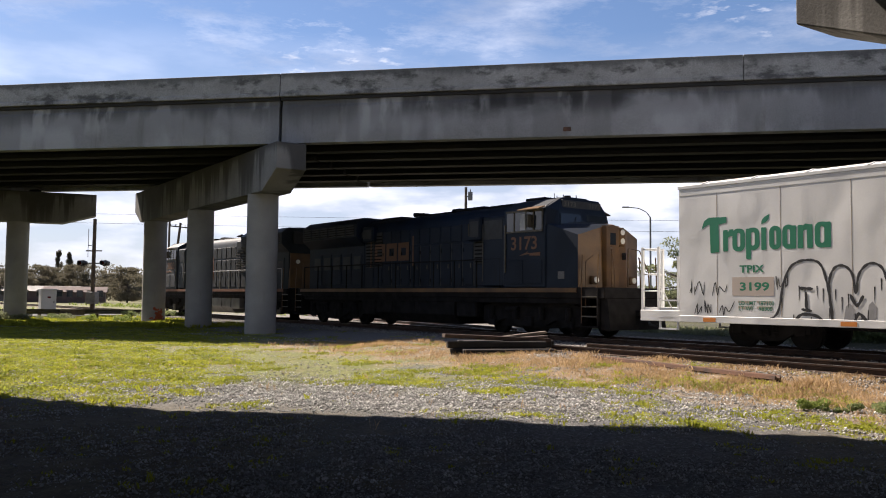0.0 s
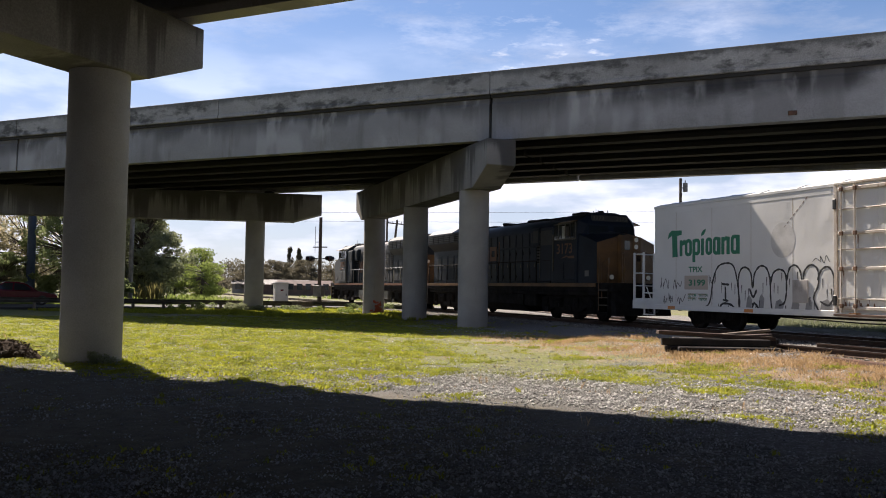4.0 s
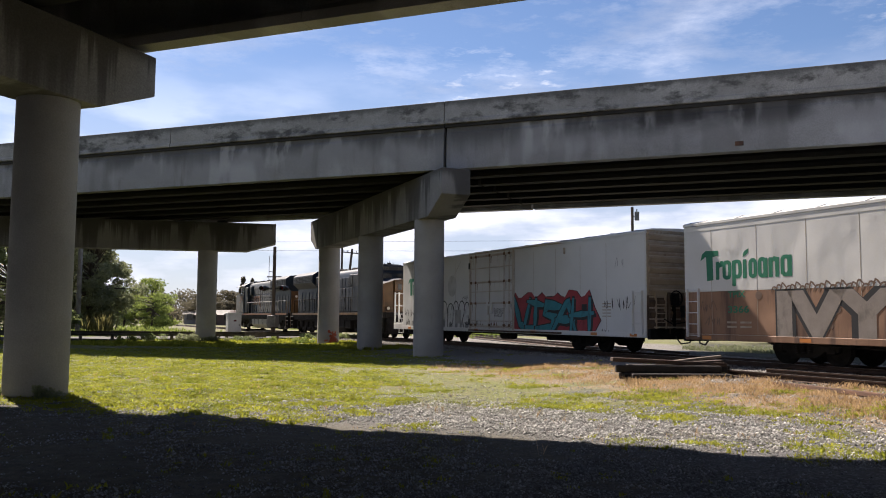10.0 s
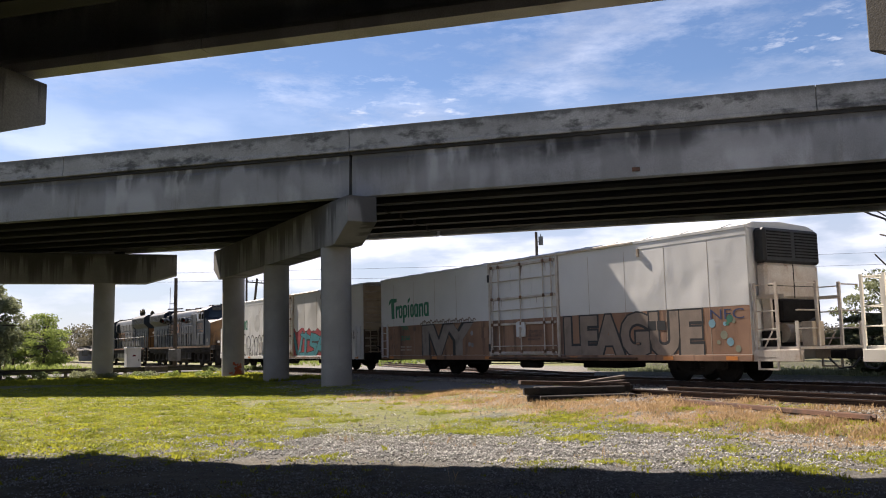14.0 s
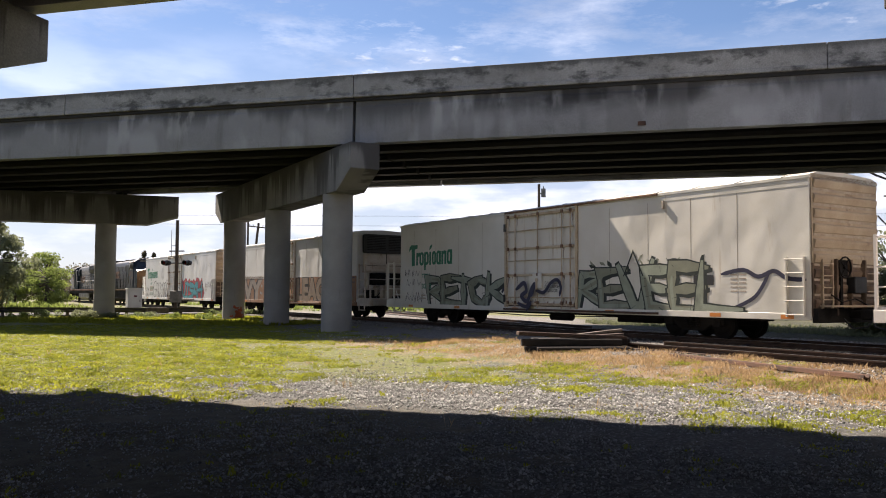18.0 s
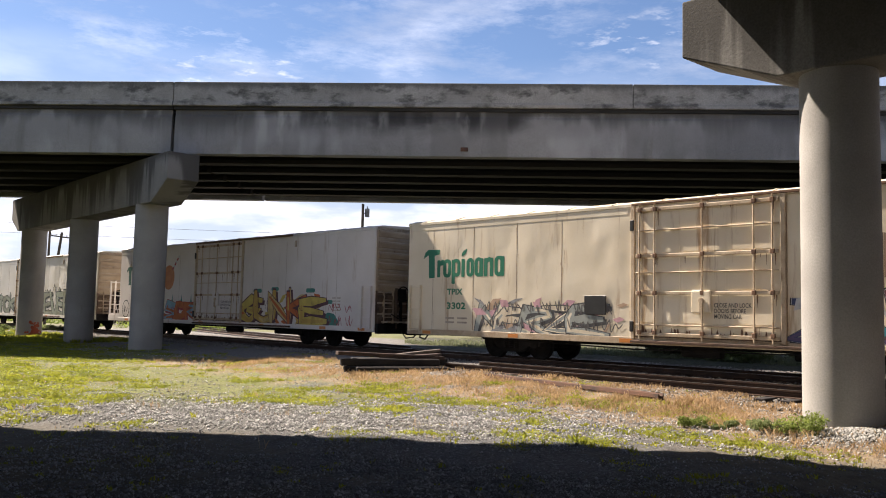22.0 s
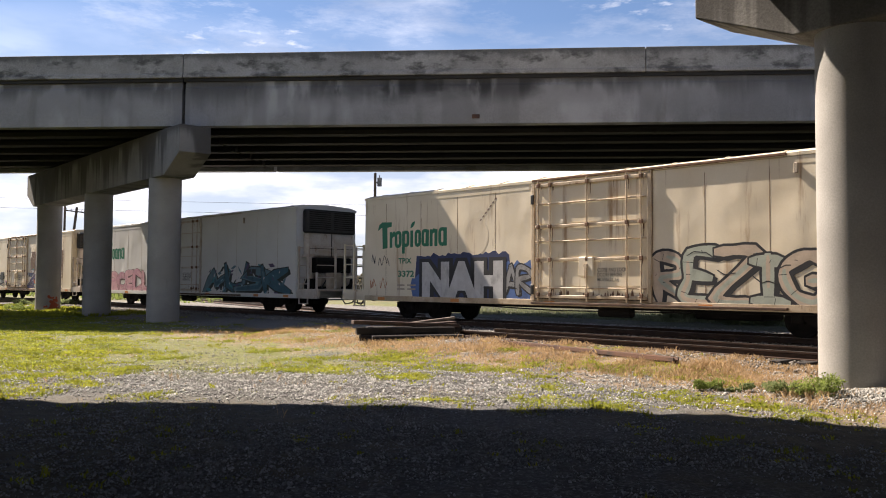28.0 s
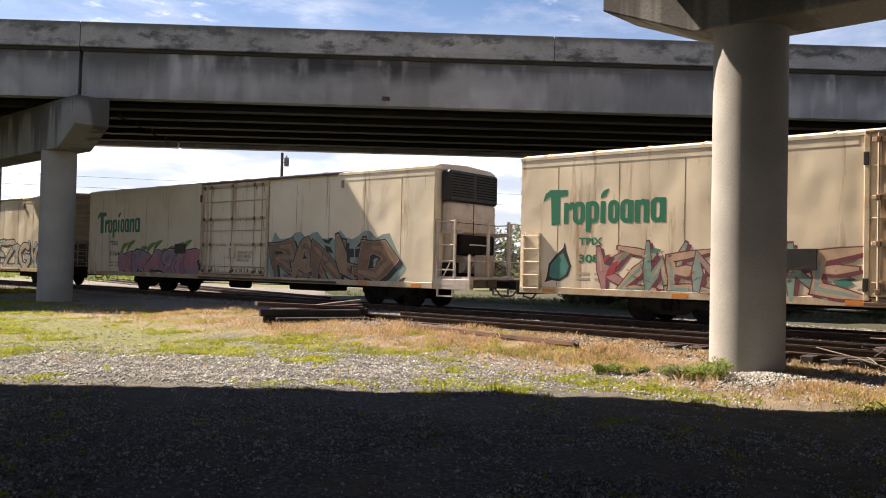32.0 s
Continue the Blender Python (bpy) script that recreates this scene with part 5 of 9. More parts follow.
def reefer(off, forward, mat, label, low=None, bar=RUSTY, num="", end=None, seed=0, mark=True):
    """A refrigerator car. forward: its open platform leads; low: the paint below the waist."""
    end = end or ENDTAN
    car = thing("refrigerator_car", on_track(off), label, "freight car", "refrigerator cars")
    b = Shape().box(-LEN, 0, -W, W - 0.022, 0.66, 4.50, 0.03).ob("body", mat, car)
    roof = [(-W - 0.02, 4.48), (-W - 0.02, 4.56), (-W + 0.3, 4.66), (0, 4.72), (W - 0.3, 4.66), (W + 0.02, 4.56), (W + 0.02, 4.48)]
    r = Shape().prism(roof, "x", -LEN - 0.03, 0.03).ob("roof", mat, car)
    for i in range(14):
        x = -0.8 - (LEN - 1.6) * i / 13
        Shape().prism([(y, z + 0.022) for y, z in roof[1:6]] + [(W - 0.05, 4.5), (-W + 0.05, 4.5)], "x", x - 0.03, x + 0.03).ob("roof_rib", mat, r)
    u0, u1 = (8.45, 12.5) if forward else (9.3, 13.4)
    warm = mat in (P_CREAM, P_TAN)
    cutsl = [0.0, 1.25, 3.15, 5.0, 6.75, u0 - 0.13]
    cutsr = [u1 + 0.13, u1 + 1.7, u1 + 3.45, u1 + 5.2, u1 + 6.9, LEN]
    n = 0
    for cuts in (cutsl, cutsr):
        for a, c in zip(cuts, cuts[1:]):
            if c - a < 0.3:
                continue
            n += 1
            if low:
                side_panel(b, a, c, 2.26, 4.46, mat, W, seed * 50 + n)
                side_panel(b, a, c, 0.86, 2.25, low, W, seed * 50 + n + 25)
            else:
                side_panel(b, a, c, 0.86, 4.46, mat, W, seed * 50 + n)
            if a > 0:
                Shape().box(-a - 0.007, -a + 0.007, W - 0.02, W + 0.0015, 0.87, 4.28).ob("seam", RUST_SEAM if warm else SEAM, b)
    if warm:      # thin rust runs beside the seams and under the roof's edge
        rr_, runs = random.Random(700 + seed), Shape()
        for i in range(90):
            u = rr_.choice(cutsl[1:] + cutsr[:-1]) + rr_.gauss(0, 0.05) if i % 3 else rr_.uniform(0.2, LEN - 0.2)
            if u0 - 0.1 < u < u1 + 0.1:
                continue
            z = rr_.uniform(1.0, 4.2) if i % 3 else 4.44
            h, t = rr_.uniform(0.08, 0.7), rr_.uniform(0.006, 0.022)
            runs.add([(-u, W + 0.0022, z), (-u - t, W + 0.0022, z), (-u - t * 0.55, W + 0.0022, max(0.88, z - h)), (-u - t * 0.35, W + 0.0022, max(0.88, z - h))], [(0, 1, 2, 3)])
        tagged(flat(runs, "rust_run", RUST_RUN, b), kind="stuff")
    sill = low or (RUSTY if warm else mat)
    s = Shape().box(-LEN, 0, W - 0.06, W + 0.012, 0.66, 0.85, 0.012).ob("side_sill", sill, car)
    Shape().box(-LEN, 0, -W - 0.012, -W + 0.06, 0.66, 0.85, 0.012).ob("side_sill", sill, car)
    for u in (1.0, 4.9, 9.0, 14.2, 18.6, LEN - 0.7):
        Shape().box(-u - 0.2, -u + 0.2, W + 0.01, W + 0.018, 0.69, 0.80).ob("reflector", REFL, s)
    stripe = [[(u0 + 0.35 + 0.42 * i, 0.69), (u0 + 0.58 + 0.42 * i, 0.69), (u0 + 0.43 + 0.42 * i, 0.83), (u0 + 0.20 + 0.42 * i, 0.83)] for i in range(15)]
    for q in stripe:
        decal("hazard_stripe", s, INK if not low else P_CREAM, [q], W + 0.016)
    plug_door(car, u0, u1, mat, bar)
    if bar is RUSTY:
        Shape().box(-u0 + 0.005, -u0 + 0.045, W - 0.01, W + 0.035, 0.88, 4.22).box(-u1 - 0.045, -u1 - 0.005, W - 0.01, W + 0.035, 0.88, 4.22).box(-u1 - 0.045, -u0 + 0.045, W - 0.01, W + 0.03, 0.862, 0.90).ob("door_gasket", RUST_DK, car)
    if low:
        decal("door_lower_paint", car, low, [[(u0 + 0.02, 0.9), (u1 - 0.02, 0.9), (u1 - 0.02, 2.24), (u0 + 0.02, 2.24)]], W + 0.0235, raw=True)
    door_rails(car, u0 - 0.1, u1 + 3.9, bar)
    ladder(car, LEN - 0.42 if forward else 0.42, mat)
    Shape().box(-LEN + 2.5, -2.5, -0.35, 0.35, 0.55, 0.9).box(-LEN + 6.6, -LEN + 8.6, -1.1, 0.2, 0.35, 0.62, 0.05).ob("underframe", STEEL_DK, car)
    Shape().tube((-11.5, 0.9, 0.5), (-10.4, 0.9, 0.5), 0.16, 12).ob("brake_cylinder", STEEL_DK, car)
    Shape().path([(-4.5, 1.1, 0.6), (-9, 1.15, 0.5), (-17, 1.1, 0.6)], 0.02, 5).ob("brake_rod", STEEL_DK, car)
    for x in ((-2.45, -17.3) if forward else (-4.4, -19.25)):
        bogie(car, x, 2, 1.83)
    if forward:
        platform(car, 0.0, 1, mat, False)
        ribbed_end(car, -LEN, -1, end)
        coupler(car, 1.4, 1)
        coupler(car, -LEN, -1)
    else:
        platform(car, -LEN, -1, RUSTY_PALE, True)
        ribbed_end(car, 0.0, 1, end)
        coupler(car, -LEN - 1.4, -1)
        coupler(car, 0.0, 1)
    lettering("door_notice", car, INK, "CLOSE AND LOCK\nDOORS BEFORE\nMOVING CAR", u0 + 2.35, u0 + 3.35, 1.40, 1.80, W + 0.026, 0.012, raw=True)
    Shape().box(-u0 - 1.98, -u0 - 1.72, W + 0.022, W + 0.028, 1.55, 2.15).ob("instruction_plate", P_WHITE, car)
    decal("data_plate", car, INK, [rounded(LEN - 3.9, LEN - 3.55, 1.62, 1.92, 0.01)], W + 0.03)
    decal("data_plate", car, INK, [rounded(LEN - 3.5, LEN - 3.15, 1.62, 1.92, 0.01)], W + 0.03)
    tagged(decal("capacity_data", car, SEAM, [rounded(1.35 + LEN - 3.9 + 0.3 * (k % 2), 1.58 + LEN - 3.9 + 0.3 * (k % 2), 1.9 - 0.12 * (k // 2), 1.94 - 0.12 * (k // 2), 0.005) for k in range(10)], W + 0.012), kind="stuff")
    for a, c in ((0.0, u0 - 0.25), (u1 + 4.05, LEN)):
        Shape().box(-c, -a, W - 0.02, W + 0.006, 4.28, 4.47, 0.004).ob("side_plate", mat, b)
    if mark:
        wordmark(car, mark if mark is not True else GREEN_LOGO, W + 0.014)
        lettering("reporting_mark", car, INK if mark is not True else GREEN_LOGO, "TPIX", 1.95, 2.68, 2.04, 2.24, W + 0.016, 0.03)
        lettering("car_number", car, INK if mark is not True else GREEN_LOGO, num, 1.95, 2.82, 1.55, 1.78, W + 0.016, 0.03)
        bars = []
        for j in range(2):
            for k2 in range(2):
                bars.append(rounded(1.90 + 0.55 * k2, 2.30 + 0.6 * k2, 1.22 - 0.14 * j, 1.28 - 0.14 * j, 0.01))
        tagged(decal("small_print", car, SEAM, bars, W + 0.014), kind="stuff")
    MOVING.append((car, off))
    return car


MOVING = []


def on_track(u):
    return TRACK @ pose(u, 0, RAIL_Z)


def spray(name, c):
    return material(name, c, tuple(v * 0.78 for v in c), 2.5, 0.6, 0, 30, 0.01, tuple(v * 0.5 for v in c), 0.57, (1.6, 1.6, 0.9), grain=0.25)


S_WHITE, S_GREY, S_SILVER = spray("white_spray", (0.62, 0.62, 0.62)), spray("grey_spray", (0.34, 0.34, 0.34)), spray("silver_spray", (0.48, 0.45, 0.42))
S_TEAL, S_RED, S_PINK = spray("teal_spray", (0.05, 0.30, 0.36)), spray("red_spray", (0.42, 0.05, 0.06)), spray("pink_spray", (0.72, 0.42, 0.46))
S_YEL, S_OCHRE, S_ORG = spray("yellow_spray", (0.66, 0.50, 0.10)), spray("ochre_spray", (0.60, 0.38, 0.08)), spray("orange_spray", (0.60, 0.155, 0.035))
S_BLUE, S_NAVY, S_SKY = spray("blue_spray", (0.10, 0.18, 0.42)), spray("navy_spray", (0.035, 0.05, 0.14)), spray("sky_spray", (0.22, 0.42, 0.52))
S_GREEN, S_MINT, S_LIME = spray("green_spray", (0.04, 0.20, 0.13)), spray("mint_spray", (0.24, 0.38, 0.30)), spray("lime_spray", (0.18, 0.34, 0.07))
S_MAUVE, S_PURP, S_BROWN = spray("mauve_spray", (0.36, 0.28, 0.36)), spray("purple_spray", (0.10, 0.075, 0.17)), spray("brown_spray", (0.19, 0.12, 0.085))
S_PEACH, S_OLIVE = spray("peach_spray", (0.60, 0.42, 0.28)), spray("olive_spray", (0.26, 0.27, 0.19))

S_DKTEAL = spray("dark_teal_spray", (0.04, 0.14, 0.20))
S_LIME2, S_SKY2, S_YEL2 = spray("pale_lime_spray", (0.46, 0.50, 0.28)), spray("light_blue_spray", (0.27, 0.47, 0.60)), spray("pale_yellow_spray", (0.68, 0.50, 0.20))
S_GREEN2, S_MAROON, S_BROWN2, S_MINT2 = spray("sea_green_spray", (0.07, 0.27, 0.22)), spray("maroon_spray", (0.12, 0.045, 0.055)), spray("umber_spray", (0.24, 0.145, 0.09)), spray("grey_mint_spray", (0.30, 0.40, 0.36))


def tagged_scrawl(car, seed, u0, u1, z0, z1, n, w, mat=None, y=W + 0.013):
    """Thin hand-written strokes too small to tell apart."""
    rng, s = random.Random(seed), Shape()
    rows = max(1, round((z1 - z0) / 0.5))
    for r in range(rows):
        zb, u, hi = z1 - (z1 - z0) * (r + 0.8) / rows, u0 + rng.uniform(0, 0.25), False
        zh = (z1 - z0) / rows * 0.62
        while u < u1 - 0.1:
            p = []
            for _ in range(rng.randint(4, 7)):
                p.append((u, zb + zh * (rng.uniform(0.55, 1.15) if hi else rng.uniform(-0.15, 0.25))))
                u, hi = u + rng.uniform(-0.03, 0.17), not hi
            strip(s, smoothed(p, 4), w * 0.8, y, 0.00002)
            u += rng.uniform(0.06, 0.16)
    tagged(flat(s, "scrawl", mat or INK, car), kind="stuff")


def shards(car, seed, u0, u1, z0, z1, n, colours, y, size=1.0):
    """Angular flecks of spray paint between and over the letters."""
    rng = random.Random(seed)
    lots = [Shape() for _ in colours]
    for i in range(n):
        u, z, a, l, w = rng.uniform(u0, u1), rng.uniform(z0, z1), rng.uniform(-0.9, 0.9), rng.uniform(0.25, 0.7) * size, rng.uniform(0.05, 0.14) * size
        ca, sa_ = math.cos(a), math.sin(a)
        q = [(u + ca * p - sa_ * r, min(max(z + sa_ * p + ca * r, 0.68), z1 + 0.1)) for p, r in ((-l / 2, 0.0), (-0.1 * l, -w), (l / 2, 0.15 * w), (0.1 * l, w))]
        lots[i % len(colours)].add([(-a2, W + 0.25 * (y - W) + 0.00012 * i, b2) for a2, b2 in q], [(0, 1, 2, 3)])
    for s, m in zip(lots, colours):
        tagged(flat(s, "fleck", m, car), kind="stuff")


# first car: clean white, outlined bubble shapes and a teal piece on red
c = reefer(0.0, True, P_WHITE, "clean white refrigerator car with outlined bubble and teal graffiti", num="3199", seed=1, bar=RUSTY_PALE)
decal("grey_patch", c, GREY_PATCH, [rounded(1.72, 2.95, 1.42, 1.92, 0.02)], W + 0.013)
BUBBLE = [   # outlines of the bubble letters, and their inner strokes
    [(2.75, 0.78), (3.05, 1.0), (3.22, 1.75), (3.45, 2.2), (3.85, 2.33), (4.2, 2.22), (4.38, 1.7), (4.45, 1.2), (4.5, 0.75)],
    [(4.5, 0.95), (4.42, 1.7), (4.55, 2.1), (4.8, 2.16), (5.0, 1.95), (5.08, 1.5), (5.16, 1.95), (5.4, 2.2), (5.68, 2.12), (5.82, 1.75), (5.85, 1.2), (5.9, 0.8)],
    [(5.85, 1.6), (5.95, 1.95), (6.2, 2.08), (6.45, 1.95), (6.5, 1.45), (6.42, 1.05), (6.2, 0.95)],
    [(6.5, 1.7), (6.62, 2.1), (6.85, 2.2), (7.05, 2.0), (7.12, 1.55), (7.2, 2.0), (7.45, 2.2), (7.7, 2.05), (7.72, 1.6), (7.55, 1.2), (7.75, 0.8)],
    [(7.7, 1.75), (7.85, 2.05), (8.1, 2.12), (8.28, 1.85), (8.28, 1.3), (8.1, 1.0), (7.8, 1.1)],
    [(3.72, 1.08), (3.95, 1.05)], [(3.83, 1.08), (3.82, 1.5)], [(3.66, 1.62), (3.98, 1.6)], [(3.5, 0.74), (3.7, 0.95), (4.1, 0.92), (4.3, 0.74)],
    [(4.95, 1.45), (5.1, 1.2), (5.25, 1.42)], [(5.02, 0.74), (5.15, 1.0), (5.35, 0.8)], [(6.9, 1.35), (7.1, 1.2), (7.3, 1.3)]]
sb = Shape()
for i, q in enumerate(BUBBLE):
    q = smoothed(q, 6)
    strip(sb, q, 0.058 if i < 5 else 0.07, W + 0.016 + 0.0015 * i, 0.00002, round_end=True, widths=[0.75 + 0.5 * abs(math.sin(0.8 * k + i)) for k in range(len(q))])
flat(sb, "graffiti", INK, c, "white bubble graffiti with black outlines")
for u, w9, z1 in ((4.75, 0.30, 1.25), (5.30, 0.28, 1.30), (5.98, 0.42, 1.15), (6.65, 0.36, 1.15), (7.2, 0.30, 1.22), (7.75, 0.48, 1.18)):
    decal("grey_shade", c, S_GREY, [[(u, 0.70), (u + w9 * 0.8, 0.70), (u + w9, z1 - 0.15), (u + w9 * 0.6, z1), (u + 0.08, z1 - 0.08)]], W + 0.0085, thick=0.002)
decal("faded_fruit", c, spray("faint_grey_spray", (0.655, 0.65, 0.63)), [[(6.35 + 0.5 * math.cos(t), 3.0 + 0.56 * math.sin(t)) for t in np.linspace(0, 6.28, 24)[:-1]]], W + 0.0085, thick=0.002)
decal("straw_band", c, S_BROWN, [[(6.4 + 0.12 * i, 3.40 + 0.115 * i), (6.42 + 0.12 * i, 3.39 + 0.115 * i), (6.48 + 0.12 * i, 3.45 + 0.115 * i), (6.46 + 0.12 * i, 3.46 + 0.115 * i)] for i in range(8)], W + 0.012)
for i in range(34):
    u, rz = 3.0 + 0.157 * i, random.Random(900 + i)
    z = rz.uniform(0.9, 2.0)
    decal("drip", c, INK, [[(u, max(0.69, z - rz.uniform(0.1, 0.4))), (u + 0.018, max(0.69, z - 0.3)), (u + 0.03, z), (u - 0.004, z)]], W + 0.0092, thick=0.002)
tagged_scrawl(c, 65, 2.95, 3.25, 1.45, 2.05, 6, 0.03)
tagged_scrawl(c, 66, 7.5, 8.3, 2.2, 2.5, 6, 0.028)
lettering("load_limit", c, GREEN_LOGO, "LD LMT 187100\nLT WT   98900", 1.92, 2.95, 1.02, 1.28, W + 0.016, 0.01)
Shape().box(-7.35, -6.75, W, W + 0.03, 1.05, 1.75, 0.01).ob("vent_box", S_SILVER, c)
graffiti(c, 12, 12.7, 18.3, 0.74, 2.25, "VISAH", [S_TEAL, S_TEAL], S_RED, False, 0.05, "teal block letter graffiti on a red cloud", fat=0.36)
tagged_scrawl(c, 4, 0.3, 1.9, 0.8, 1.9, 9, 0.035, y=W + 0.012)
tagged_scrawl(c, 61, 19.15, 20.9, 1.6, 2.25, 9, 0.03, y=W + 0.012)
tagged_scrawl(c, 62, 19.7, 20.6, 3.2, 3.75, 9, 0.022, S_GREY, y=W + 0.012)
tagged_scrawl(c, 63, 19.0, 19.8, 0.75, 1.0, 9, 0.03, y=W + 0.012)

# second car: brown below the waist
c = reefer(-23.72, False, P_WHITE, "white refrigerator car with rust-brown lower half and grey lettered graffiti", low=P_BROWN, num="3366", seed=2, bar=RUSTY_PALE)
for t, a, d, z0, z1 in (("IVY", 3.9, 8.0, 0.78, 2.2), ("LEAGUE", 13.75, 20.0, 0.80, 2.22)):
    g = lettering("graffiti", c, INK, t, a - 0.06, d + 0.06, z0 - 0.05, z1 + 0.05, W + 0.018, 0.10, label="grey block letter graffiti")
    lettering("fill", g, spray("faded_brown_grey_spray", (0.30, 0.235, 0.185)) if t == "LEAGUE" else spray("worn_grey_spray", (0.33, 0.285, 0.25)), t, a, d, z0, z1, W + 0.022, 0.055)

rg2 = random.Random(24)
for u, z, q, m2 in [(rg2.uniform(19.6, 21.3), rg2.uniform(0.95, 1.9), rg2.uniform(0.05, 0.13), rg2.choice((S_SKY, S_GREEN, S_OLIVE))) for _ in range(12)] + [(rg2.uniform(3.0, 8.6), rg2.uniform(1.0, 2.1), rg2.uniform(0.06, 0.16), rg2.choice((S_GREY, S_BROWN, S_GREEN))) for _ in range(12)]:
    decal("paint_dab", c, m2, [[(u + q * math.cos(t), z + q * math.sin(t)) for t in np.linspace(0, 6.28, 13)[:-1]]], W + 0.012, thick=0.002)
for i in range(26):      # soot licks over the letters
    u = 3.7 + 0.17 * i
    flat(strip(Shape(), smoothed([(u, 2.18), (u + 0.08, 2.32 + 0.06 * (i % 3)), (u + 0.22, 2.30 + 0.05 * (i % 2))], 3), 0.05, W + 0.0165), "soot_lick", S_BROWN, c)
Shape().box(-9.12, -8.35, W, W + 0.04, 1.55, 2.0, 0.015).ob("vent_box", P_BROWN, c)
lettering("tag_word", c, S_NAVY, "NFC", 20.3, 21.5, 1.88, 2.18, W + 0.014, 0.0)
tagged_scrawl(c, 67, 0.75, 1.75, 1.05, 2.0, 8, 0.03, S_BROWN)
S_MINTGREY, S_NIGHT = spray("grey_mint_green_spray", (0.33, 0.37, 0.28)), spray("night_green_spray", (0.018, 0.028, 0.022))
S_DEEP = spray("deep_navy_spray", (0.03, 0.028, 0.065))
# third car: grey-white, dark green pieces
c = reefer(-50.08, True, P_GREY, "dingy grey-white refrigerator car with dark green graffiti", num="3332", seed=3)
graffiti(c, 31, 2.6, 8.3, 0.72, 2.2, "RETOK", [S_MINTGREY, S_OLIVE], None, False, 0.05, "dark green angular graffiti", fat=0.34, ink=S_NIGHT)
tagged_scrawl(c, 64, 0.35, 2.2, 0.8, 1.5, 8, 0.03)
flat(strip(Shape(), smoothed([(8.2, 1.5), (8.5, 1.9), (8.75, 1.3), (8.6, 0.9), (9.0, 0.75)]), 0.2, W + 0.02), "navy_line", S_DEEP, c)
for q, wd in (([(9.3, 1.55), (9.7, 1.75), (9.85, 1.45), (9.55, 1.25), (9.9, 1.05), (10.15, 1.5), (10.35, 1.7), (10.2, 1.35)], 0.17), ([(10.5, 1.45), (10.9, 1.4), (11.3, 1.75), (11.65, 1.85), (11.85, 1.6), (11.8, 1.35)], 0.13), ([(9.4, 0.95), (9.8, 0.85), (10.1, 1.0), (9.9, 0.75)], 0.14)):
    flat(strip(Shape(), smoothed(q), wd, W + 0.14), "navy_line", S_DEEP, c, "navy scribbled graffiti")
graffiti(c, 33, 12.7, 19.2, 0.72, 2.40, "REVEEL", [S_MINTGREY, S_OLIVE, S_MINTGREY], None, False, 0.05, "dark green and grey-green angular graffiti", fat=0.34, ink=S_NIGHT)
flat(strip(Shape(), [(14.9, 2.0), (15.3, 2.75), (15.7, 2.0)], 0.10, W + 0.05), "spike", S_NIGHT, c)
shards(c, 37, 12.9, 19.0, 2.2, 2.55, 14, [S_NIGHT, S_OLIVE], W + 0.0095, 0.7)
s9 = strip(Shape(), smoothed([(18.9, 1.95), (19.6, 2.05), (20.1, 1.85), (20.6, 2.0), (21.0, 1.8), (21.5, 1.75)]), 0.12, W + 0.03)
flat(s9, "purple_line", S_DEEP, c)
s9 = strip(Shape(), smoothed([(20.4, 1.85), (20.0, 1.3), (19.4, 1.0), (19.0, 0.85)]), 0.11, W + 0.034)
flat(s9, "purple_line", S_DEEP, c)
tagged_scrawl(c, 7, 0.4, 1.8, 1.6, 2.5, 8, 0.03)

# fourth car: an orange with a straw, bright flames and a yellow piece
c = reefer(-74.90, True, P_PINK, "warm white refrigerator car with a painted orange and yellow graffiti", num="3086", seed=4, mark=DARK_LOGO)
rim = [(5.62 + 0.58 * math.cos(t), 2.95 + 0.62 * math.sin(t)) for t in np.linspace(0, 6.2832, 28)[:-1]]
decal("fruit_mark", c, ORANGE, [rim], W + 0.014, "round orange fruit picture")
for i in range(6):
    decal("straw_band", c, S_WHITE if i % 2 else S_RED, [[(5.92 + 0.11 * i, 3.36 + 0.115 * i), (6.03 + 0.11 * i, 3.31 + 0.115 * i), (6.14 + 0.11 * i, 3.425 + 0.115 * i), (6.03 + 0.11 * i, 3.475 + 0.115 * i)]], W + 0.018)
graffiti(c, 41, 2.7, 8.5, 0.72, 1.80, "KCLSDR", [S_ORG, S_SKY2, S_ORG, S_SKY2, S_ORG], None, False, 0.03, "orange, blue and green flame graffiti", ink=S_RED, fat=0.40, fill_lines=4)
for i in range(6):
    decal("spike", c, S_GREEN2, [[(3.1 + 0.95 * i, 1.55), (3.38 + 0.95 * i, 1.55), (3.27 + 0.95 * i, 1.85), (3.24 + 0.95 * i, 2.1), (3.18 + 0.95 * i, 1.85)]], W + 0.011)
graffiti(c, 42, 12.7, 18.4, 0.74, 2.20, "GUNKE", [S_YEL, S_OCHRE, S_YEL2, S_ORG], None, False, 0.045, "yellow angular graffiti with dark outlines", ink=S_MAROON, fat=0.40, fill_lines=30)
shards(c, 43, 12.6, 18.8, 0.8, 2.0, 30, [S_YEL, S_YEL2, S_OCHRE, S_ORG], W + 0.0085, 1.1)
for u, z, q in ((13.5, 2.2, 0.3), (14.9, 2.28, 0.25), (17.4, 2.2, 0.28), (18.7, 1.75, 0.22)):
    decal("teal_dab", c, S_GREEN2, [rounded(u, u + q * 2.2, z - 0.06, z + q * 0.4, 0.1)], W + 0.0075, thick=0.002)
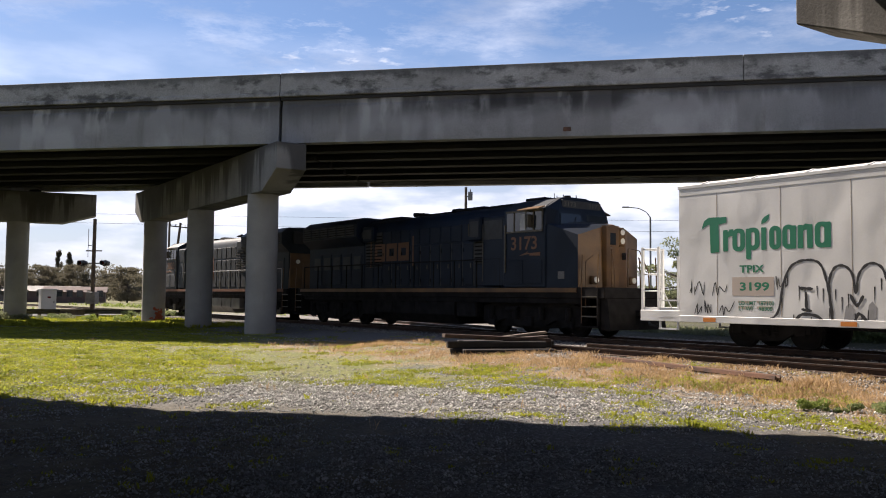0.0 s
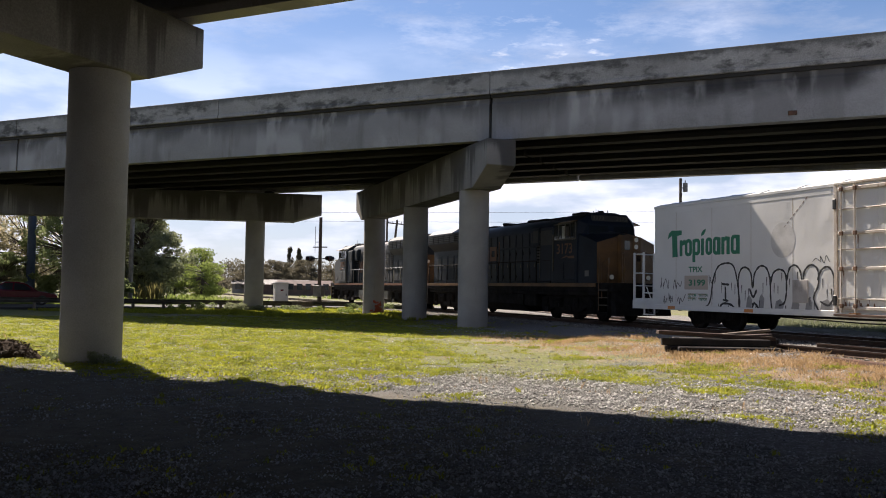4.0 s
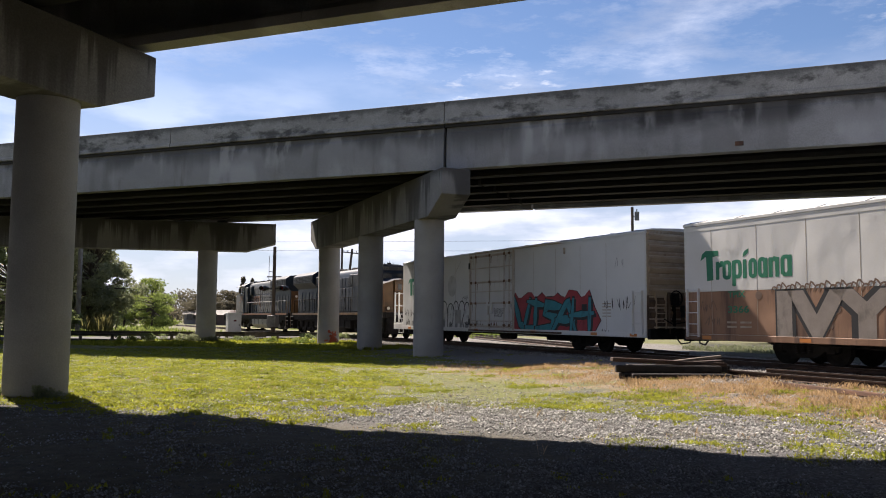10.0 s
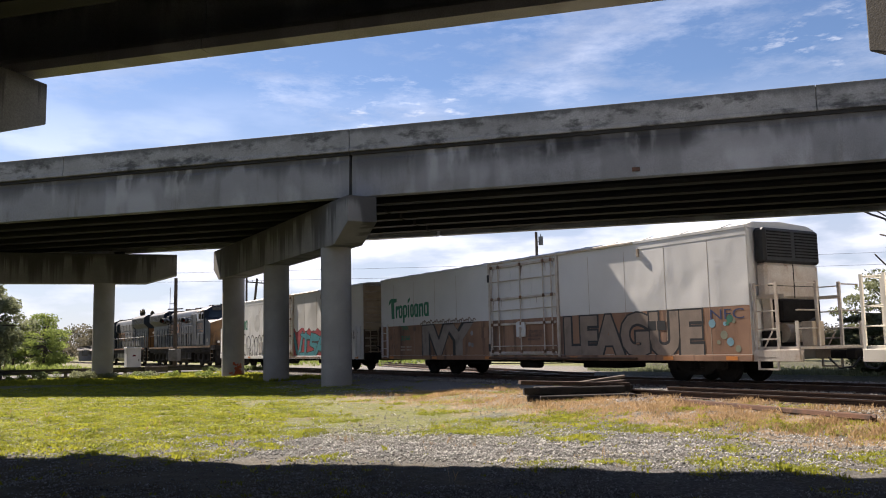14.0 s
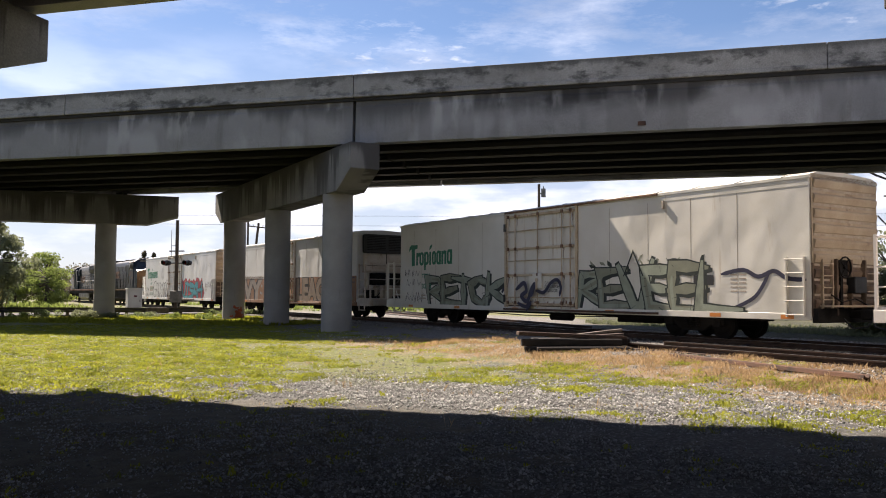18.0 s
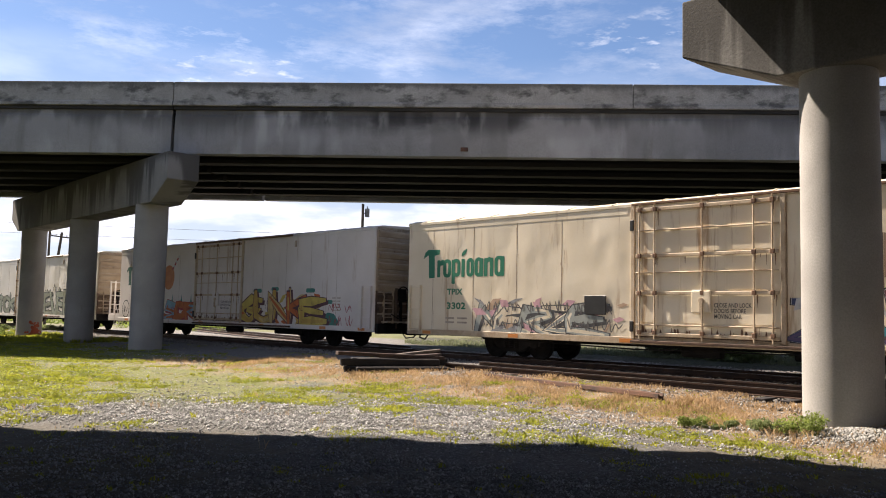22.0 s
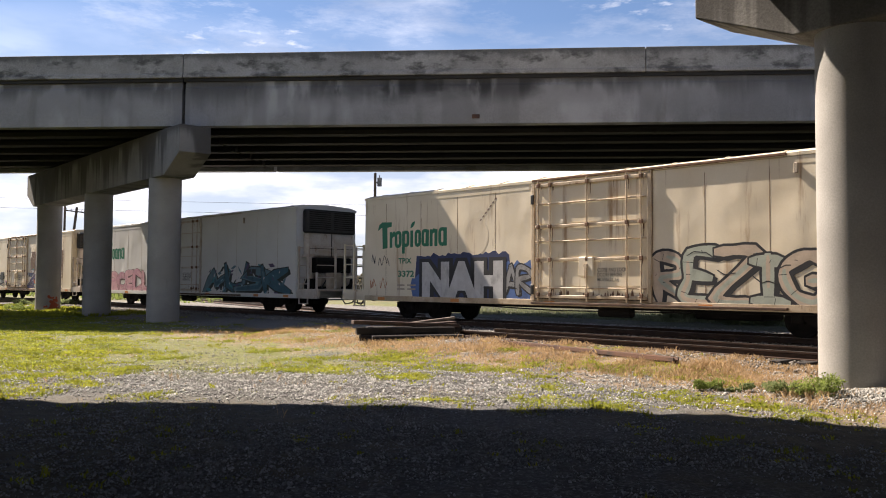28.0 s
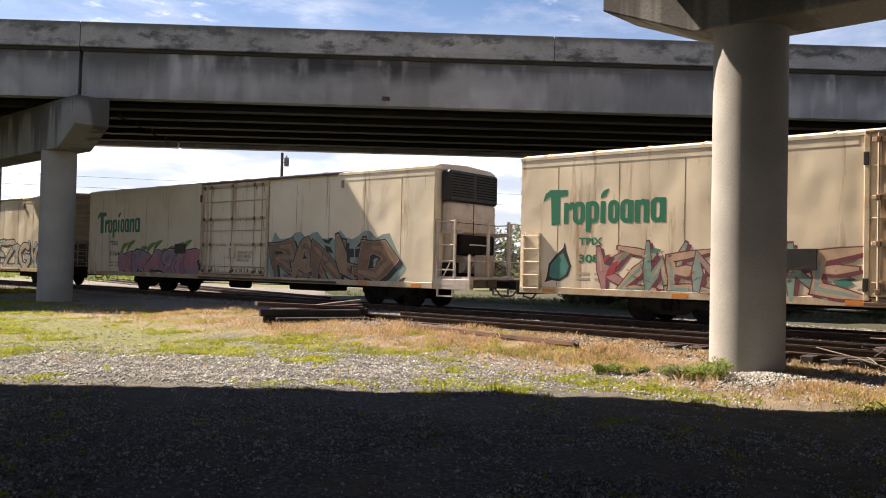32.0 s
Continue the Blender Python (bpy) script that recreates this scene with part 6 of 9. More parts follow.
decal("teal_dab", c, S_GREEN2, [[(18.2, 0.75), (19.4, 0.75), (19.6, 1.0), (19.3, 1.3), (18.9, 1.35), (18.5, 1.15)]], W + 0.0075, thick=0.002)
tagged_scrawl(c, 21, 18.9, 20.4, 0.75, 1.85, 12, 0.035, S_RED)

ring = [(0.85 + 0.42 * math.cos(t), 1.33 + 0.48 * math.sin(t)) for t in np.linspace(0, 6.2832, 24)[:-1]]
decal("ring_tag", c, INK, [ring], W + 0.011)
decal("ring_fill", c, P_PINK, [[(0.85 + (u - 0.85) * 0.9, 1.33 + (z - 1.33) * 0.9) for u, z in ring]], W + 0.014)
tagged_scrawl(c, 9, 0.55, 1.15, 1.0, 1.65, 9, 0.05, y=W + 0.018)

# fifth car: cream, rust-streaked block picture, navy and purple piece
c = reefer(-98.44, False, P_CREAM, "cream refrigerator car with rust streaks and navy graffiti", num="3302", seed=5)
graffiti(c, 51, 3.5, 8.1, 0.74, 1.80, "MERZE", [spray("grey_teal_spray", (0.40, 0.43, 0.39)), P_CREAM], None, False, 0.035, "faded grey-teal angular graffiti", ink=spray("slate_spray", (0.075, 0.075, 0.075)), fat=0.32)
shards(c, 57, 3.2, 9.1, 0.74, 1.85, 40, [S_PINK, S_GREY, S_PEACH, S_PINK], W + 0.0095, 1.2)
tagged_scrawl(c, 58, 3.4, 8.6, 0.9, 1.9, 9, 0.04, spray("grey_scrawl_spray", (0.13, 0.12, 0.115)), y=W + 0.05)
DARK_SPRAY = spray("soot_spray", (0.075, 0.052, 0.042))
blk = []
rng5 = random.Random(55)
for i in range(110):
    u = 14.15 + 6.15 * i / 110
    top = 3.42 if 0.06 < (i % 37) / 37 < 0.95 else 3.05
    wd, lowz, tz = rng5.uniform(0.055, 0.10), rng5.choice([0.75, 0.9, 1.2, 1.5, 1.9]) + rng5.uniform(0, 0.5), top - rng5.uniform(0, 0.06)
    blk.append([(u, lowz), (u + wd, lowz + rng5.uniform(-0.1, 0.1)), (u + wd, tz - rng5.uniform(0, 0.04)), (u, tz)])
tagged(decal("faded_block_paint", c, spray("brown_drip", (0.27, 0.18, 0.115)), [q for i, q in enumerate(blk) if i % 9], W + 0.010), kind="stuff")
for i, (a, d, z0, z1) in enumerate(((15.0, 15.45, 2.05, 2.75), (16.45, 16.6, 2.2, 2.9), (17.5, 17.62, 2.2, 2.8), (18.4, 19.9, 2.5, 2.62), (16.75, 16.95, 2.35, 2.7))):
    decal("faded_block", c, DARK_SPRAY, [rounded(a, d, z0, z1, 0.04)], W + 0.013)
tagged(decal("faded_block_paint", c, spray("dark_brown_drip", (0.11, 0.068, 0.046)), [[(q[0][0] + 0.01, max(q[0][1], 2.0)), (q[0][0] + 0.04, max(q[0][1], 2.0) + 0.05), (q[0][0] + 0.04, q[2][1]), (q[0][0] + 0.01, q[2][1])] for i, q in enumerate(blk) if i % 3 == 0 and q[2][1] > 2.9], W + 0.0115, thick=0.002), kind="stuff")
graffiti(c, 52, 13.7, 19.6, 0.74, 2.15, "ZNUSK", [S_NAVY, S_PURP, S_MAROON], None, False, 0.03, "navy, purple and maroon wild graffiti", y=W + 0.022, edge=S_WHITE, fat=0.34, fill_lines=26)
shards(c, 53, 13.8, 19.0, 0.74, 2.1, 40, [S_NAVY, S_ORG, S_TEAL, S_MAROON, S_WHITE, S_PURP], W + 0.0185)
shards(c, 54, 14.2, 19.6, 0.8, 1.9, 22, [S_WHITE, S_ORG, S_SKY2, S_NAVY], W + 0.095, 0.45)
flat(strip(Shape(), [(14.2, 1.45), (15.45, 2.1), (15.9, 1.25), (17.6, 1.95)], 0.06, W + 0.040), "white_edge", S_WHITE, c)
decal("swirl", c, S_MAUVE, [[(19.0 + 0.5 * math.cos(t), 1.2 + 0.42 * math.sin(t)) for t in np.linspace(0, 6.28, 20)[:-1]]], W + 0.032)
decal("swirl_core", c, S_NAVY, [[(19.05 + 0.28 * math.cos(t), 1.18 + 0.24 * math.sin(t)) for t in np.linspace(0, 6.28, 20)[:-1]]], W + 0.036)
Shape().box(-8.35, -7.6, W, W + 0.03, 1.45, 2.0, 0.01).ob("vent_box", BLACK, c)

S_BLUEGREY = spray("blue_grey_spray", (0.13, 0.24, 0.29))
# sixth car: white with pink and dark blue pieces
c = reefer(-123.68, False, P_WHITE, "white refrigerator car with pink and dark blue graffiti", num="3174", seed=6, bar=RUSTY_PALE)
graffiti(c, 61, 2.7, 9.1, 0.72, 2.05, "BOEDUS", [S_PINK, spray("rose_spray", (0.64, 0.33, 0.40))], None, True, 0.03, "pink bubble graffiti", edge=S_WHITE, fat=0.31, fill_lines=24, ink=S_MAROON)
graffiti(c, 62, 14.4, 20.8, 0.74, 2.15, "MUSK", [S_BLUEGREY, S_DKTEAL], None, False, 0.05, "dark blue angular graffiti", fat=0.34, ink=S_NIGHT)
shards(c, 66, 14.2, 20.9, 0.8, 2.1, 44, [S_PURP, S_TEAL, S_NIGHT, S_BLUEGREY], W + 0.0095, 0.9)
shards(c, 67, 14.4, 20.6, 0.85, 1.9, 22, [S_WHITE, S_SKY2, S_PURP], W + 0.1, 0.5)

# seventh car: cream with white block letters on blue
c = reefer(-150.05, True, P_CREAM, "cream refrigerator car with white block letter graffiti", num="3372", seed=7)


def ragged(u0, u1, z0, z1, n, amp, seed):
    """A bumpy spray cloud."""
    rng = random.Random(seed)
    top = [(u0 + (u1 - u0) * i / n, z1 - rng.uniform(0, 2.6 * amp)) for i in range(n + 1)]
    return [(u0 + 0.1, z0), (u0 - 0.08, (z0 + z1) / 2)] + top + [(u1 + 0.1, (z0 + z1) / 2), (u1 - 0.05, z0)]


decal("blue_cloud", c, S_NAVY, [ragged(2.95, 7.35, 0.70, 2.40, 30, 0.055, 5)], W + 0.010)
decal("blue_cloud", c, S_BLUE, [ragged(2.7, 3.25, 0.70, 1.75, 4, 0.12, 6)], W + 0.0115, thick=0.002)
decal("blue_cloud", c, S_BLUE, [ragged(7.15, 8.25, 0.70, 2.1, 6, 0.12, 7)], W + 0.0115, thick=0.002)
graffiti(c, 73, 7.2, 8.25, 0.95, 1.95, "AR", [S_GREY], None, True, 0.045, "small grey outlined graffiti", y=W + 0.014, fill_lines=14, fat=0.26)
g = lettering("graffiti", c, INK, "NAH", 3.1, 7.25, 0.70, 2.2, W + 0.030, 0.17, label="white block letter graffiti")
lettering("fill", g, S_WHITE, "NAH", 3.25, 7.1, 0.76, 2.08, W + 0.034, 0.07)
graffiti(c, 72, 12.7, 17.3, 0.74, 2.30, "REZIG", [spray("pale_peach_spray", (0.62, 0.50, 0.38)), spray("pale_mint_spray", (0.48, 0.52, 0.43))], None, True, 0.07, "outlined peach and mint graffiti", fill_lines=26)
graffiti(c, 74, 17.2, 18.9, 0.74, 2.30, "UC", [S_SKY2, S_YEL2], None, True, 0.05, "grey and yellow bubble graffiti", y=W + 0.02, fill_lines=6)
lettering("tag_word", c, INK, "LOWKS", LEN - 2.45, LEN - 1.75, 1.62, 1.95, W + 0.014, 0.0)
lettering("tag_word", c, INK, "JUPITER JAZZ", LEN - 2.0, LEN - 0.55, 0.84, 1.08, W + 0.014, 0.0)
decal("faded_fruit", c, P_TAN, [[(5.9 + 0.55 * math.cos(t), 2.9 + 0.62 * math.sin(t)) for t in np.linspace(0, 6.28, 24)[:-1]]], W + 0.011)
decal("straw_band", c, S_BROWN, [[(6.05 + 0.11 * i, 3.42 + 0.11 * i), (6.1 + 0.11 * i, 3.4 + 0.11 * i), (6.16 + 0.11 * i, 3.46 + 0.11 * i), (6.11 + 0.11 * i, 3.48 + 0.11 * i)] for i in range(7)], W + 0.013)
tagged_scrawl(c, 17, 0.3, 1.2, 1.9, 2.5, 9, 0.035, y=W + 0.012)
tagged_scrawl(c, 18, 0.3, 1.2, 1.0, 1.6, 9, 0.03, S_ORG, y=W + 0.012)

# eighth car: tan with mauve and brown pieces
c = reefer(-173.69, False, P_CREAM, "cream refrigerator car with mauve and brown graffiti", num="3164", seed=8)
graffiti(c, 81, 2.9, 9.0, 0.74, 1.85, "KRASE", [spray("rose_pink_spray", (0.56, 0.24, 0.27)), S_MAUVE], None, True, 0.07, "mauve and pink graffiti", fat=0.33, edge=S_WHITE, fill_lines=12)
for i in range(11):
    ul, zl, tl = 2.95 + 0.55 * i, 1.72 + 0.1 * (i % 2), 0.28 * (-1) ** (i // 2)
    flat(strip(Shape(), smoothed([(ul, zl), (ul + 0.2, zl + 0.16 + tl * 0.3), (ul + 0.5, zl + 0.24 + tl * 0.5)]), 0.2, W + 0.008, widths=[0.5 + 0.6 * math.sin(0.3 * k) for k in range(11)]), "green_lick", S_LIME, c)
graffiti(c, 82, 13.9, 19.8, 0.74, 2.28, "RANUD", [S_BROWN2, spray("light_umber_spray", (0.36, 0.24, 0.15))], S_MINT2, False, 0.06, "brown block graffiti on mint", fat=0.46, rim=False, edge=S_PEACH)
shards(c, 86, 14.0, 20.6, 0.8, 2.2, 26, [INK, S_BROWN2, INK], W + 0.0085, 1.0)
Shape().box(-8.1, -7.3, W, W + 0.03, 1.7, 2.1, 0.01).ob("vent_box", BLACK, c)

# ninth car: tan with a teal and rose piece
c = reefer(-198.72, False, P_TAN, "tan refrigerator car with teal and rose graffiti", num="3080", seed=9)
graffiti(c, 91, 2.6, 9.0, 0.74, 2.05, "KZWENRSKE", [spray("rust_rose", (0.52, 0.27, 0.25)), S_PEACH, S_MINT, S_PEACH, S_MINT2], None, False, 0.035, "teal and rose angular graffiti", fat=0.40, fill_lines=30, ink=spray("dark_rose_spray", (0.20, 0.05, 0.07)))
shards(c, 94, 2.8, 9.2, 0.74, 1.9, 30, [S_RED, S_OLIVE, S_PEACH, S_MAROON, S_GREEN2], W + 0.0095)
shards(c, 95, 2.8, 9.0, 0.8, 1.8, 16, [S_RED, S_PEACH, INK], W + 0.1, 0.4)
decal("leaf_outline", c, INK, [[(0.92, 1.12), (0.98, 1.5), (1.2, 1.75), (1.45, 1.95), (1.50, 2.12), (1.56, 1.85), (1.72, 1.45), (1.62, 1.18), (1.35, 1.02), (1.08, 1.04), (0.85, 0.98)]], W + 0.010, "dark green leaf-like graffiti", 0.002)
decal("leaf_fill", c, S_GREEN2, [[(1.0, 1.16), (1.05, 1.48), (1.25, 1.70), (1.45, 1.82), (1.64, 1.45), (1.55, 1.22), (1.34, 1.09), (1.12, 1.10)]], W + 0.014, thick=0.002)
Shape().box(-8.2, -7.3, W, W + 0.04, 1.45, 1.95, 0.01).ob("vent_box", BLACK, c)


# ---- locomotives ----
L_BLUE = material("locomotive_blue", (0.008, 0.0165, 0.033), (0.005, 0.010, 0.021), 0.8, 0.46, 0, 30, 0.03, (0.009, 0.009, 0.010), 0.6, (1.5, 1.5, 0.3), spec=0.20)
L_GREY = material("weathered_grey_blue", (0.026, 0.036, 0.047), (0.014, 0.020, 0.026), 0.8, 0.52, 0, 30, 0.03, (0.012, 0.012, 0.013), 0.55, (1.5, 1.5, 0.3), spec=0.18)
for m, dust in ((L_BLUE, 0.04), (L_GREY, 0.10)):      # a film of dust
    q = m.node_tree.nodes["Principled BSDF"].inputs
    q["Sheen Weight"].default_value, q["Sheen Roughness"].default_value, q["Sheen Tint"].default_value = dust, 0.35, (0.85, 0.84, 0.82, 1)
L_YEL = material("locomotive_yellow", (0.165, 0.078, 0.015), (0.085, 0.040, 0.010), 1.5, 0.45, 0, 30, 0.05, (0.10, 0.06, 0.03), 0.62, (2, 2, 0.6))
L_GOLD = plain("faded_gold", (0.15, 0.072, 0.034), 0.6)
L_ORANGE = plain("faded_orange", (0.15, 0.062, 0.026), 0.6)
GLASS = plain("dark_window_glass", (0.02, 0.025, 0.03), 0.06)
FUEL = material("dusty_grey_tank", (0.20, 0.195, 0.185), (0.12, 0.115, 0.11), 2, 0.6)
TANK = material("sunlit_silver_tank", (0.20, 0.197, 0.188), (0.12, 0.117, 0.11), 2, 0.45, 0.2)
RAIL_PAINT = material("sunlit_handrail_paint", (0.42, 0.41, 0.38), (0.28, 0.27, 0.25), 5, 0.4, 0.3)
LAMP = plain("lamp_lens", (0.75, 0.72, 0.62), 0.15)
HANDRAIL = material("handrail_paint", (0.12, 0.105, 0.075), (0.07, 0.062, 0.05), 5, 0.5, 0.2)


def locomotive(m, label, hood, num):
    """A six-axle road locomotive; its space: x from the tail (0) to the nose (19.9), z over the rails."""
    gold = L_GOLD if hood is L_BLUE else L_ORANGE
    stripe = L_YEL if hood is L_BLUE else L_ORANGE
    # sun and shade put into colour: pale fittings on the lead, dark on the rear
    rail_mat, steel = (STEEL_DK, STEEL_DK) if hood is L_BLUE else (RAIL_PAINT, TANK)
    e = thing("diesel_locomotive", m, label, "locomotive", "locomotives")
    fr = Shape().box(0.25, 20.6, -1.5, 1.5, 1.30, 1.66, 0.03).ob("frame", STEEL_DK, e)
    for sg in (-1, 1):
        Shape().box(0.6, 19.4, sg * 1.5, sg * 1.53, 1.50, 1.65).ob("sill_stripe", stripe, fr)
    roof = [(-1.1, 1.66), (1.1, 1.66), (1.1, 4.28), (0.98, 4.52), (0.72, 4.72), (-0.72, 4.72), (-0.98, 4.52), (-1.1, 4.28)]
    soft_edges(Shape().prism(roof, "x", 1.0, 15.9).ob("engine_hood", hood, e), 40)
    # radiator with flared wings at the tail
    wing = [(-1.12, 1.66), (1.12, 1.66), (1.12, 3.62), (1.56, 4.02), (1.56, 4.62), (1.16, 4.90), (-1.16, 4.90), (-1.56, 4.62), (-1.56, 4.02), (-1.12, 3.62)]
    rad = Shape().prism(wing, "x", 0.78, 5.9).ob("radiator", hood, e)
    bv = rad.modifiers.new("edge", "BEVEL")
    bv.width, bv.segments, bv.limit_method = 0.03, 2, "ANGLE"
    for sg in (-1, 1):
        for i in range(6):
            x = 1.0 + 0.8 * i
            g = Shape().box(x, x + 0.68, sg * 1.55, sg * 1.575, 4.08, 4.56).ob("radiator_grille", BLACK, rad)
            for k in range(4):
                Shape().box(x + 0.02, x + 0.66, sg * 1.575, sg * 1.60, 4.13 + 0.11 * k, 4.16 + 0.11 * k).ob("slat", STEEL_DK, g)
        for i in range(5):
            x = 1.25 + 0.92 * i
            Shape().box(x, x + 0.80, sg * 1.12, sg * 1.15, 1.85, 3.30, 0.012).ob("radiator_door", hood, rad)
            Shape().box(x + 0.10, x + 0.70, sg * 1.15, sg * 1.162, 2.55, 3.15).ob("screen", BLACK, rad)
    for i in range(3):
        Shape().tube((1.75 + 1.45 * i, 0, 4.88), (1.75 + 1.45 * i, 0, 4.97), 0.55, 20).ob("fan_housing", STEEL_DK, rad)
    tail = Shape().box(0.72, 0.80, -1.06, 1.06, 1.70, 3.55, 0.02).ob("tail_panel", L_YEL, e, "yellow tail panel")
    Shape().box(0.69, 0.73, -0.32, 0.32, 1.75, 3.05, 0.01).ob("tail_door", L_YEL, tail)
    Shape().tube((0.66, -0.62, 3.1), (0.74, -0.62, 3.1), 0.11, 12).tube((0.66, 0.62, 3.1), (0.74, 0.62, 3.1), 0.11, 12).ob("tail_light", LAMP, tail)
    Shape().box(0.70, 0.77, -0.9, 0.9, 4.05, 4.7, 0.02).ob("radiator_end_cover", BLACK, rad)
    for sg in (-1, 1):
        for i in range(14):
            x = 6.05 + 0.70 * i
            if i in (0, 1, 11, 12):
                gr = Shape().box(x, x + 0.62, sg * 1.1, sg * 1.13, 2.6, 4.15).ob("air_grille", BLACK, e)
                for k in range(10):
                    Shape().prism([(sg * 1.13, 2.66 + 0.145 * k), (sg * 1.17, 2.64 + 0.145 * k), (sg * 1.13, 2.70 + 0.145 * k)], "x", x + 0.03, x + 0.59).ob("louvre", STEEL_DK, gr)
                Shape().box(x + 0.02, x + 0.60, sg * 1.1, sg * 1.135, 1.75, 2.52, 0.01).ob("hood_door", hood, e)
            else:
                d = Shape().box(x, x + 0.60, sg * 1.1, sg * 1.135, 1.78, 3.40, 0.012).ob("hood_door", hood, e)
                Shape().box(x + 0.61, x + 0.69, sg * 1.1, sg * 1.108, 1.75, 3.45).ob("door_gap", BLACK, e)
                for zz in (1.98, 3.15):
                    Shape().tube((x + 0.02, sg * 1.145, zz - 0.07), (x + 0.02, sg * 1.145, zz + 0.07), 0.02, 6).ob("hinge", STEEL_DK, d)
                Shape().box(x + 0.46, x + 0.52, sg * 1.13, sg * 1.16, 2.45, 2.62).ob("latch", HANDRAIL, d)
                Shape().box(x, x + 0.60, sg * 1.1, sg * 1.13, 3.50, 4.15, 0.012).ob("upper_panel", hood, e)
        # housings that stand out from the hood
        for x, w, z0, z1, dpt in ((6.0, 0.9, 3.75, 4.45, 1.34), (13.6, 0.75, 3.45, 4.35, 1.36), (14.6, 1.25, 1.7, 4.30, 1.48)):
            h = Shape().box(x, x + w, sg * 1.0, sg * dpt, z0, z1, 0.06).ob("housing", hood, e)
            Shape().box(x + 0.12, x + w - 0.12, sg * dpt, sg * (dpt + 0.012), max(z0 + 0.15, z1 - 0.85), z1 - 0.15).ob("housing_screen", BLACK, h)
            Shape().tube((x + 0.1, sg * (dpt + 0.05), z0 + 0.2), (x + 0.1, sg * (dpt + 0.05), z1 - 0.25), 0.016, 6).ob("grab_rail", HANDRAIL, h)
        if hood is L_BLUE:
            box3 = ((6.78, 7.62), (7.72, 8.52), (8.62, 9.42))
            y0, y1, z0, z1 = sg * 1.134, sg * 1.146, 2.85, 3.62
        else:
            box3 = ((11.0, 11.9), (12.05, 12.9), (13.0, 13.5))
            y0, y1, z0, z1 = sg * 1.134, sg * 1.146, 2.5, 3.35
        mk = Shape().box(box3[0][0] - 0.34, box3[0][0] - 0.26, y0, y1, z0 - 0.25, z1 + 0.25).ob("maker_mark", gold, e, "faded gold maker's mark in plain blocks")
        Shape().box(box3[2][1] + 0.26, box3[2][1] + 0.34, y0, y1, z0 - 0.25, z1 + 0.25).ob("block", gold, mk)
        for a, b in box3:      # hollow blocks
            t = 0.22
            for q in ((a, a + t, z0, z1), (b - t, b, z0, z1), (a, b, z1 - t, z1 + 0.004), (a, b, z0 - 0.004, z0 + t)):
                Shape().box(q[0], q[1], y0, y1 + sg * 0.001, q[2], q[3], 0.03).ob("block", gold, mk)
    for x, w, h in ((6.3, 1.7, 0.14), (9.4, 2.1, 0.10), (12.0, 1.6, 0.16), (13.9, 1.6, 0.12)):
        Shape().box(x, x + w, -0.55, 0.55, 4.70, 4.72 + h, 0.05).ob("roof_box", STEEL_DK, e)
    Shape().box(11.2, 11.8, -0.3, 0.3, 4.70, 4.95, 0.06).ob("exhaust_stack", STEEL_DK, e)
    horn = Shape().box(8.75, 9.25, -0.35, 0.35, 4.72, 4.80, 0.02).ob("horn", STEEL_DK, e)
    for y in (-0.25, 0.0, 0.25):
        Shape().tube((8.6, y, 4.90), (9.3, y, 4.90), 0.10, 10, 0.035).ob("horn_bell", STEEL_DK, horn)
    # cab with a peaked roof, wide at the eaves
    eaves = [(-1.55, 1.66), (1.55, 1.66), (1.55, 4.12), (1.50, 4.46), (1.02, 4.74), (0.5, 4.86), (-0.5, 4.86), (-1.02, 4.74), (-1.50, 4.46), (-1.55, 4.12)]
    cab = Shape().prism(eaves, "x", 15.85, 18.0).ob("cab", hood, e)
    bv = cab.modifiers.new("edge", "BEVEL")
    bv.width, bv.segments, bv.limit_method = 0.04, 2, "ANGLE"
    for sg in (-1, 1):
        wf = Shape().box(16.02, 17.86, sg * 1.54, sg * 1.585, 3.60, 3.66).box(16.02, 17.86, sg * 1.54, sg * 1.585, 4.32, 4.38).ob("window_frame", HANDRAIL, cab)
        for a, b in ((16.06, 16.42), (16.50, 17.02), (17.06, 17.40), (17.50, 17.84)):
            Shape().box(a, b, sg * 1.55, sg * 1.566, 3.66, 4.32).ob("pane", GLASS, wf)
            Shape().box(b, b + 0.05, sg * 1.54, sg * 1.58, 3.64, 4.34).ob("mullion", HANDRAIL, wf)
        # white strip on the glass, painted for the daylight seen through the cab
        Shape().box(16.75, 17.0, sg * 1.565, sg * 1.575, 3.68, 4.25).ob("pane_daylight", S_WHITE, wf)
        Shape().prism([(sg * 1.52, 4.44), (sg * 1.86, 4.34), (sg * 1.86, 4.37), (sg * 1.52, 4.48)], "x", 16.9, 17.95).ob("sunshade", L_YEL, cab)
        Shape().box(17.30, 17.36, sg * 1.58, sg * 1.78, 3.75, 4.2, 0.01).ob("wing_mirror", HANDRAIL, cab)
        Shape().box(15.95, 16.02, sg * 1.56, sg * 1.6, 2.2, 3.9).ob("cab_grab_rail", HANDRAIL, cab)
        for x0, x1 in ((16.1, 16.9), (17.05, 17.85)):
            Shape().box(x0, x1, sg * 1.55, sg * 1.575, 1.80, 2.62, 0.015).ob("cab_locker", hood, cab)
        zig = [(17.75, 2.76), (17.2, 2.78), (17.25, 2.84), (16.7, 2.78), (17.15, 2.92), (17.1, 2.86), (17.75, 2.88)]
        Shape().prism(zig, "y", sg * 1.55, sg * 1.562).ob("bolt_mark", L_GOLD, cab)
        vs, fs = text_mesh(num, 0.02)
